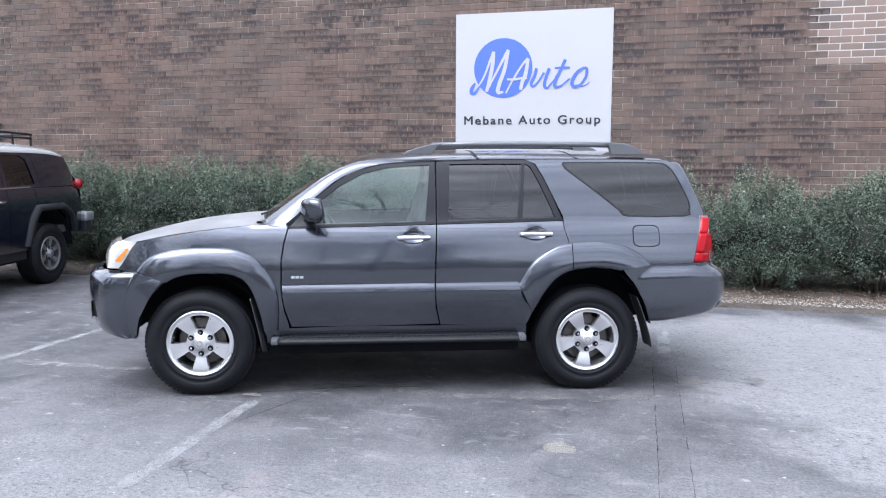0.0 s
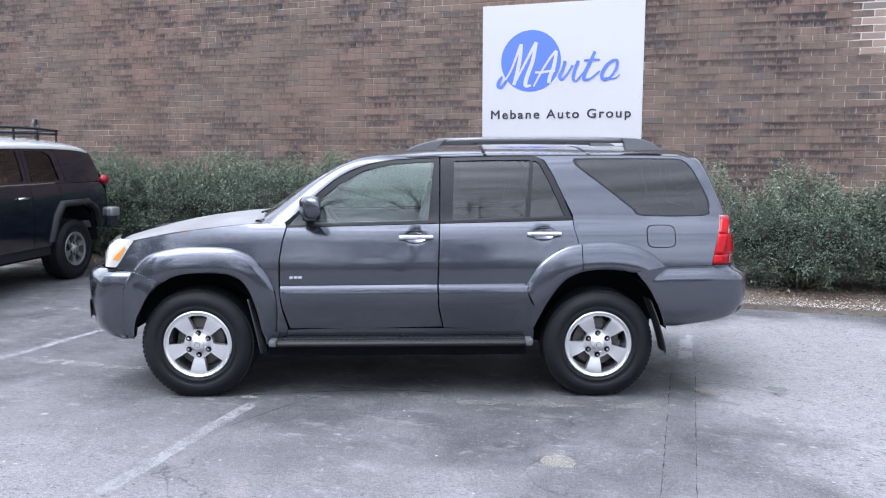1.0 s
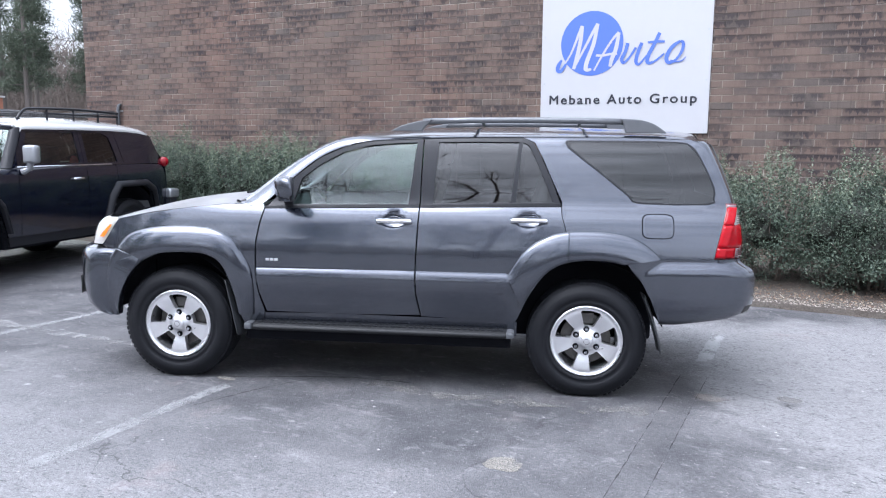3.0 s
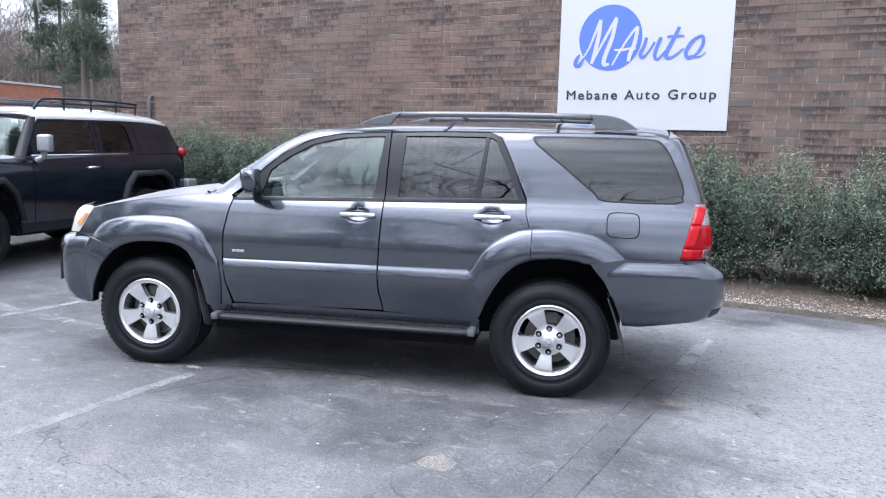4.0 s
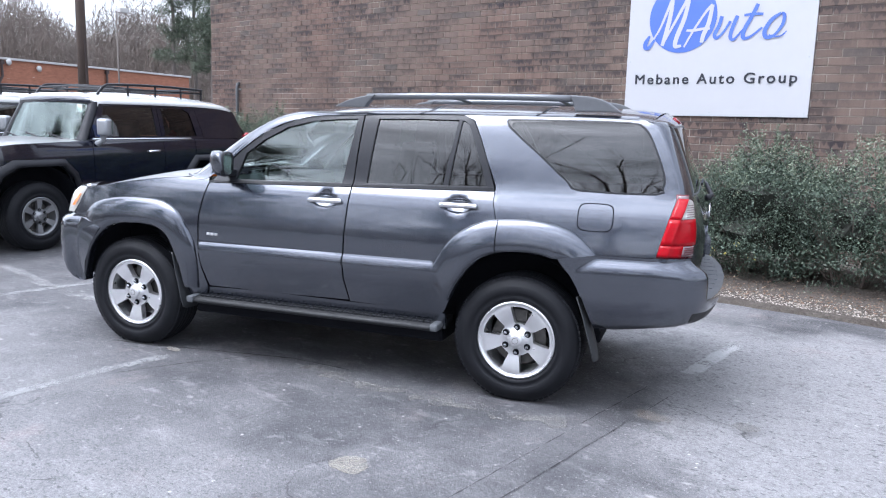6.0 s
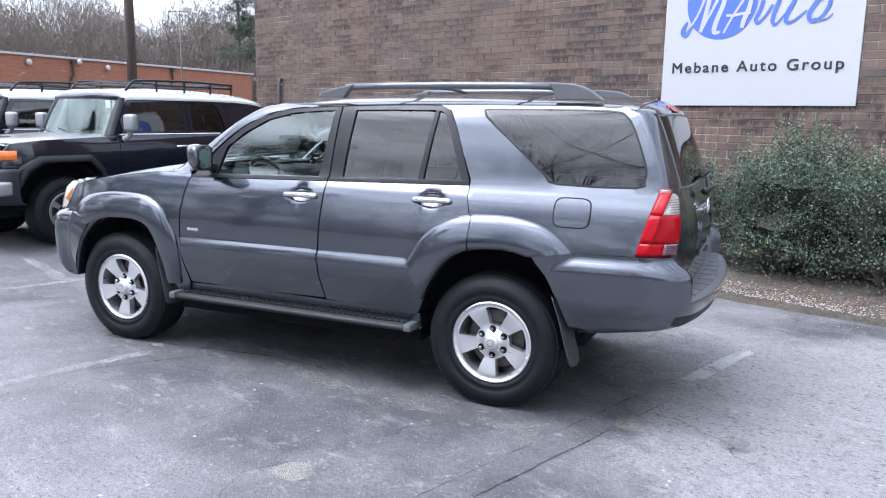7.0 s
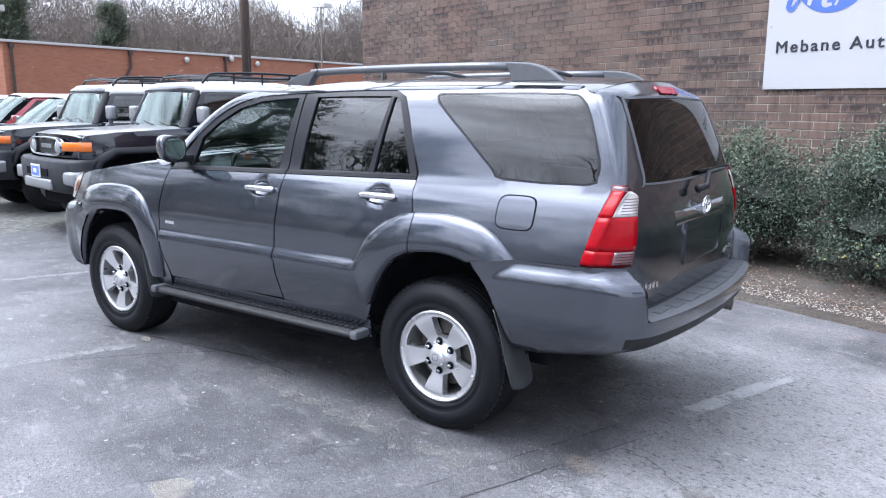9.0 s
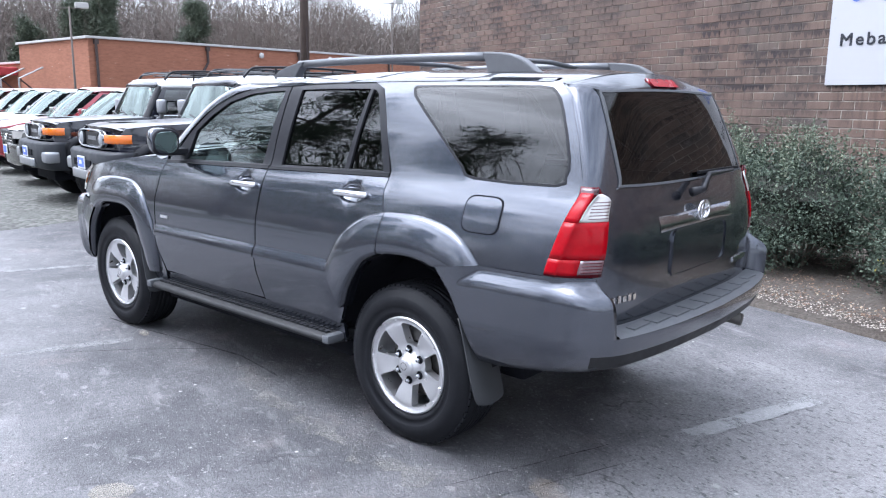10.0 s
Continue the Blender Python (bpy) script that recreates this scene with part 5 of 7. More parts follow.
    z_c = smooth_table([(0.90, 1.246), (1.18, 1.232), (1.425, 1.206), (1.67, 1.166), (1.92, 1.106), (2.15, 1.040)])
    z_e = smooth_table([(0.90, 1.211), (1.2, 1.185), (1.58, 1.134), (1.81, 1.088), (1.95, 1.058), (2.15, 1.02)])
    rows = []
    for i in range(17):
        u, row = i / 16, []
        for k in range(25):
            v = -1 + k / 12
            y = v * (0.808 - 0.10 * u ** 2)
            x = 0.925 + 0.06 * (1 - v * v) + u * (2.165 - 0.34 * y * y - 0.925 - 0.06 * (1 - v * v))
            drop = 0.035 * max(0.0, (u - 0.93) / 0.07) ** 2
            row.append((x, y, z_e(x) + (z_c(x) - z_e(x)) * (1 - max(0.0, (abs(v) - 0.10) / 0.90) ** 1.35) - drop))
        rows.append(row)
    sheet("bonnet", smoothed(grid(rows)), "sheen_dust_paint", car, "bonnet with a pale film of dust and painted sky sheen")
    rows = []
    for i in range(9):
        u, row = i / 8, []
        for k in range(17):
            v = -1 + k / 8
            w = 0.715 - 0.135 * u
            x = 0.945 - 0.735 * u + 0.075 * (1 - v * v)
            row.append((x, w * v, 1.232 + 0.425 * u + 0.035 * math.sin(math.pi * u) + 0.02 * (1 - v * v)))
        rows.append(row)
    glass = sheet("windscreen", smoothed(grid(rows)), "screen", car, "clear windscreen")
    rows = [[(0.93 + 0.08 * (1 - (k / 8 - 1) ** 2) + d, 0.74 * (k / 8 - 1), z) for k in range(17)] for d, z in ((0.07, 1.212), (0.0, 1.222), (-0.05, 1.212))]
    sheet("cowl", smoothed(grid(rows)), "trim", car)
    for y in (0.55, -0.05):
        part("wiper", tube([(0.99, y, 1.262), (0.93, y - 0.25, 1.275), (0.90, y - 0.55, 1.292)], 0.008, 6), "trim", car)
    # nose and front bumper
    for s in (1, -1):
        lower = band([(1.815, 0.885), (1.862, 0.80), (1.885, 0.66), (1.885, 0.52), (1.872, 0.41)], [(1.615, 0.815), (1.700, 0.736), (1.768, 0.64), (1.812, 0.53), (1.842, 0.41)], lambda x, z: flank(1.84, z) + 0.036, 0.016, s < 0)
        sheet("bumper_flare", lower, "paint", car)
    arch_x = straight_table([(0.38, 1.862), (0.41, 1.845), (0.57, 1.795), (0.736, 1.70), (0.83, 1.628), (0.90, 1.60)])
    rows = []
    for z, inset, wide in ((0.405, 0.13, 0.01), (0.43, 0.075, 0.022), (0.48, 0.035, 0.030), (0.56, 0.010, 0.034), (0.70, 0.0, 0.034), (0.80, 0.002, 0.030), (0.845, 0.012, 0.022), (0.868, 0.04, 0.010), (0.885, 0.10, -0.03)):
        a = arch_x(z)
        path = [(a, flank(1.7, z) + wide + 0.012), (1.90, flank(1.86, z) + wide + 0.010), (2.03, 0.835 + wide), (2.12, 0.77 + wide * 0.6), (2.20, 0.665), (2.272, 0.47), (2.315, 0.25), (2.33, 0.0)]
        path = [(x - inset * (0.15 if i < 2 else 1.0), y) for i, (x, y) in enumerate(path)]
        half = spline(path, 5)
        rows.append([(x, y, z) for x, y in half] + [(x, -y, z) for x, y in half[-2::-1]])
    bumper = sheet("front_bumper", smoothed(grid(rows)), "paint", car)
    for s in (1, -1):
        fog = bmesh.new()
        grid([[(2.178 - 0.25 * (y - 0.70) + 0.004, y * s, z) for y in (0.55, 0.62, 0.69, 0.74)] for z in (0.53, 0.60, 0.66)], fog)
        part("fog_lamp", smoothed(fog), "clear_lens", bumper, "clear fog lamp", True)
    rows = [[(2.215 - 0.30 * y * y - d, y, z) for y in [-0.44 + 0.088 * k for k in range(11)]] for z, d in ((0.88, 0.03), (0.93, 0.02), (1.0, 0.03), (1.06, 0.07))]
    grille = sheet("grille", smoothed(grid(rows)), "trim", car, "black grille with chrome bars")
    for z, d in ((0.93, 0.0), (0.985, 0.01)):
        part("grille_bar", tube([(2.205 - 0.30 * y * y - d, y, z) for y in [-0.42 + 0.084 * k for k in range(11)]], 0.014, 8), "chrome", grille, smooth=True)
    # tailgate
    zs = [0.62, 0.70, 0.78, 0.86, 0.92, 1.0, 1.08, 1.16, 1.22, 1.25, 1.30, 1.36, 1.42, 1.48, 1.54, 1.60, 1.63, 1.65]
    rows = []
    for z in zs:
        rim = tail_x(W_SIDE(z), z) + 0.035
        rows.append([(rim, -0.992 * W_SIDE(z), z)] + [(tail_x(y, z), y, z) for y in [W_SIDE(z) * math.sin(math.radians(-90 + 180 * k / 48)) for k in range(49)]] + [(rim, 0.992 * W_SIDE(z), z)])
    crest = [(-2.08 - 0.05 * (1 - v * v), W_SIDE(1.648) * v, 1.648 + (1.708 - 1.648) * (1 - abs(v) ** 2.4)) for v in [math.sin(math.radians(-90 + 180 * k / 48)) for k in range(49)]]
    rows.append(crest[:1] + crest + crest[-1:])
    gate = grid(rows)
    def in_pane(y, z):
        return 1.262 < z < 1.612 and abs(y) < 0.612 - (z - 1.245) * 0.16
    bmesh.ops.delete(gate, geom=[f for f in gate.faces if in_pane(f.calc_center_median().y, f.calc_center_median().z)], context="FACES")
    tailgate = sheet("tailgate", smoothed(gate), "paint", car)
    def bent(bm, lift):
        for v in bm.verts:
            v.co.x = tail_x(v.co.y, v.co.z) - lift
        return smoothed(bm)
    def yz_panel(polys, step=0.05):
        out = bmesh.new()
        for poly in polys:
            bm = bmesh.new()
            bm.faces.new([bm.verts.new((0, p[0], p[1])) for p in poly])
            for k in range(-16, 17):
                bmesh.ops.bisect_plane(bm, geom=bm.verts[:] + bm.edges[:] + bm.faces[:], dist=1e-5, plane_co=(0, k * step, 0), plane_no=(0, 1, 0))
            for k in range(10, 36):
                bmesh.ops.bisect_plane(bm, geom=bm.verts[:] + bm.edges[:] + bm.faces[:], dist=1e-5, plane_co=(0, 0, k * step), plane_no=(0, 0, 1))
            poured(bm, out)
        bmesh.ops.remove_doubles(out, verts=out.verts, dist=2e-4)
        return out
    gi = spline([(-0.52, 1.618), (0.0, 1.628), (0.52, 1.618), (0.560, 1.595), (0.606, 1.285), (0.585, 1.258), (0.0, 1.247), (-0.585, 1.258), (-0.606, 1.285), (-0.560, 1.595), (-0.52, 1.618)], 4)[:-1]
    go = [(y * 1.022, 1.435 + (z - 1.435) * 1.05) for y, z in gi]
    glass = sheet("rear_glass", bent(yz_panel([gi]), 0.004), "rear_pane", tailgate, "dark privacy rear window")
    sheet("gasket", thick(bent(yz_panel(ring(go, gi)), 0.007), 0.006), "cladding", glass, "grey satin window trim")
    third = sheet("brake_lamp", thick(bent(yz_panel([[(-0.13, 1.650), (0.13, 1.650), (0.13, 1.684), (-0.13, 1.684)]], 0.03), 0.010), 0.012), "deep_red", tailgate, "red high brake lamp")
    garnish = bmesh.new()
    rows = []
    for y in [-0.385 + 0.07 * k for k in range(12)]:
        rows.append([(tail_x(y, z) - d * (0.05 if abs(y) > 0.38 else 1.0), y, z) for z, d in ((1.048, 0.0), (1.056, 0.010), (1.085, 0.014), (1.105, 0.010), (1.112, 0.0))])
    sheet("garnish", smoothed(grid(rows, garnish)), "satin_chrome", tailgate, "chrome tailgate bar")
    for rx, rz in ((0.060, 0.042), (0.024, 0.040), (0.045, 0.016)):
        cz = 1.108 if rz != 0.016 else 1.125
        part("emblem", tube([(-2.418, rx * math.cos(a), cz + rz * math.sin(a)) for a in [2 * math.pi * k / 24 for k in range(25)]], 0.006, 6, caps=False), "chrome", tailgate, smooth=True)
    part("plate_recess", thick(bent(yz_panel([[(-0.27, 0.845), (0.27, 0.845), (0.27, 1.04), (-0.27, 1.04)]]), 0.003), 0.004), "paint", tailgate, "bare plate recess")
    lip_in = [(0.285 * math.copysign(abs(math.cos(a)) ** 0.3, math.cos(a)), 0.945 + 0.098 * math.copysign(abs(math.sin(a)) ** 0.3, math.sin(a))) for a in [2 * math.pi * (k + 0.5) / 32 for k in range(32)]]
    lip_out = [(y * 1.035, 0.945 + (z - 0.945) * 1.09) for y, z in lip_in]
    sheet("recess_lip", thick(bent(yz_panel(ring(lip_out, lip_in)), 0.009), 0.011), "paint", tailgate)
    for y0, y1 in ((0.72, 0.56), (-0.44, -0.64)):
        for k in range(5):
            a, b = y0 + (y1 - y0) * (k + 0.12) / 5, y0 + (y1 - y0) * (k + 0.85) / 5
            part("badge_bar", box(tail_x(a, 0.80) - 0.007, tail_x(a, 0.80) + 0.01, min(a, b), max(a, b), 0.798, 0.822 + 0.004 * (k % 2)), "chrome", tailgate)
    pivot = part("rear_wiper", tube([(-2.40, 0.10, 1.195), (-2.425, 0.04, 1.205), (-2.39, -0.10, 1.262), (-2.375, -0.42, 1.262)], [0.022, 0.016, 0.012, 0.008], 8), "trim", tailgate, "black rear wiper", True)
    part("wiper_blade", box(-2.366, -2.352, -0.52, -0.05, 1.262, 1.276, 0.002), "rubber", pivot)
    # rear bumper with step: flush with the body at its seam, then a ledge out to the full width
    arch_r = straight_table([(0.42, -1.875), (0.45, -1.862), (0.50, -1.842), (0.65, -1.788), (0.777, -1.712), (0.853, -1.645), (0.875, -1.632), (0.92, -1.632)])
    seam_z = straight_table([(-2.6, 0.914), (-2.18, 0.912), (-1.842, 0.905), (-1.632, 0.874)])
    swell = smooth_table([(-1.90, 0.0), (-1.86, 0.0), (-1.84, 0.10), (-1.80, 0.55), (-1.75, 0.85), (-1.70, 1.0), (-1.60, 1.0)])
    def bumper_row(z, inset=0.0):
        path = [(arch_r(z), 0.934), (-1.76, 0.936), (-1.87, 0.937), (-2.02, 0.938), (-2.18, 0.934), (-2.335, 0.908), (-2.425, 0.838), (-2.478, 0.70), (-2.525, 0.40), (-2.545, 0.0)]
        path = [(min(x, arch_r(z) - 0.004 * i) if i < 3 else x, y) for i, (x, y) in enumerate(path)]
        path = [(x + inset * (0.0 if i < 2 else min(1.0, (i - 1) / 5)), y - inset * (0.75 if i < 7 else 0.0)) for i, (x, y) in enumerate(path)]
        return spline(path, 6)
    def body_row(z):
        side = [(arch_r(z), W_SIDE(0.9)), (-1.76, W_SIDE(0.9)), (-1.87, W_SIDE(0.9)), (-2.02, W_SIDE(0.9)), (-2.16, W_SIDE(0.9) - 0.001), (-2.275, 0.868), (-2.335, 0.80), (-2.37, 0.70), (-2.39, 0.40), (-2.40, 0.0)]
        return spline([(x, y + 0.003) for x, y in side], 6)
    low = []
    for z, inset in ((0.478, 0.11), (0.490, 0.066), (0.525, 0.034), (0.60, 0.012), (0.66, 0.003), (0.69, 0.004)):
        half = bumper_row(z, inset)
        half = [(x, y, z + max(0.0, 0.66 - z) / 0.15 * 0.052 * max(0.0, min(1.0, (-1.95 - x) / 0.45))) for x, y in half]
        low.append(half + [(x, -y, z) for x, y, z in half[-2::-1]])
    skin = grid(low)
    dark = [f for f in skin.faces if f.calc_center_median().x < -2.36 and f.calc_center_median().z < 0.628]
    under_skin = bmesh.new()
    for f in dark:
        under_skin.faces.new([under_skin.verts.new(v.co) for v in f.verts])
    bmesh.ops.remove_doubles(under_skin, verts=under_skin.verts, dist=1e-5)
    bmesh.ops.delete(skin, geom=dark, context="FACES")
    rear_bumper = sheet("rear_bumper", smoothed(skin), "paint", car)
    valance = sheet("lower_valance", smoothed(under_skin), "tread", rear_bumper, "dark plastic lower valance")
    # raised dark blocks that paint the shade inside the valance cutouts
    for y in (-0.52, -0.26, 0.0, 0.26, 0.52):
        px = -2.500 + 0.27 * (abs(y) / 0.85) ** 2.6
        shade_block = part("valance_notch", prism([(-0.075, 0.0), (0.075, 0.0), (0.055, 0.034), (-0.055, 0.034)], -0.004, 0.02, axis="x", bevel=0.003), "under", valance)
        shade_block.matrix_basis = pose(px, y, 0.568, 0, 0, -math.degrees(math.atan2(0.27 * 2.6 * (abs(y) / 0.85) ** 1.6 / 0.85, 1.0)) * (1 if y > 0 else -1))
    for s in (1, -1):
        rows = []
        for down, out in ((0.30, 1.0), (0.20, 1.0), (0.155, 0.995), (0.125, 0.965), (0.100, 0.87), (0.078, 0.67), (0.058, 0.40), (0.040, 0.17), (0.026, 0.04), (0.018, 0.0), (0.010, 0.0), (0.0, 0.0)):
            row = []
            for j in range(39):
                top = seam_z(bumper_row(0.8)[j][0])
                z = 0.69 + (top - 0.69) * (1 - down / 0.30)
                (xo, yo), (xb, yb) = bumper_row(z)[j], body_row(z)[j]
                w = max(out, swell(xo))
                slip = max(0.0, (j - 35) / 3) * (z - 0.69) * 0.12
                row.append((xb + (xo - xb) * w, (yb + (yo - yb) * w + slip) * s, z))
            rows.append(row)
        bm = grid(rows)
        ends = [r[-1] for r in rows]
        grid([ends, [(-2.30, y, z) for x, y, z in ends]], bm)
        bmesh.ops.remove_doubles(bm, verts=bm.verts, dist=1e-4)
        sheet("bumper_corner", smoothed(bm), "paint", rear_bumper)
    edge = [p for p in bumper_row(0.69, 0.004) if p[1] < 0.80]
    half = [(x, y) for x, y in edge]
    full = half + [(x, -y) for x, y in half[-2::-1]]
    rows = [[(x, y, 0.690) for x, y in full], [(x + 0.012, y, 0.698) for x, y in full], [(-2.36, y, 0.704) for x, y in full]]
    pad = sheet("step_pad", smoothed(grid(rows)), "cladding", rear_bumper, "grey plastic bumper step")
    for k in range(9):
        y = -0.60 + k * 0.15
        part("grip_pad", box(-2.50 + 0.05 * (abs(y) / 0.6) ** 2, -2.41, y - 0.068, y + 0.068, 0.698, 0.7055, 0.002), "cladding", pad)
    part("exhaust_pipe", tube([(-1.9, -0.52, 0.46), (-2.28, -0.53, 0.50), (-2.44, -0.54, 0.485)], [0.03, 0.03, 0.033], 14), "iron", car, "steel exhaust tip", True)
    # fuel flap and side badge
    fo = [(-1.819 + 0.101 * math.copysign(abs(math.cos(a)) ** 0.45, math.cos(a)), 1.111 + 0.078 * math.copysign(abs(math.sin(a)) ** 0.45, math.sin(a))) for a in [2 * math.pi * (k + 0.5) / 32 for k in range(32)]]
    fi = [(-1.819 + (x + 1.819) * 0.94, 1.111 + (z - 1.111) * 0.93) for x, z in fo]
    flap = sheet("fuel_flap", panel([fi], lambda x, z: flank(x, z) + 0.003, rim=0.004), "paint", car)
    # dark ring laid on the panel, drawing the shaded gap round the flap
    sheet("flap_gap", panel(ring(fo, fi), lambda x, z: flank(x, z) + 0.0015, rim=0), "under", flap)
    for k in range(3):
        x = 0.745 - k * 0.030
        part("badge_bar", box(x - 0.024, x, flank(0.7, 0.84) - 0.004, flank(0.7, 0.84) + 0.004, 0.831, 0.848, 0.002), "alloy", car)
    # inside and below
    for x0, x1, y, z0, z1 in ((0.96, 1.70, 0.55, 0.26, 1.0), (1.70, 1.98, 0.55, 0.46, 1.0), (-0.90, 0.95, 0.76, 0.25, 0.60), (-1.85, -0.9, 0.55, 0.30, 0.95), (-2.30, -1.85, 0.60, 0.56, 0.95)):
        part("underbody", box(x0, x1, -y, y, z0, z1, 0.02), "under", car)
    for s in (1, -1):
        part("inner_lining", box(-2.15, 0.80, *sorted((0.70 * s, 0.735 * s)), 0.92, 1.195), "dash", car)
        for x in (0.18,):
            seat = part("front_seat", box(x - 0.30, x + 0.22, *sorted((0.12 * s, 0.62 * s)), 0.72, 0.90, 0.05), "seat", car, "grey cloth seat")
            back = part("backrest", box(-0.07, 0.07, -0.24, 0.24, 0, 0.62, 0.05), "seat", seat)
            back.matrix_basis = pose(x - 0.30, 0.37 * s, 0.86, 0, -16)
            head = part("headrest", box(-0.05, 0.05, -0.13, 0.13, 0, 0.18, 0.04), "seat", seat)
            head.matrix_basis = pose(x - 0.50, 0.37 * s, 1.46, 0, -10)
    bench = part("rear_seat", box(-1.0, -0.52, -0.62, 0.62, 0.72, 0.90, 0.05), "seat", car, "grey cloth rear bench")
    back = part("backrest", box(-0.06, 0.06, -0.62, 0.62, 0, 0.55, 0.05), "seat", bench)
    back.matrix_basis = pose(-0.98, 0, 0.86, 0, -18)
    part("floor", box(-0.88, 0.93, -0.72, 0.72, 0.58, 0.66), "dash", car)
    part("cargo_floor", box(-2.2, -0.88, -0.48, 0.48, 0.72, 0.78), "dash", car)
    dash = part("dashboard", box(0.60, 0.98, -0.70, 0.70, 0.92, 1.19, 0.06), "dash", car)
    wheel = part("steering_wheel", tube([(0.0, 0.185 * math.cos(a), 0.185 * math.sin(a)) for a in [2 * math.pi * k / 32 for k in range(33)]], 0.015, 8, caps=False), "trim", dash, smooth=True)
    wheel.matrix_basis = pose(0.47, 0.37, 1.12, 0, 28)
    part("boss", box(-0.02, 0.03, -0.17, 0.17, -0.05, 0.04, 0.02), "trim", wheel)
    part("headlining", box(-2.0, 0.15, -0.60, 0.60, 1.655, 1.668), "seat", car)
    inside_mirror = part("cabin_mirror", box(0.20, 0.225, -0.12, 0.12, 1.52, 1.585, 0.015), "trim", car)
    return car


suv()


# ---- the row of parked cars on the gravel ----
M.update({
    "far_screen": pane("sky_lit_windscreen", (0.64, 0.78, 0.74), 0.05, 1.95, (0.84, 0.96, 0.92)),
    # off-roader bonnet, greyed on top as painted sky sheen with some dust
    "sheen_dust_black": car_paint("sheen_dust_black_paint", (0.016, 0.017, 0.020), 0.1, 0.3, 1.0, 0.40),
    "side_pane": pane("off_roader_glass", (0.20, 0.24, 0.23), 0.01, 2.0),
    "white_roof": car_paint("white_roof_paint", (0.50, 0.50, 0.495), 0.03, 0.0, 1.0, 0.0),
    "bumper_grey": plain("bumper_grey", (0.024, 0.026, 0.031), 0.5, grain=0.2, spec=0.25),
    "silver": plain("silver_paint", (0.36, 0.37, 0.39), 0.38, 0.6, grain=0.05),
    "gun_alloy": plain("grey_alloy", (0.27, 0.275, 0.285), 0.35, 0.7, grain=0.1),
    "red_paint": car_paint("red_paint", (0.36, 0.035, 0.05), 0.1, 0.2),
    "pale_paint": car_paint("pale_green_silver_paint", (0.36, 0.40, 0.38), 0.1, 0.5),
    "grey_paint": car_paint("grey_paint", (0.12, 0.115, 0.11), 0.15, 0.5),
    "white_car": car_paint("white_paint_car", (0.62, 0.63, 0.64), 0.05, 0.1),
})


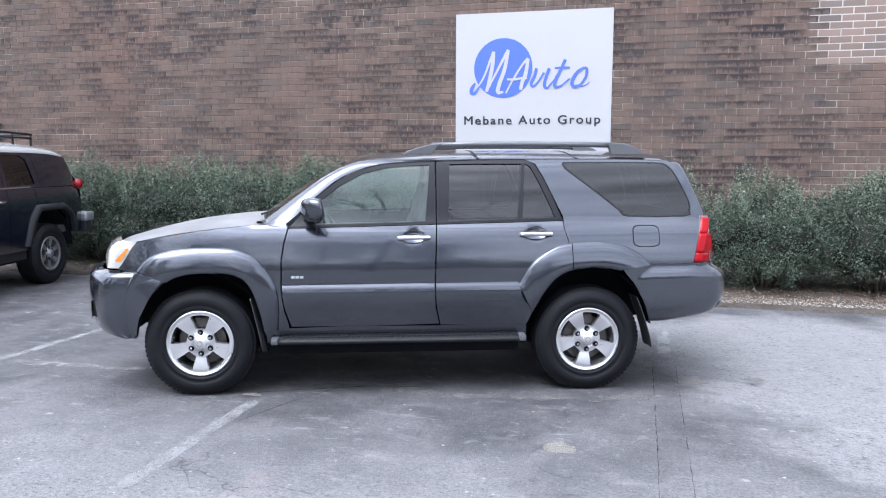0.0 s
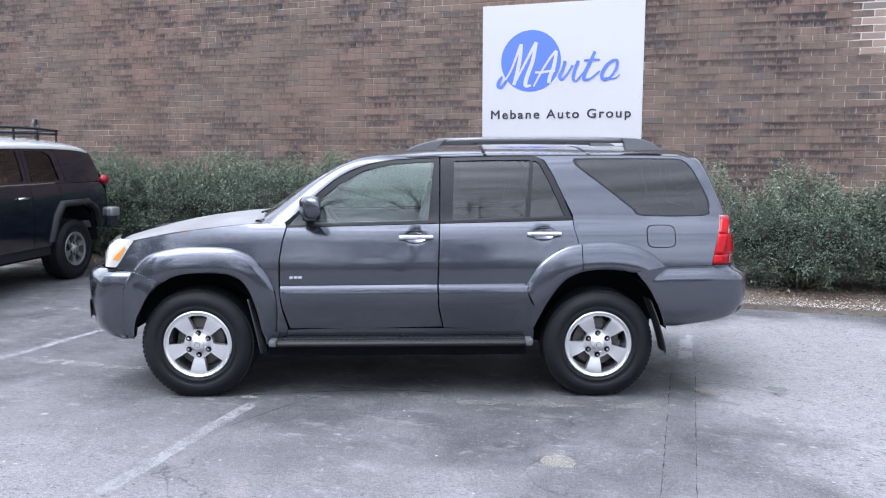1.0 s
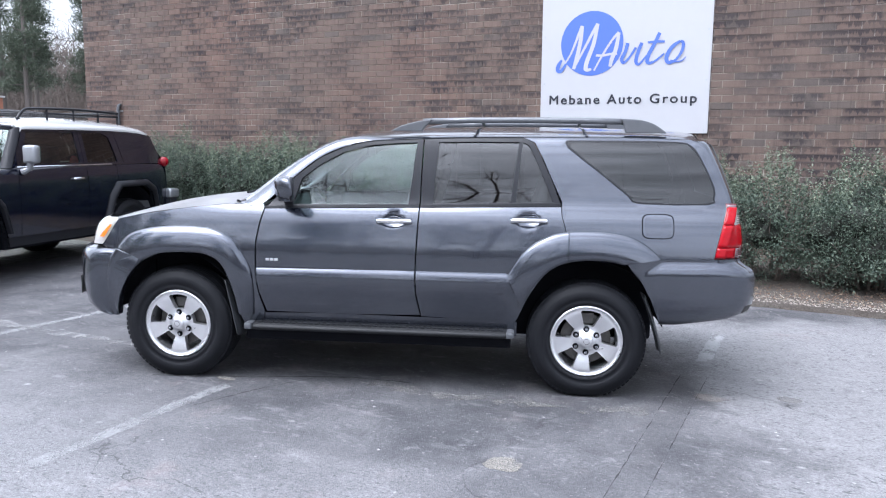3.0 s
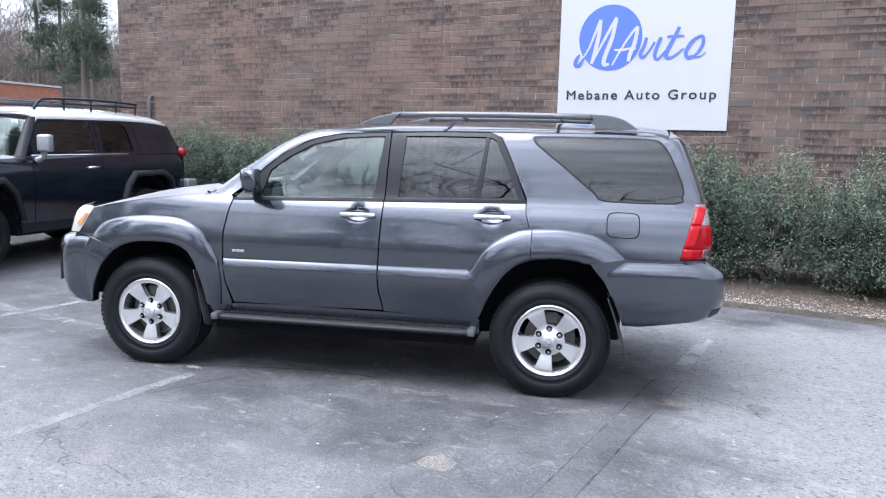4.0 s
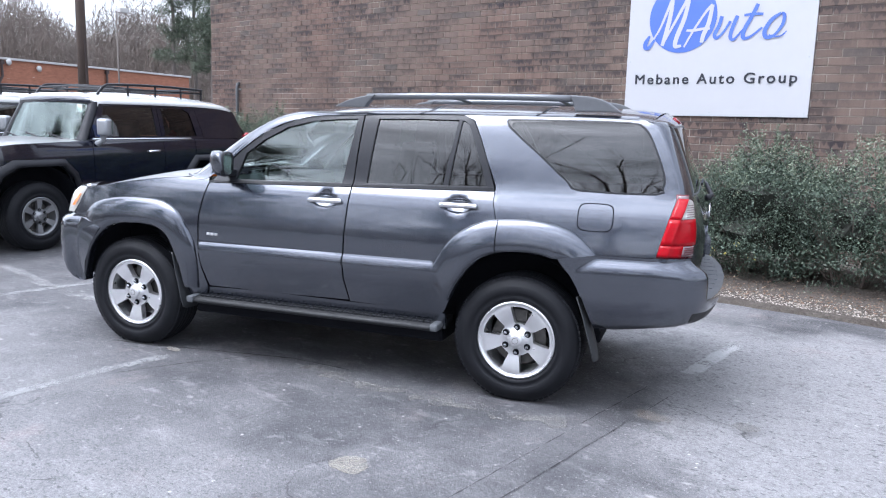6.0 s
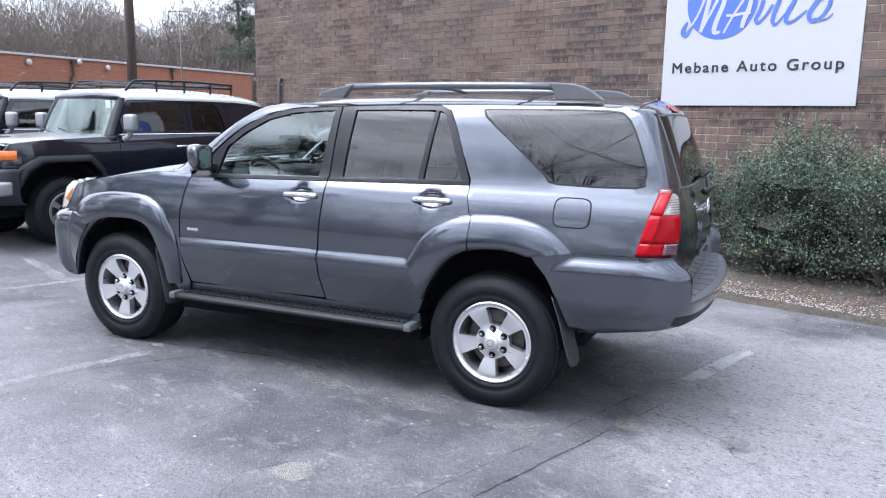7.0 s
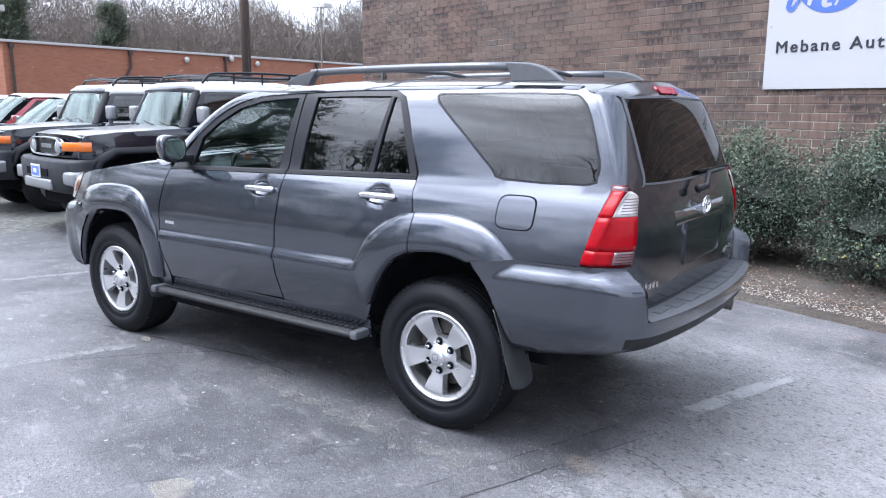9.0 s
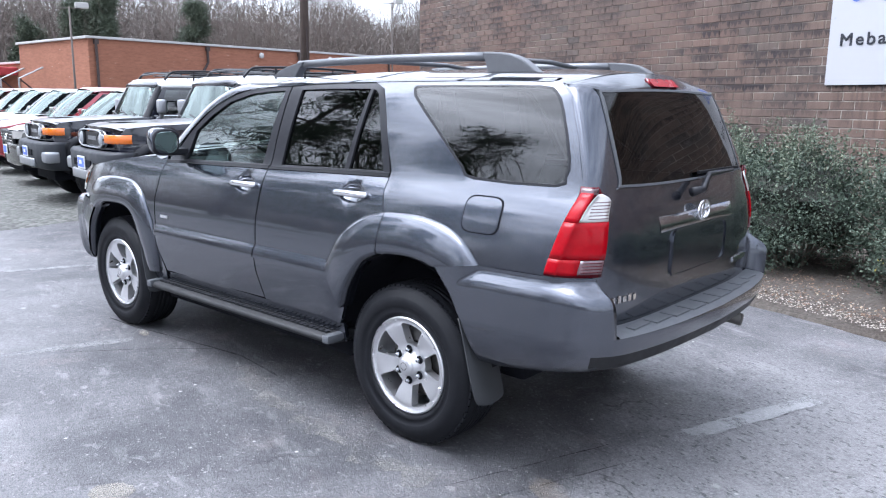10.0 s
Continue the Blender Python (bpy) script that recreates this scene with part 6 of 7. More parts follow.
def boxy_off_roader(m):
    """A retro two-tone off-roader: black with a white roof."""
    car = thing("off_roader", m, "black off-roader with white roof, roof rack and amber lamps", "car", "cars parked in a row")
    wide = smooth_table([(0.30, 0.86), (0.45, 0.875), (0.8, 0.90), (1.1, 0.892), (1.2, 0.872), (1.25, 0.845), (1.5, 0.80), (1.70, 0.752), (1.85, 0.70)])

    def side(x, z):
        y = wide(z)
        if x > 1.5:
            y -= 0.10 * ((x - 1.5) / 0.55) ** 2
        if x < -1.8:
            y -= 0.06 * ((-1.8 - x) / 0.4) ** 2
        return y
    f_arch = [(1.88, 0.66), (1.79, 0.83), (1.62, 0.935), (1.06, 0.935), (0.92, 0.80), (0.82, 0.50)]
    r_arch = [(-0.85, 0.50), (-0.96, 0.80), (-1.08, 0.935), (-1.62, 0.935), (-1.77, 0.84), (-1.85, 0.60)]
    for s in (1, -1):
        mir = s < 0
        sheet("front_fender", panel([[(0.62, 0.45), (0.62, 1.235), (0.80, 1.222), (1.6, 1.192), (1.95, 1.155), (2.03, 1.05), (2.03, 0.70)] + f_arch + [(0.80, 0.45)]], side, 0.1, mirror=mir), "black_paint", car)
        door = sheet("front_door", panel([[(0.612, 0.45), (0.612, 1.236), (-0.49, 1.236), (-0.49, 0.45)]], side, 0.1, mirror=mir), "black_paint", car)
        sheet("rear_door", panel([[(-0.498, 0.45), (-0.498, 1.236), (-1.06, 1.236), (-1.06, 0.92), (-0.96, 0.80), (-0.85, 0.50), (-0.83, 0.45)]], side, 0.1, mirror=mir), "black_paint", car)
        sheet("quarter_panel", panel([[(-1.068, 0.925), (-1.068, 1.236), (-2.16, 1.225), (-2.20, 0.9), (-2.16, 0.60), (-1.85, 0.60), (-1.77, 0.84), (-1.62, 0.935), (-1.08, 0.935)]], side, 0.1, mirror=mir), "black_paint", car)
        for arch, out in ((f_arch, [(1.96, 0.66), (1.87, 0.90), (1.66, 1.015), (1.02, 1.015), (0.85, 0.84), (0.74, 0.50)]), (r_arch, [(-0.77, 0.50), (-0.88, 0.84), (-1.04, 1.015), (-1.66, 1.015), (-1.85, 0.90), (-1.93, 0.60)])):
            sheet("fender_flare", band(out, arch, side, 0.05, mir, 1), "trim", car, "matt black flare")
        # upper frame and windows
        fo = [(0.655, 1.240), (0.40, 1.700), (-0.47, 1.715), (-0.49, 1.240)]
        fi = [(0.52, 1.275), (0.355, 1.650), (-0.405, 1.660), (-0.43, 1.275)]
        sheet("window_frame", panel(ring(fo, fi), side, 0.1, mirror=mir), "black_paint", door)
        sheet("window_glass", panel([fi], lambda x, z: side(x, z) - 0.012, 0.1, 0, mirror=mir), "side_pane", door)
        ro = [(-0.498, 1.240), (-0.478, 1.715), (-0.98, 1.712), (-1.15, 1.64), (-1.25, 1.240)]
        ri = [(-0.56, 1.275), (-0.545, 1.655), (-0.93, 1.655), (-1.04, 1.60), (-1.13, 1.275)]
        sheet("rear_window_frame", panel(ring(ro, ri), side, 0.1, mirror=mir), "black_paint", car)
        sheet("rear_window_glass", panel([ri], lambda x, z: side(x, z) - 0.012, 0.1, 0, mirror=mir), "dark_pane", car)
        sheet("rear_pillar", panel([[(-1.258, 1.240), (-1.155, 1.645), (-1.02, 1.712), (-1.55, 1.70), (-1.84, 1.672), (-1.93, 1.62), (-2.14, 1.240)]], side, 0.1, mirror=mir), "black_paint", car)
        part("belt_strip", tube([(0.60, (side(0.6, 1.245) + 0.004) * s, 1.247), (-1.0, (side(-1, 1.245) + 0.004) * s, 1.247)], 0.009, 6), "chrome", car)
        y = side(-0.30, 1.08) + 0.028
        part("door_handle", tube([(-0.22, (y - 0.02) * s, 1.08), (-0.25, y * s, 1.083), (-0.38, y * s, 1.085), (-0.41, (y - 0.02) * s, 1.085)], 0.016, 8), "chrome", door, "chrome handle", True)
        head = part("side_mirror", box(0.48, 0.59, *sorted((0.92 * s, 1.09 * s)), 1.29, 1.50, 0.035), "silver", car, "silver door mirror", True)
        part("mirror_glass", box(0.462, 0.472, *sorted((0.94 * s, 1.07 * s)), 1.31, 1.48, 0.004), "mirror_glass", head)
        part("arm", tube([(0.53, 0.98 * s, 1.31), (0.53, 0.96 * s, 1.23), (0.55, 0.88 * s, 1.19)], [0.045, 0.03, 0.04], 8), "silver", head)
        sheet("sill", panel([[(0.80, 0.46), (0.78, 0.34), (-0.82, 0.34), (-0.84, 0.46)]], lambda x, z: 0.86, 0.2, mirror=mir), "trim", car)
        for ax in (1.345, -1.345):
            rows = [[(ax + 0.53 * math.cos(a), y * s, 0.42 + 0.53 * math.sin(a)) for a in [math.radians(180 * k / 16) for k in range(17)]] for y in (0.5, 0.87)]
            bm = grid(rows)
            bm.faces.new([v for v in bm.verts if abs(abs(v.co.y) - 0.5) < 1e-4])
            part("arch_liner", smoothed(bm), "under", car)
            wheel_parts(car, (ax, 0.862 * s, 0.405), s, 0.408, 0.135, 0.225, 6, (0.078, 0.196, 0.27, 0.33), "gun_alloy", 54, "grey six-spoke alloy wheel")
        pod = bmesh.new()
        bmesh.ops.create_uvsphere(pod, u_segments=16, v_segments=10, radius=1.0, matrix=pose(-2.19, 0.80 * s, 1.255) @ Matrix.Diagonal((0.085, 0.075, 0.075, 1)))
        part("tail_lamp", pod, "deep_red", car, "round red tail lamp", True)
        rows = []
        for z, d in ((0.975, 0.01), (0.985, 0.0), (1.07, 0.0), (1.08, 0.012)):
            rows.append([(x - d, yy * s, z) for x, yy in ((2.125, 0.555), (2.105, 0.66), (2.07, 0.76), (2.00, 0.84), (1.90, 0.872 - d))])
        sheet("indicator", smoothed(grid(rows)), "amber_lens", car, "wide amber indicator")
        lamp = part("headlamp", lathe([(0, 0.034), (0.05, 0.028), (0.09, 0.010), (0.104, -0.006)], "y", 24), "lamp_lens", car, "round clear headlamp", True)
        lamp.matrix_basis = pose(2.112, 0.405 * s, 1.015, 0, 0, -90)
        part("lamp_ring", lathe([(0.096, -0.012), (0.099, 0.016), (0.108, 0.018), (0.112, -0.012)], "y", 24), "trim", lamp, smooth=True)
        part("bumper_end", box(2.00, 2.195, *sorted((0.46 * s, 0.950 * s)), 0.585, 0.745, 0.035), "silver", car, "silver bumper end", True)
        hoop = spline([(0.32, 0.62 * s, 1.80), (0.22, 0.62 * s, 1.905), (0.05, 0.62 * s, 1.935), (-0.7, 0.62 * s, 1.95), (-1.45, 0.62 * s, 1.93)], 4)
        rack_side = part("rack_rail", tube(hoop, 0.018, 8), "trim", car, "black roof rack rail", True)
        part("rack_rail", tube([(-0.1, 0.62 * s, 1.885), (-1.45, 0.62 * s, 1.88)], 0.014, 8), "trim", car, smooth=True)
        for x in (-0.15, -0.6, -1.05, -1.43):
            part("rack_post", tube([(x, 0.62 * s, 1.78), (x, 0.62 * s, 1.935)], 0.014, 6), "trim", rack_side)
    for k in range(7):
        x = 0.05 - 0.25 * k
        part("rack_bar", tube([(x, -0.62, 1.885), (x, 0.62, 1.885)], 0.012, 6), "trim", car)
    part("rack_bar", tube([(0.25, -0.62, 1.89), (0.24, 0.0, 1.915), (0.25, 0.62, 1.89)], 0.016, 6), "trim", car)
    part("rack_bar", tube([(-1.45, -0.62, 1.93), (-1.45, 0.62, 1.93)], 0.016, 6), "trim", car)
    edge = smooth_table([(-1.90, 1.645), (-1.6, 1.685), (-1.0, 1.705), (0.3, 1.700), (0.5, 1.69)])
    mid = smooth_table([(-1.90, 1.735), (-1.6, 1.785), (-1.0, 1.825), (0.0, 1.832), (0.5, 1.79)])
    rows = []
    for x in (0.44, 0.42, 0.38, 0.2, -0.2, -0.6, -1.0, -1.4, -1.65, -1.78, -1.87, -1.90):
        row = []
        for k in range(21):
            v = -1 + k / 10
            d = 0.05 if x in (0.44, -1.90) else 0.0
            row.append((x + (0.06 * (1 - v * v) if x > 0.3 else 0), (wide(1.70) + 0.02) * v * (0.98 if d else 1), edge(x) + 0.012 + (mid(x) - edge(x)) * (1 - abs(v) ** 5) - d))
        rows.append([(row[0][0], row[0][1], row[0][2] - 0.03)] + row + [(row[-1][0], row[-1][1], row[-1][2] - 0.03)])
    sheet("roof_panel", smoothed(grid(rows)), "white_roof", car, "white roof")
    rows = [[(x + 0.06 * (1 - v * v), (0.755 - 0.05 * u) * v, z + 0.055 * u * (1 - abs(v) ** 4)) for v in [-1 + k / 8 for k in range(17)]] for u, x, z in ((0, 0.70, 1.235), (0.5, 0.585, 1.47), (1, 0.455, 1.705))]
    sheet("windscreen", smoothed(grid(rows)), "far_screen", car)
    for s in (1, -1):
        rows = []
        for u in (0.0, 0.25, 0.5, 0.75, 1.0):
            z = 1.235 + 0.470 * u
            xo, xi, yi = 0.672 - 0.262 * u, 0.70 - 0.245 * u, 0.755 - 0.05 * u
            rows.append([(xo - 0.02, (side(xo, z) - 0.012) * s, z), (xo + 0.012, (side(xo, z) + 0.004) * s, z), (xi + 0.022, (yi + 0.020) * s, z), (xi + 0.030, (yi - 0.030) * s, z), (xi + 0.004, (yi - 0.055) * s, z)])
        sheet("windscreen_pillar", smoothed(grid(rows)), "trim", car)
    rows = [[(x + 0.06 * (1 - v * v), 0.712 * v, z - 0.02 * abs(v) ** 4) for v in [-1 + k / 8 for k in range(17)]] for x, z in ((0.455, 1.775), (0.488, 1.752), (0.500, 1.715), (0.492, 1.690))]
    sheet("windscreen_header", smoothed(grid(rows)), "black_paint", car)
    part("sticker", box(0.50, 0.503, 0.50, 0.60, 1.57, 1.67), "white", car, "pale sticker").matrix_basis = pose(0.03, 0, 0)
    for y in (0.55, 0.1, -0.35):
        part("wiper", tube([(0.80, y, 1.245), (0.76, y - 0.12, 1.262), (0.735, y - 0.36, 1.30)], 0.009, 6), "trim", car)
    rows = []
    for i in range(9):
        u, row = i / 8, []
        for k in range(17):
            v = -1 + k / 8
            row.append((0.72 + u * (2.09 - 0.10 * v * v - 0.72), v * (0.835 - 0.06 * u), 1.215 - 0.055 * u + 0.035 * (1 - abs(v) ** 5) - (0.03 if i == 8 else 0)))
        rows.append(row)
    hood = sheet("bonnet", smoothed(grid(rows)), "sheen_dust_black", car)
    part("bonnet_scoop", box(1.60, 1.86, -0.22, 0.22, 1.19, 1.222, 0.012), "trim", hood)
    rows = [[(2.075 - 0.14 * v * v + d, 0.80 * v, z) for v in [-1 + k / 8 for k in range(17)]] for z, d in ((0.70, 0.0), (0.85, 0.01), (1.0, 0.015), (1.16, 0.0))]
    sheet("front_panel", smoothed(grid(rows)), "black_paint", car)
    frame_in = [(0.50 * math.copysign(abs(math.cos(a)) ** 0.5, math.cos(a)), 1.015 + 0.100 * math.copysign(abs(math.sin(a)) ** 0.6, math.sin(a))) for a in [2 * math.pi * (k + 0.5) / 32 for k in range(32)]]
    frame_out = [(y * 1.035, 1.015 + (z - 1.015) * 1.15) for y, z in frame_in]
    bezel = bmesh.new()
    rows = [[(2.075, y, z) for y, z in frame_out], [(2.135, y * 0.99, z) for y, z in frame_out], [(2.135, y, z) for y, z in frame_in], [(2.09, y, z) for y, z in frame_in]]
    sheet("bezel", smoothed(grid(rows, bezel, loop=True)), "silver", car, "silver oval grille surround")
    grille = part("grille", box(2.08, 2.105, -0.285, 0.285, 0.935, 1.095, 0.004), "trim", car)
    for k in range(6):
        part("badge_bar", box(2.104, 2.112, -0.17 + k * 0.058, -0.13 + k * 0.058, 0.995, 1.045, 0.002), "silver", grille)
    rows = []
    for z, d in ((0.47, 0.10), (0.50, 0.02), (0.60, 0.0), (0.84, 0.0), (0.875, 0.03), (0.88, 0.12)):
        half = spline([(1.92, 0.925), (2.05, 0.92), (2.16, 0.82), (2.215, 0.60), (2.24, 0.30), (2.245, 0.0)], 3)
        rows.append([(x - d, y - d * 0.3, z) for x, y in half] + [(x - d, -y + d * 0.3, z) for x, y in half[-2::-1]])
    bumper = sheet("front_bumper", smoothed(grid(rows)), "bumper_grey", car, "dark grey plastic bumper")
    part("skid_bar", box(2.20, 2.262, -0.44, 0.44, 0.510, 0.635, 0.025), "silver", bumper, "silver bumper centre", True)
    part("intake", box(2.22, 2.25, -0.36, 0.36, 0.67, 0.76, 0.01), "under", bumper)
    plate = part("plate", box(2.252, 2.262, -0.15, 0.15, 0.645, 0.80), "white", bumper, "white-edged blue dealer plate")
    part("plate_field", box(2.262, 2.266, -0.125, 0.125, 0.665, 0.78), "plate_blue", plate)
    part("plate_mark", box(2.266, 2.269, -0.05, 0.05, 0.70, 0.75), "white", plate)
    rows = [[(x, y, z) for y in [-0.85 * k for k in (1, 0.97, 0.5, 0, -0.5, -0.97, -1)]] for x, z in ((-2.16, 0.60), (-2.22, 0.9), (-2.21, 1.24), (-2.10, 1.45), (-1.88, 1.66))]
    sheet("tailgate", smoothed(grid([[(x + 0.05 * (abs(y) > 0.84), y * (1 if z < 1.3 else 0.88), z) for x, y, z in r] for r in rows])), "black_paint", car)
    part("rear_bumper", box(-2.36, -2.18, -0.90, 0.90, 0.56, 0.74, 0.03), "bumper_grey", car)
    for s in (1, -1):
        part("rear_bumper_end", box(-2.38, -2.16, *sorted((0.66 * s, 0.93 * s)), 0.72, 0.85, 0.03), "silver", car, "silver bumper corner", True)
    spare = wheel_parts(car, (-2.33, 0.10, 1.02), 1, 0.39, 0.12, 0.225, 6, (0.10, 0.19, 0.17, 0.20), "gun_alloy", 0, "spare wheel on the tailgate")
    spare.matrix_basis = pose(-2.46, 0.10, 1.02, 0, 0, 90)
    for x0, x1, y, z0, z1 in ((0.80, 2.0, 0.55, 0.35, 1.1), (-0.86, 0.82, 0.82, 0.36, 0.62), (-2.15, -0.86, 0.55, 0.40, 1.0)):
        part("underbody", box(x0, x1, -y, y, z0, z1, 0.02), "under", car)
    for s in (1, -1):
        seat = part("front_seat", box(-0.20, 0.30, *sorted((0.14 * s, 0.64 * s)), 0.8, 0.98, 0.05), "dash", car)
        part("backrest", box(-0.32, -0.17, *sorted((0.14 * s, 0.64 * s)), 0.9, 1.48, 0.05), "dash", seat)
    part("dashboard", box(0.50, 0.80, -0.76, 0.76, 0.95, 1.22, 0.05), "dash", car)
    part("floor", box(-2.1, 0.8, -0.80, 0.80, 0.60, 0.70), "dash", car)
    for piece in car.children:
        if not piece.name.startswith(("wheel", "underbody")):
            piece.location.z += 0.055
    return car


ROW_TURN = -79.8
first = boxy_off_roader(pose(-8.17, 7.17, 0.0, 0, 0, ROW_TURN))
copy_thing(first, pose(-10.72, 6.61, 0.0, 0, 0, ROW_TURN))


def parked_car(m, paint, label, roof_z=1.76, truck=False):
    """A plain modern utility car of the row, seen over its neighbours."""
    car = thing("parked_car", m, label, "car", "cars parked in a row")
    wide = smooth_table([(0.30, 0.83), (0.5, 0.88), (0.8, 0.91), (1.05, 0.89), (1.15, 0.84), (1.5, 0.72), (1.75, 0.60)])
    side = lambda x, z: wide(z) - (0.14 * ((x - 1.4) / 0.7) ** 2 if x > 1.4 else 0.0) - (0.06 * ((-1.8 - x) / 0.5) ** 2 if x < -1.8 else 0.0)
    k = roof_z / 1.76
    back = -0.55 if truck else -1.75
    for s in (1, -1):
        mir = s < 0
        fa = [(1.40 + 0.47 * math.cos(a), 0.42 + 0.47 * math.sin(a)) for a in [math.radians(-5 + 190 * i / 10) for i in range(11)]]
        ra = [(-1.40 + 0.47 * math.cos(a), 0.42 + 0.47 * math.sin(a)) for a in [math.radians(-5 + 190 * i / 10) for i in range(11)]]
        sheet("front_fender", panel([[(0.80, 1.12), (1.6, 1.06), (2.05, 0.96), (2.10, 0.80), (2.08, 0.45), (1.90, 0.40)] + fa + [(0.86, 0.40), (0.80, 0.42)]], side, 0.12, mirror=mir), paint, car)
        door = sheet("front_door", panel([[(0.79, 0.42), (0.79, 1.12), (-0.27, 1.14), (-0.27, 0.42)]], side, 0.12, mirror=mir), paint, car)
        sheet("rear_panel", panel([[(-0.28, 0.42), (-0.28, 1.14), (-2.25, 1.15), (-2.32, 0.8), (-2.25, 0.45), (-1.868, 0.38)] + ra[::-1] + [(-0.90, 0.40)]], side, 0.12, mirror=mir), paint, car)
        outer = [(0.72, 1.145), (0.02, (roof_z - 0.10)), (back + 0.1, roof_z - 0.09), (back - 0.30, 1.16)]
        inner = [(0.52, 1.185), (0.0, roof_z - 0.16), (back + 0.12, roof_z - 0.15), (back - 0.16, 1.195)]
        sheet("window_frame", panel(ring(outer, inner), side, 0.12, mirror=mir), paint, car)
        sheet("window_glass", panel([inner], lambda x, z: side(x, z) - 0.01, 0.12, 0, mirror=mir), "dark_pane", car)
        head = part("side_mirror", box(0.50, 0.60, *sorted((0.90 * s, 1.08 * s)), 1.17, 1.34, 0.03), paint, car, smooth=True)
        for ax in (1.40, -1.40):
            rows = [[(ax + 0.48 * math.cos(a), y * s, 0.42 + 0.48 * math.sin(a)) for a in [math.radians(180 * i / 12) for i in range(13)]] for y in (0.5, 0.84)]
            part("arch_liner", smoothed(grid(rows)), "under", car)
            wheel_parts(car, (ax, 0.84 * s, 0.38), s, 0.382, 0.12, 0.225, 5, (0.10, 0.19, 0.16, 0.21), "alloy", 0)
        rows = [[(x, y * s, z) for x, y in ((2.16, 0.50), (2.13, 0.62), (2.05, 0.74), (1.90, 0.80))] for z in (0.86, 0.92, 0.99)]
        sheet("headlamp", smoothed(grid(rows)), "clear_lens", car, "clear headlamp")
        part("tail_lamp", box(-2.34, -2.20, *sorted((0.70 * s, 0.84 * s)), 0.85, 1.10, 0.02), "red_lens", car)
    rows = []
    for x in (0.16, 0.08, -0.1, -0.4, (back - 0.4) / 2, back, back - 0.06):
        rows.append([(x + 0.10 * (1 - v * v) * (x > 0), 0.665 * v, roof_z - 0.095 + 0.085 * (1 - abs(v) ** 2.6) - (0.035 if x in (0.16, back - 0.06) else 0)) for v in [-1 + i / 8 for i in range(17)]])
    sheet("roof_panel", smoothed(grid(rows)), paint, car)
    rows = [[(x + 0.12 * (1 - v * v), (0.78 - 0.13 * u) * v, z) for v in [-1 + i / 8 for i in range(17)]] for u, x, z in ((0, 0.82, 1.14), (0.5, 0.50, 1.14 + (roof_z - 0.10 - 1.14) * 0.56), (1, 0.12, roof_z - 0.06))]
    sheet("windscreen", smoothed(grid(rows)), "far_screen", car)
    rows = [[(back - 0.02 - 0.30 * u, (0.64 + 0.14 * u) * v, roof_z - 0.07 - (roof_z - 1.22) * u) for v in [-1 + i / 4 for i in range(9)]] for u in (0, 0.5, 1)]
    sheet("rear_glass", smoothed(grid(rows)), "dark_pane", car)
    rows = []
    for i in range(8):
        u = i / 7
        rows.append([(0.80 + 0.12 * (1 - v * v) + u * (2.12 - 0.16 * v * v - 0.80 - 0.12 * (1 - v * v)), v * (0.83 - 0.12 * u), 1.10 - 0.12 * u ** 1.5 + 0.055 * (1 - abs(v) ** 4) - (0.04 if i == 7 else 0)) for v in [-1 + j / 8 for j in range(17)]])
    sheet("bonnet", smoothed(grid(rows)), paint, car)
    rows = [[(2.16 - 0.22 * v * v - d, 0.84 * v, z) for v in [-1 + i / 8 for i in range(17)]] for z, d in ((0.36, 0.10), (0.42, 0.0), (0.70, -0.03), (0.78, 0.0))]
    bumper = sheet("front_bumper", smoothed(grid(rows)), paint, car)
    grille = part("grille", box(2.10, 2.15, -0.46, 0.46, 0.76, 0.98, 0.02), "trim", car, "black grille")
    for z in (0.82, 0.87, 0.92):
        part("grille_bar", tube([(2.155, -0.44, z), (2.155, 0.44, z)], 0.012, 6), "chrome", grille)
    part("emblem", tube([(2.17, 0.07 * math.cos(a), 0.88 + 0.048 * math.sin(a)) for a in [2 * math.pi * i / 20 for i in range(21)]], 0.008, 6, caps=False), "chrome", grille)
    plate = part("plate", box(2.19, 2.20, -0.15, 0.15, 0.58, 0.74), "white", bumper)
    part("plate_field", box(2.20, 2.204, -0.12, 0.12, 0.60, 0.72), "plate_blue", plate)
    rows = [[(x, 0.84 * v, z) for v in (-1, -0.5, 0, 0.5, 1)] for x, z in ((-2.26, 0.45), (-2.33, 0.8), (-2.26, 1.15), (back - 0.3, 1.20))]
    sheet("tailgate", smoothed(grid(rows)), paint, car)
    part("underbody", box(-2.2, 2.05, -0.55, 0.55, 0.30, 1.0, 0.02), "under", car)
    part("cabin_floor", box(back - 0.2, 0.8, -0.70, 0.70, 0.9, 1.08, 0.03), "dash", car)
    for s in (1, -1):
        part("backrest", box(-0.30, -0.16, *sorted((0.14 * s, 0.60 * s)), 1.05, 1.50, 0.05), "dash", car)
    return car


for paint, label, dx, dy, h in (
        ("grey_paint", "dark grey utility car with chrome grille on the gravel", -5.15, -0.88, 1.74),
        ("red_paint", "dark red utility car with a pink-red bonnet", -7.75, -1.25, 1.80),
        ("pale_paint", "pale grey-green utility car in the row", -10.35, -1.65, 1.78),
        ("white_car", "white utility car in the row", -12.95, -2.05, 1.80),
        ("pale_paint", "silver-grey utility car far along the row", -15.55, -2.45, 1.82),
        ("red_paint", "red utility car at the far end of the row", -18.15, -2.85, 1.84)):
    parked_car(pose(-8.17 + dx, 7.17 + dy, 0.0, 0, 0, ROW_TURN), paint, label, h)


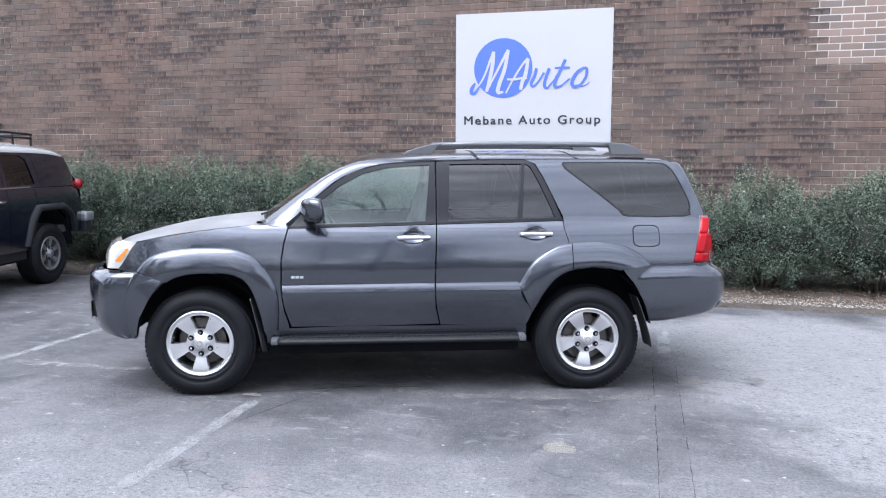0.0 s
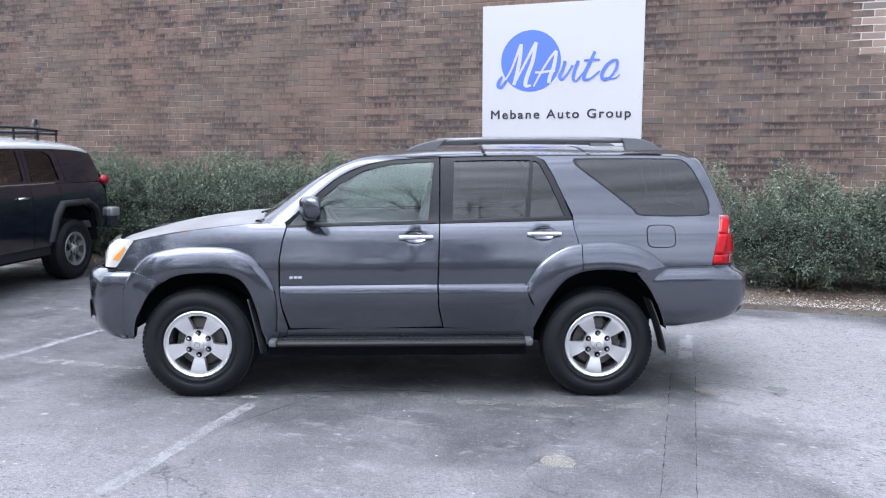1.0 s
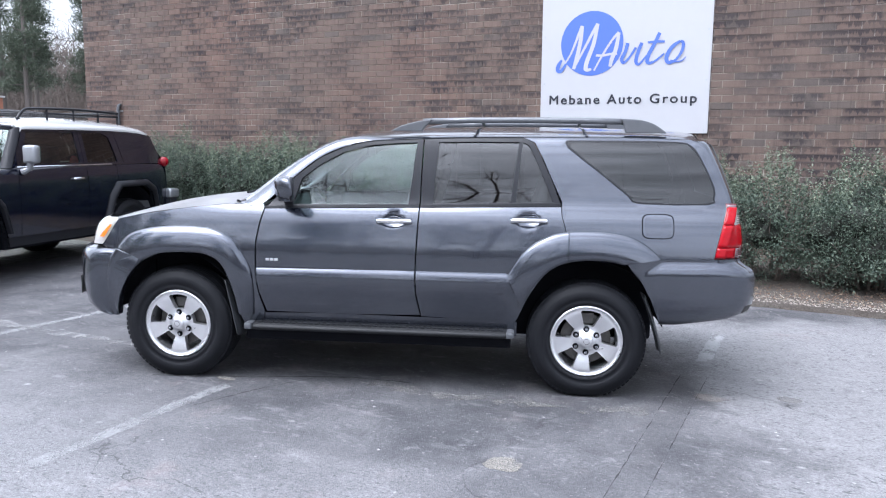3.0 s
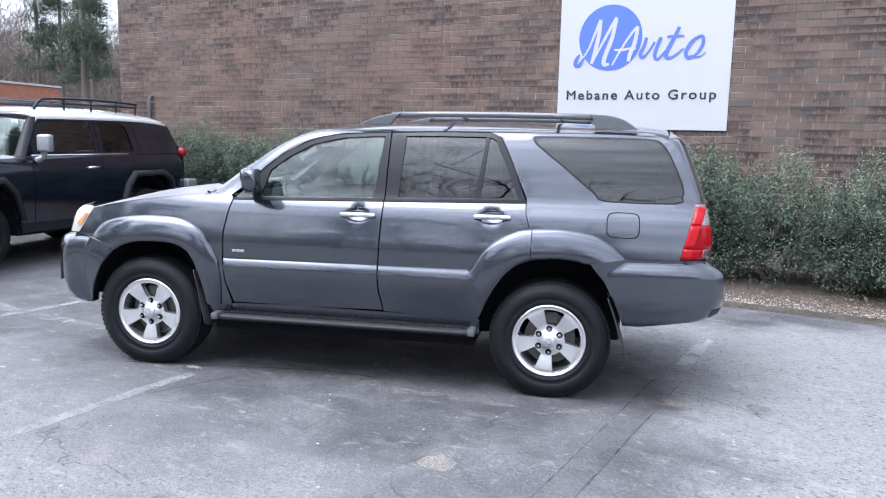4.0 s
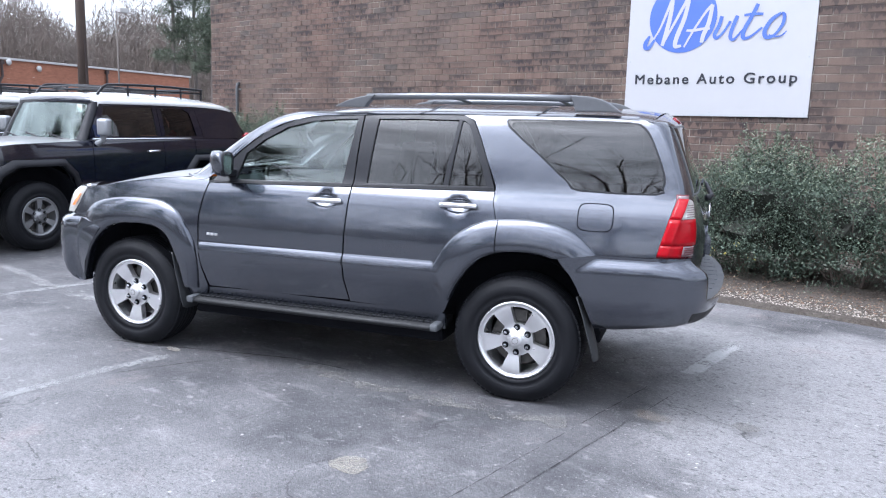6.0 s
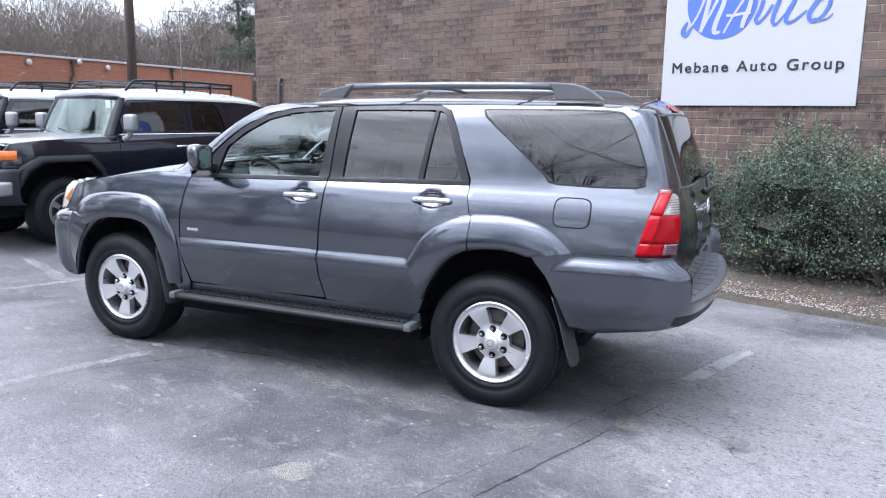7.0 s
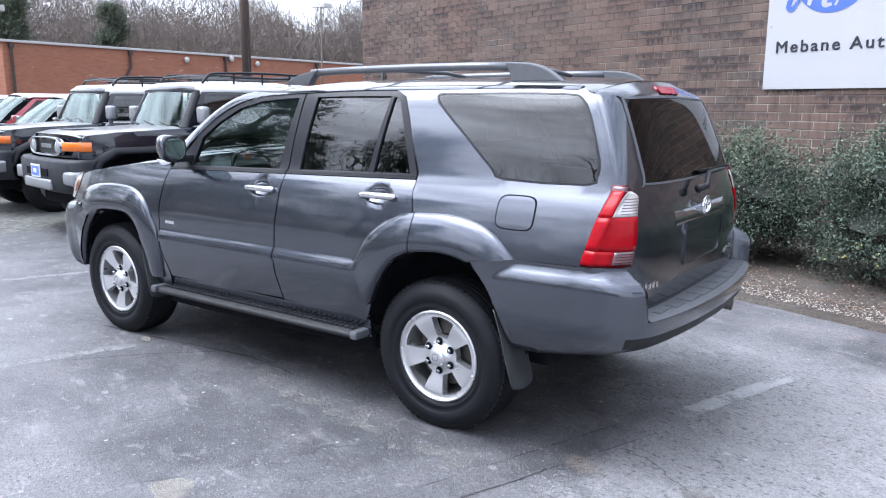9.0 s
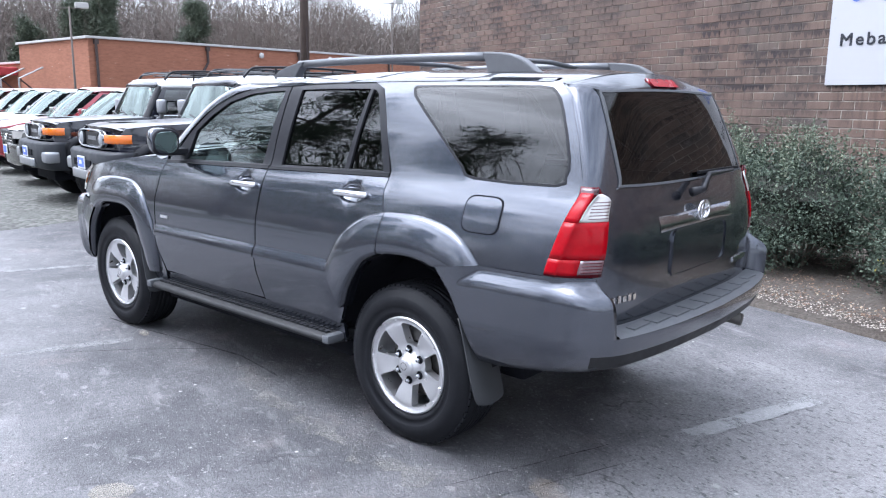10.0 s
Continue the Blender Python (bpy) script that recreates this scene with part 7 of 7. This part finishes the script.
# ---- poles and posts ----
def utility_pole():
    ob = thing("utility_pole", pose(-14.65, 10.35, 0), "tall weathered brown wooden utility pole", "pole")
    part("pole_shaft", tube([(0, 0, 0), (0.02, 0, 4), (0.03, 0.01, 9), (0.04, 0.02, 10.5)], [0.118, 0.098, 0.080, 0.072], 14), "pole", ob, smooth=True)
    part("cross_arm", box(-0.05, 0.05, -1.2, 1.2, 9.4, 9.52, 0.01), "pole", ob)
    for y in (-1.05, -0.45, 0.45, 1.05):
        part("insulator", lathe([(0, 0.14), (0.035, 0.13), (0.05, 0.08), (0.03, 0.05), (0.05, 0.02), (0.02, 0.0)], "z", 10), "concrete", ob).location = (0, y, 9.52)
    part("conduit", tube([(0.128, 0.02, 0.0), (0.115, 0.02, 3.2)], 0.02, 8), "dark_pipe", ob)
    return ob


utility_pole()


def lamp_post(x, y, h, reach):
    ob = thing("lamp_post", pose(x, y, 0), "thin grey lamp post with a box head", "lamp post", "lamp posts of the lot")
    part("post", tube([(0, 0, 0), (0, 0, h)], [0.05, 0.035], 8), "bark", ob, smooth=True)
    part("arm", tube([(0, -reach, h - 0.1), (0, reach * 0.4, h - 0.05)], 0.02, 6), "bark", ob)
    part("lamp_head", box(-0.18, 0.18, reach * 0.2, reach * 0.2 + 0.5, h - 0.05, h + 0.18, 0.03), "coping", ob)
    return ob


lamp_post(-33.0, 6.85, 5.2, 1.1)
lamp_post(-37.0, 23.4, 6.9, 0.6)


def flag_pole(x, y):
    ob = thing("flag_pole", pose(x, y, 0), "slim white flag pole with a red and white flag", "flag")
    part("pole_shaft", tube([(0, 0, 0), (0, 0, 5.0)], 0.05, 8), "white", ob)
    rows = [[(0.04 + 0.02 * math.sin(k), -0.15 * k, z - 0.02 * k) for k in range(7)] for z in (4.0, 4.35, 4.7)]
    part("flag_cloth", grid(rows[:2]), "red_paint", ob)
    part("flag_band", grid(rows[1:]), "white", ob)
    return ob


flag_pole(-45.0, 4.0)


def wall_conduit():
    ob = thing("conduit", pose(-12.03, WALL_Y, 0), "grey galvanised conduit pipe fixed to the brick wall", "pipe")
    part("pipe", tube([(0, -0.06, 0.05), (0, -0.06, 2.26), (0, -0.04, 2.33), (0, 0.02, 2.35)], 0.034, 10), "cladding", ob, smooth=True)
    for z in (0.7, 1.6, 2.2):
        part("clamp", box(-0.075, 0.075, -0.012, -0.001, z, z + 0.04), "steel", ob)
    return ob


wall_conduit()


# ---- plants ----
M["shade_core"] = plain("hedge_shade_core", (0.020, 0.022, 0.016), 0.95, grain=0.5, scale=25)

def leaf_cloud(name, tips, per, size, spread, material, parent, seed, up=0.3, wide=0.28):
    """Many small pointed leaves round twig tips, as one mesh."""
    rng = np.random.default_rng(seed)
    tips = np.repeat(np.asarray(tips, float), per, axis=0)
    n = len(tips)
    c = tips + rng.normal(0, spread, (n, 3))
    d = rng.normal(0, 1, (n, 3))
    d[:, 2] += up
    d /= np.linalg.norm(d, axis=1)[:, None]
    t = np.cross(d, rng.normal(0, 1, (n, 3)))
    t /= np.linalg.norm(t, axis=1)[:, None]
    ln = size * rng.uniform(0.7, 1.3, n)[:, None]
    v = np.empty((n, 4, 3))
    v[:, 0], v[:, 1], v[:, 2], v[:, 3] = c, c + d * ln * 0.5 + t * ln * wide, c + d * ln, c + d * ln * 0.5 - t * ln * wide
    me = bpy.data.meshes.new(name)
    me.vertices.add(n * 4), me.loops.add(n * 4), me.polygons.add(n)
    me.vertices.foreach_set("co", v.reshape(-1))
    me.loops.foreach_set("vertex_index", np.arange(n * 4, dtype=np.int32))
    me.polygons.foreach_set("loop_start", np.arange(0, n * 4, 4, dtype=np.int32))
    me.update(calc_edges=True)
    me.materials.append(M[material])
    ob = new(name, me)
    ob.parent = parent
    return ob


def hedge_bush(m, half, seed, yellow=False, dense=1.0):
    """A clipped evergreen gone shaggy: stems, a closed core coloured as the shaded inside, and leaves in clumps."""
    ob = thing("hedge_bush", m, "shaggy dark green evergreen hedge bush in the gravel bed" if dense > 0.8 else "thin open evergreen hedge bush with bare twigs showing", "bush", "hedge along the wall")
    rng = random.Random(seed)
    hx, hy, h = half

    def shell(a, b, k=1.0):
        d = Vector((math.cos(a) * math.cos(b), math.sin(a) * math.cos(b), math.sin(b)))
        q = [math.copysign(abs(c) ** 0.94, c) for c in d]
        r = 0.90 + 0.32 * noise.noise(Vector((d.x * 1.9 + seed, d.y * 1.9, d.z * 1.9))) + 0.22 * noise.noise(Vector((d.x * 4.6 + seed, d.y * 4.6, d.z * 4.6)))
        full = r * k * (1.0 + 0.34 * max(0.0, -d.z))
        return Vector((q[0] * hx * full, q[1] * hy * full, h * 0.50 + q[2] * h * 0.53 * r * k))
    stems = bmesh.new()
    for k in range(12):
        a = rng.uniform(0, 6.28)
        p, q = Vector((0.15 * math.cos(a), 0.15 * math.sin(a), 0)), shell(a, rng.uniform(-0.2, 1.2), 0.9)
        tube([p, p.lerp(q, 0.5) + Vector((0, 0, 0.08)), q], [0.018, 0.012, 0.005], 5, stems)
    for k in range(60):
        a, b = rng.uniform(0, 6.28), rng.uniform(-0.95, 0.9 if dense < 0.8 else 0.0)
        q = shell(a, b, 1.0)
        tube([q * 0.55, q * 0.8 + Vector((0, 0, rng.uniform(-0.05, 0.1))), q + Vector((0, 0, rng.uniform(-0.05, 0.05)))], [0.006, 0.004, 0.002], 4, stems)
    part("stem", stems, "twig", ob)
    # solid near-black lump: the bush's inner shade as colour, blocking the view through
    shade_core = bmesh.new()
    bmesh.ops.create_icosphere(shade_core, subdivisions=3, radius=1.0)
    for v in shade_core.verts:
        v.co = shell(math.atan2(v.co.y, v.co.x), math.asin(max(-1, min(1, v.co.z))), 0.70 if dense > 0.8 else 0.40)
    part("dark_core", shade_core, "shade_core", ob)
    tips = []
    while len(tips) < int(1500 * dense * hx * h / 0.8):
        a, z = rng.uniform(0, 6.28), rng.uniform(-0.92, 1.0)
        p = shell(a, math.asin(z), 1.03 - 0.34 * rng.random() ** 1.6)
        if p.z > 0.04 and noise.noise(p * 5.5 + Vector((seed, 0, 0))) > -0.34:
            tips.append(p)
    leaf_cloud("leaves", tips, 15, 0.028, 0.042, "holly", ob, seed)
    shoots = []
    for k in range(int(190 * hx)):
        a, b = rng.uniform(0, 6.28), rng.uniform(0.30, 1.5)
        p = shell(a, b, 0.98)
        n = rng.randint(2, 11)
        lean = Vector((rng.uniform(-0.30, 0.30), rng.uniform(-0.30, 0.30), 1))
        for i in range(n):
            shoots.append(p + lean * (0.030 * i))
    leaf_cloud("shoot_leaves", shoots, 4, 0.027, 0.014, "bud", ob, seed + 7)
    if yellow:
        low = [shell(rng.uniform(-1.9, -1.2), rng.uniform(-0.55, -0.25), 1.0) for k in range(4)]
        leaf_cloud("yellow_leaves", low, 4, 0.030, 0.03, "yellow", ob, seed + 9)
    return ob


HEDGE = [(-10.30 + 0.93 * k, 0.76, 1.66, 1.0) for k in range(8)] + [
    (-3.00, 0.60, 1.25, 1.0), (-2.02, 0.84, 1.26, 1.0), (-0.42, 0.84, 1.50, 1.0), (0.56, 0.50, 1.42, 0.5), (1.68, 0.92, 1.34, 1.0), (3.10, 0.82, 1.50, 1.0), (4.40, 0.80, 1.40, 1.0)]
for k, (x, wide, tall, dense) in enumerate(HEDGE):
    r = random.Random(100 + k)
    hedge_bush(pose(x, 10.92 + r.uniform(-0.12, 0.14), -0.01, 0, 0, r.uniform(-20, 20)), (wide + r.uniform(-0.04, 0.06), 1.0 + r.uniform(-0.16, 0.12), tall * 0.93 + r.uniform(-0.07, 0.07)), 40 + k, k == 10, dense)


def litter():
    """Dry leaves and small stones strewn over the bed."""
    rng = random.Random(77)
    tips = [(rng.uniform(-12.5, 5.5), 9.40 + abs(rng.gauss(0, 0.55)), 0.055) for _ in range(1900)]
    ob = leaf_cloud("leaf_litter", tips, 5, 0.036, 0.05, "litter", None, 5, -0.2, 0.22)
    for v in ob.data.vertices:
        v.co.z = 0.03 + abs(v.co.z - 0.055) * 0.45 + 0.012
    return tagged(ob, "brown dry leaves strewn over the gravel bed", "leaves", kind="stuff")


litter()


def stones():
    rng = random.Random(12)
    verts, faces = [], []
    for i in range(4400):
        x, y, r = rng.uniform(-4.5, 4.5), 9.37 + abs(rng.gauss(0, 0.26)), rng.uniform(0.005, 0.012)
        b = len(verts)
        for dx, dy, dz in ((1, 0, 0), (0, 1, 0), (-1, 0, 0), (0, -1, 0), (0, 0, 0.9)):
            verts.append((x + dx * r * rng.uniform(0.7, 1.2), y + dy * r * rng.uniform(0.7, 1.2), 0.026 + dz * r * rng.uniform(0.6, 1.1)))
        faces += [(b, b + 1, b + 4), (b + 1, b + 2, b + 4), (b + 2, b + 3, b + 4), (b + 3, b, b + 4)]
    return tagged(triangles("pebbles", verts, faces, stone_mat), "pale tan pebbles along the asphalt edge", "pebbles", kind="stuff")


k = Nodes("pebble")
k.set(k.mix(k.island(), (0.14, 0.118, 0.095), (0.40, 0.365, 0.325)), 0.85)
stone_mat = k.mat
stones()


def bare_tree(seed, height, depth=5, spread=0.5, trunk=0.16, sides=4):
    """Points and faces of a leafless tree: trunk, limbs and twigs as tapering bars."""
    rng = random.Random(seed)
    verts, faces = [], []

    def bar(p, q, r0, r1, n):
        d = (q - p).normalized()
        a = d.orthogonal().normalized()
        c = d.cross(a)
        b = len(verts)
        for base, r in ((p, r0), (q, r1)):
            for i in range(n):
                t = 2 * math.pi * i / n
                verts.append(base + (a * math.cos(t) + c * math.sin(t)) * r)
        for i in range(n):
            faces.append((b + i, b + (i + 1) % n, b + n + (i + 1) % n, b + n + i))

    def grow(p, d, length, r, level):
        n, steps = (sides if level < 2 else 3), (4 if level == 0 else 3)
        for i in range(steps):
            q = p + d * (length / steps)
            r1 = r * (0.86 if level == 0 else 0.78)
            bar(p, q, r, r1, n)
            if level < depth and (level > 0 or i > 0):
                for _ in range(2 if level else 3):
                    out = Vector((rng.gauss(0, 1), rng.gauss(0, 1), rng.gauss(0.35, 0.6))).normalized()
                    side = (d * rng.uniform(0.45, 0.9) + out * spread * rng.uniform(0.8, 1.5)).normalized()
                    grow(q, side, length * rng.uniform(0.42, 0.66), r1 * rng.uniform(0.42, 0.62), level + 1)
            d = (d + Vector((rng.gauss(0, 0.10), rng.gauss(0, 0.10), 0.05))).normalized()
            p, r = q, r1
    grow(Vector((0, 0, 0)), Vector((0, 0, 1)), height * 0.62, trunk, 0)
    return np.array([tuple(v) for v in verts]), faces


def tree_thing(x, y, seed, height, depth, spread, trunk):
    v, f = bare_tree(seed, height, depth, spread, trunk, 6)
    ob = thing("bare_tree", pose(x, y, 0), "leafless grey-brown deciduous tree standing by the lot", "tree", "trees by the lot")
    t = triangles("crown", [tuple(p) for p in v], f, "bark", True)
    t.parent = ob
    return ob


for k in range(13):
    r = random.Random(300 + k)
    tree_thing(-15.0 + 1.95 * k + r.uniform(-0.6, 0.6), -20.0 + r.uniform(-2.0, 2.0), 60 + k % 5, (22.0 if k > 6 else 13.5) + r.uniform(-1.6, 1.2) - (4.5 if k > 9 else 0), 4, 0.60, 0.15 if k > 6 else 0.12)
for x, y, seed, h in ((3.4, -10.5, 14, 14.5), (-20.0, -13.2, 8, 15.5), (-22.0, -9.5, 9, 14.0), (-26.0, -15.0, 11, 15.0)):
    tree_thing(x, y, seed, h, 4, 0.75, 0.19)


def pine(m, h, seed, label="tall dark green pine with a bare lower trunk", per=15, material="pine", low=0.32, reach=0.26):
    ob = thing("pine_tree", m, label, "tree", "pines")
    rng = random.Random(seed)
    trunk = tube([(0, 0, 0), (0.1, 0, h * 0.5), (0, 0.1, h)], [0.22, 0.15, 0.03], 8)
    tips = []
    for k in range(46):
        z = h * rng.uniform(low, 0.98)
        a, ln = rng.uniform(0, 6.28), (1.02 - z / h) * h * reach + 0.5
        q = Vector((math.cos(a) * ln, math.sin(a) * ln, z + rng.uniform(-0.2, 0.6)))
        tube([(0, 0, z), tuple(q)], [0.05, 0.012], 4, trunk)
        for i in range(16):
            f = rng.uniform(0.3, 1.05)
            tips.append((q.x * f + rng.gauss(0, 0.25), q.y * f + rng.gauss(0, 0.25), z + (q.z - z) * f + rng.gauss(0, 0.18)))
    part("trunk", trunk, "bark", ob)
    leaf_cloud("needles", tips, per, 0.40, 0.20, material, ob, seed, 0.3, 0.06)
    return ob


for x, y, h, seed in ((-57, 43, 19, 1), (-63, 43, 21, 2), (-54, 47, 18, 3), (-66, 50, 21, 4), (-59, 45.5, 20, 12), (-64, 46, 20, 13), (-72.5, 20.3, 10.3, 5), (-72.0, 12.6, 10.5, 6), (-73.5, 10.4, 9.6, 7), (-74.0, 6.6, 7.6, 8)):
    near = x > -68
    pine(pose(x, y, 0 if near else 0.1, 0, 0, seed * 50), h, seed, per=17 if near else 28, material="pine_hazed", low=0.30 if near else 0.34, reach=0.09 if near else 0.19)
for x, y, h, seed in ((-15.5, -18.5, 14, 21), (-24, -9, 14, 22), (-8.2, -12.5, 13, 27), (-11.5, -7.5, 13, 28), (-13.5, -4.0, 12, 29), (11, -24, 14, 23), (-1, -22, 13, 24), (-20, -20, 15, 25), (24, 6, 13, 26)):
    pine(pose(x, y, 0, 0, 0, seed * 50), h, seed, per=8)


def hill():
    rows = []
    for i in range(24):
        x = -62 - i * 8
        rows.append([(x, y, -0.05 + 7.0 * max(0.0, min(1.0, (-62 - x) / 130)) ** 1.2 + 0.5 * math.sin(y * 0.07 + x * 0.05) * min(1.0, i / 4)) for y in range(-90, 230, 10)])
    return tagged(solid("hillside", smoothed(grid(rows)), "forest_floor"), "brown leaf-strewn wooded hillside behind the buildings", "hillside", kind="structure")


hill()


def woods(name, count, seed, place, label):
    """A leafless wood, all its trees in one mesh. place: a random stretch and width to a tree's foot."""
    kinds = [bare_tree(200 + i, 15.0, 3 if i == 0 else 2, 0.40, 0.10, 3) for i in range(12)]
    rng = np.random.default_rng(seed)
    vs, fs, base = [], [], 0
    for i in range(count):
        v, f = kinds[i % 12]
        x, y, z = place(rng.random(), rng.random())
        a, s = rng.random() * 6.28, rng.uniform(0.62, 0.98)
        c, d = math.cos(a), math.sin(a)
        vs.append(np.stack([(v[:, 0] * c - v[:, 1] * d) * s + x, (v[:, 0] * d + v[:, 1] * c) * s + y, v[:, 2] * s + z - 0.3], axis=1))
        fs.append(np.array(f, dtype=np.int64) + base)
        base += len(v)
    me = bpy.data.meshes.new(name)
    v, f = np.concatenate(vs), np.concatenate(fs)
    n = len(f)
    me.vertices.add(len(v)), me.loops.add(n * 4), me.polygons.add(n)
    me.vertices.foreach_set("co", v.reshape(-1))
    me.loops.foreach_set("vertex_index", f.reshape(-1).astype(np.int32))
    me.polygons.foreach_set("loop_start", np.arange(0, n * 4, 4, dtype=np.int32))
    me.update(calc_edges=True)
    me.materials.append(M["twig"])
    return tagged(new(name, me), label, "woods", kind="stuff")


def hill_z(x):
    return 7.0 * max(0.0, min(1.0, (-62 - x) / 130)) ** 1.2


def on_hill(a, b):
    x = -70 - 70 * a ** 1.2
    return x, -30 + 135 * b, hill_z(x)


woods("woods", 480, 31, on_hill, "grey-brown leafless winter wood on the far hillside")
# unseen wood, added so the car's side mirrors a dark band instead of sky
woods("roadside_woods", 190, 32, lambda a, b: (-75 + 130 * b, -36 - 26 * a, 0.0), "unseen grey-brown leafless wood added to darken the car's reflections")


def twig_haze():
    """Fine twigs of the far crowns, too small and many to tell apart."""
    rng = np.random.default_rng(8)
    n = 330000
    x = -76 - 66 * rng.random(n)
    z0 = 7.0 * np.clip((-62 - x) / 130, 0, 1) ** 1.2
    y = -32 + 140 * rng.random(n)
    lump = 1.0 + 0.22 * np.sin(y * 0.35 + x * 0.2) + 0.15 * np.sin(y * 0.9 - x * 0.31)
    z = z0 + 1.0 + 10.4 * lump * rng.random(n) ** 1.35
    hill_twigs = leaf_cloud("twig_haze", np.stack([x, y, z], axis=1), 1, 1.15, 0.3, "twig_haze", None, 9, 1.5, 0.031)
    tagged(hill_twigs, "grey-brown bare twigs of the winter wood", "twigs", kind="stuff")
    # twigs of the unseen wood that is added for darker reflections
    n = 60000
    x, y = -75 + 130 * rng.random(n), -38 - 26 * rng.random(n)
    lump = 1.0 + 0.22 * np.sin(x * 0.35) + 0.15 * np.sin(x * 0.9 + y * 0.3)
    unseen_twig_cloud = leaf_cloud("unseen_twigs", np.stack([x, y, 0.3 + 10.5 * lump * rng.random(n) ** 1.2], axis=1), 1, 1.3, 0.3, "twig_haze", None, 10, 1.5, 0.03)
    tagged(unseen_twig_cloud, "grey-brown bare twigs of the unseen wood added to darken reflections", "twigs", kind="stuff")


twig_haze()


brickwork()
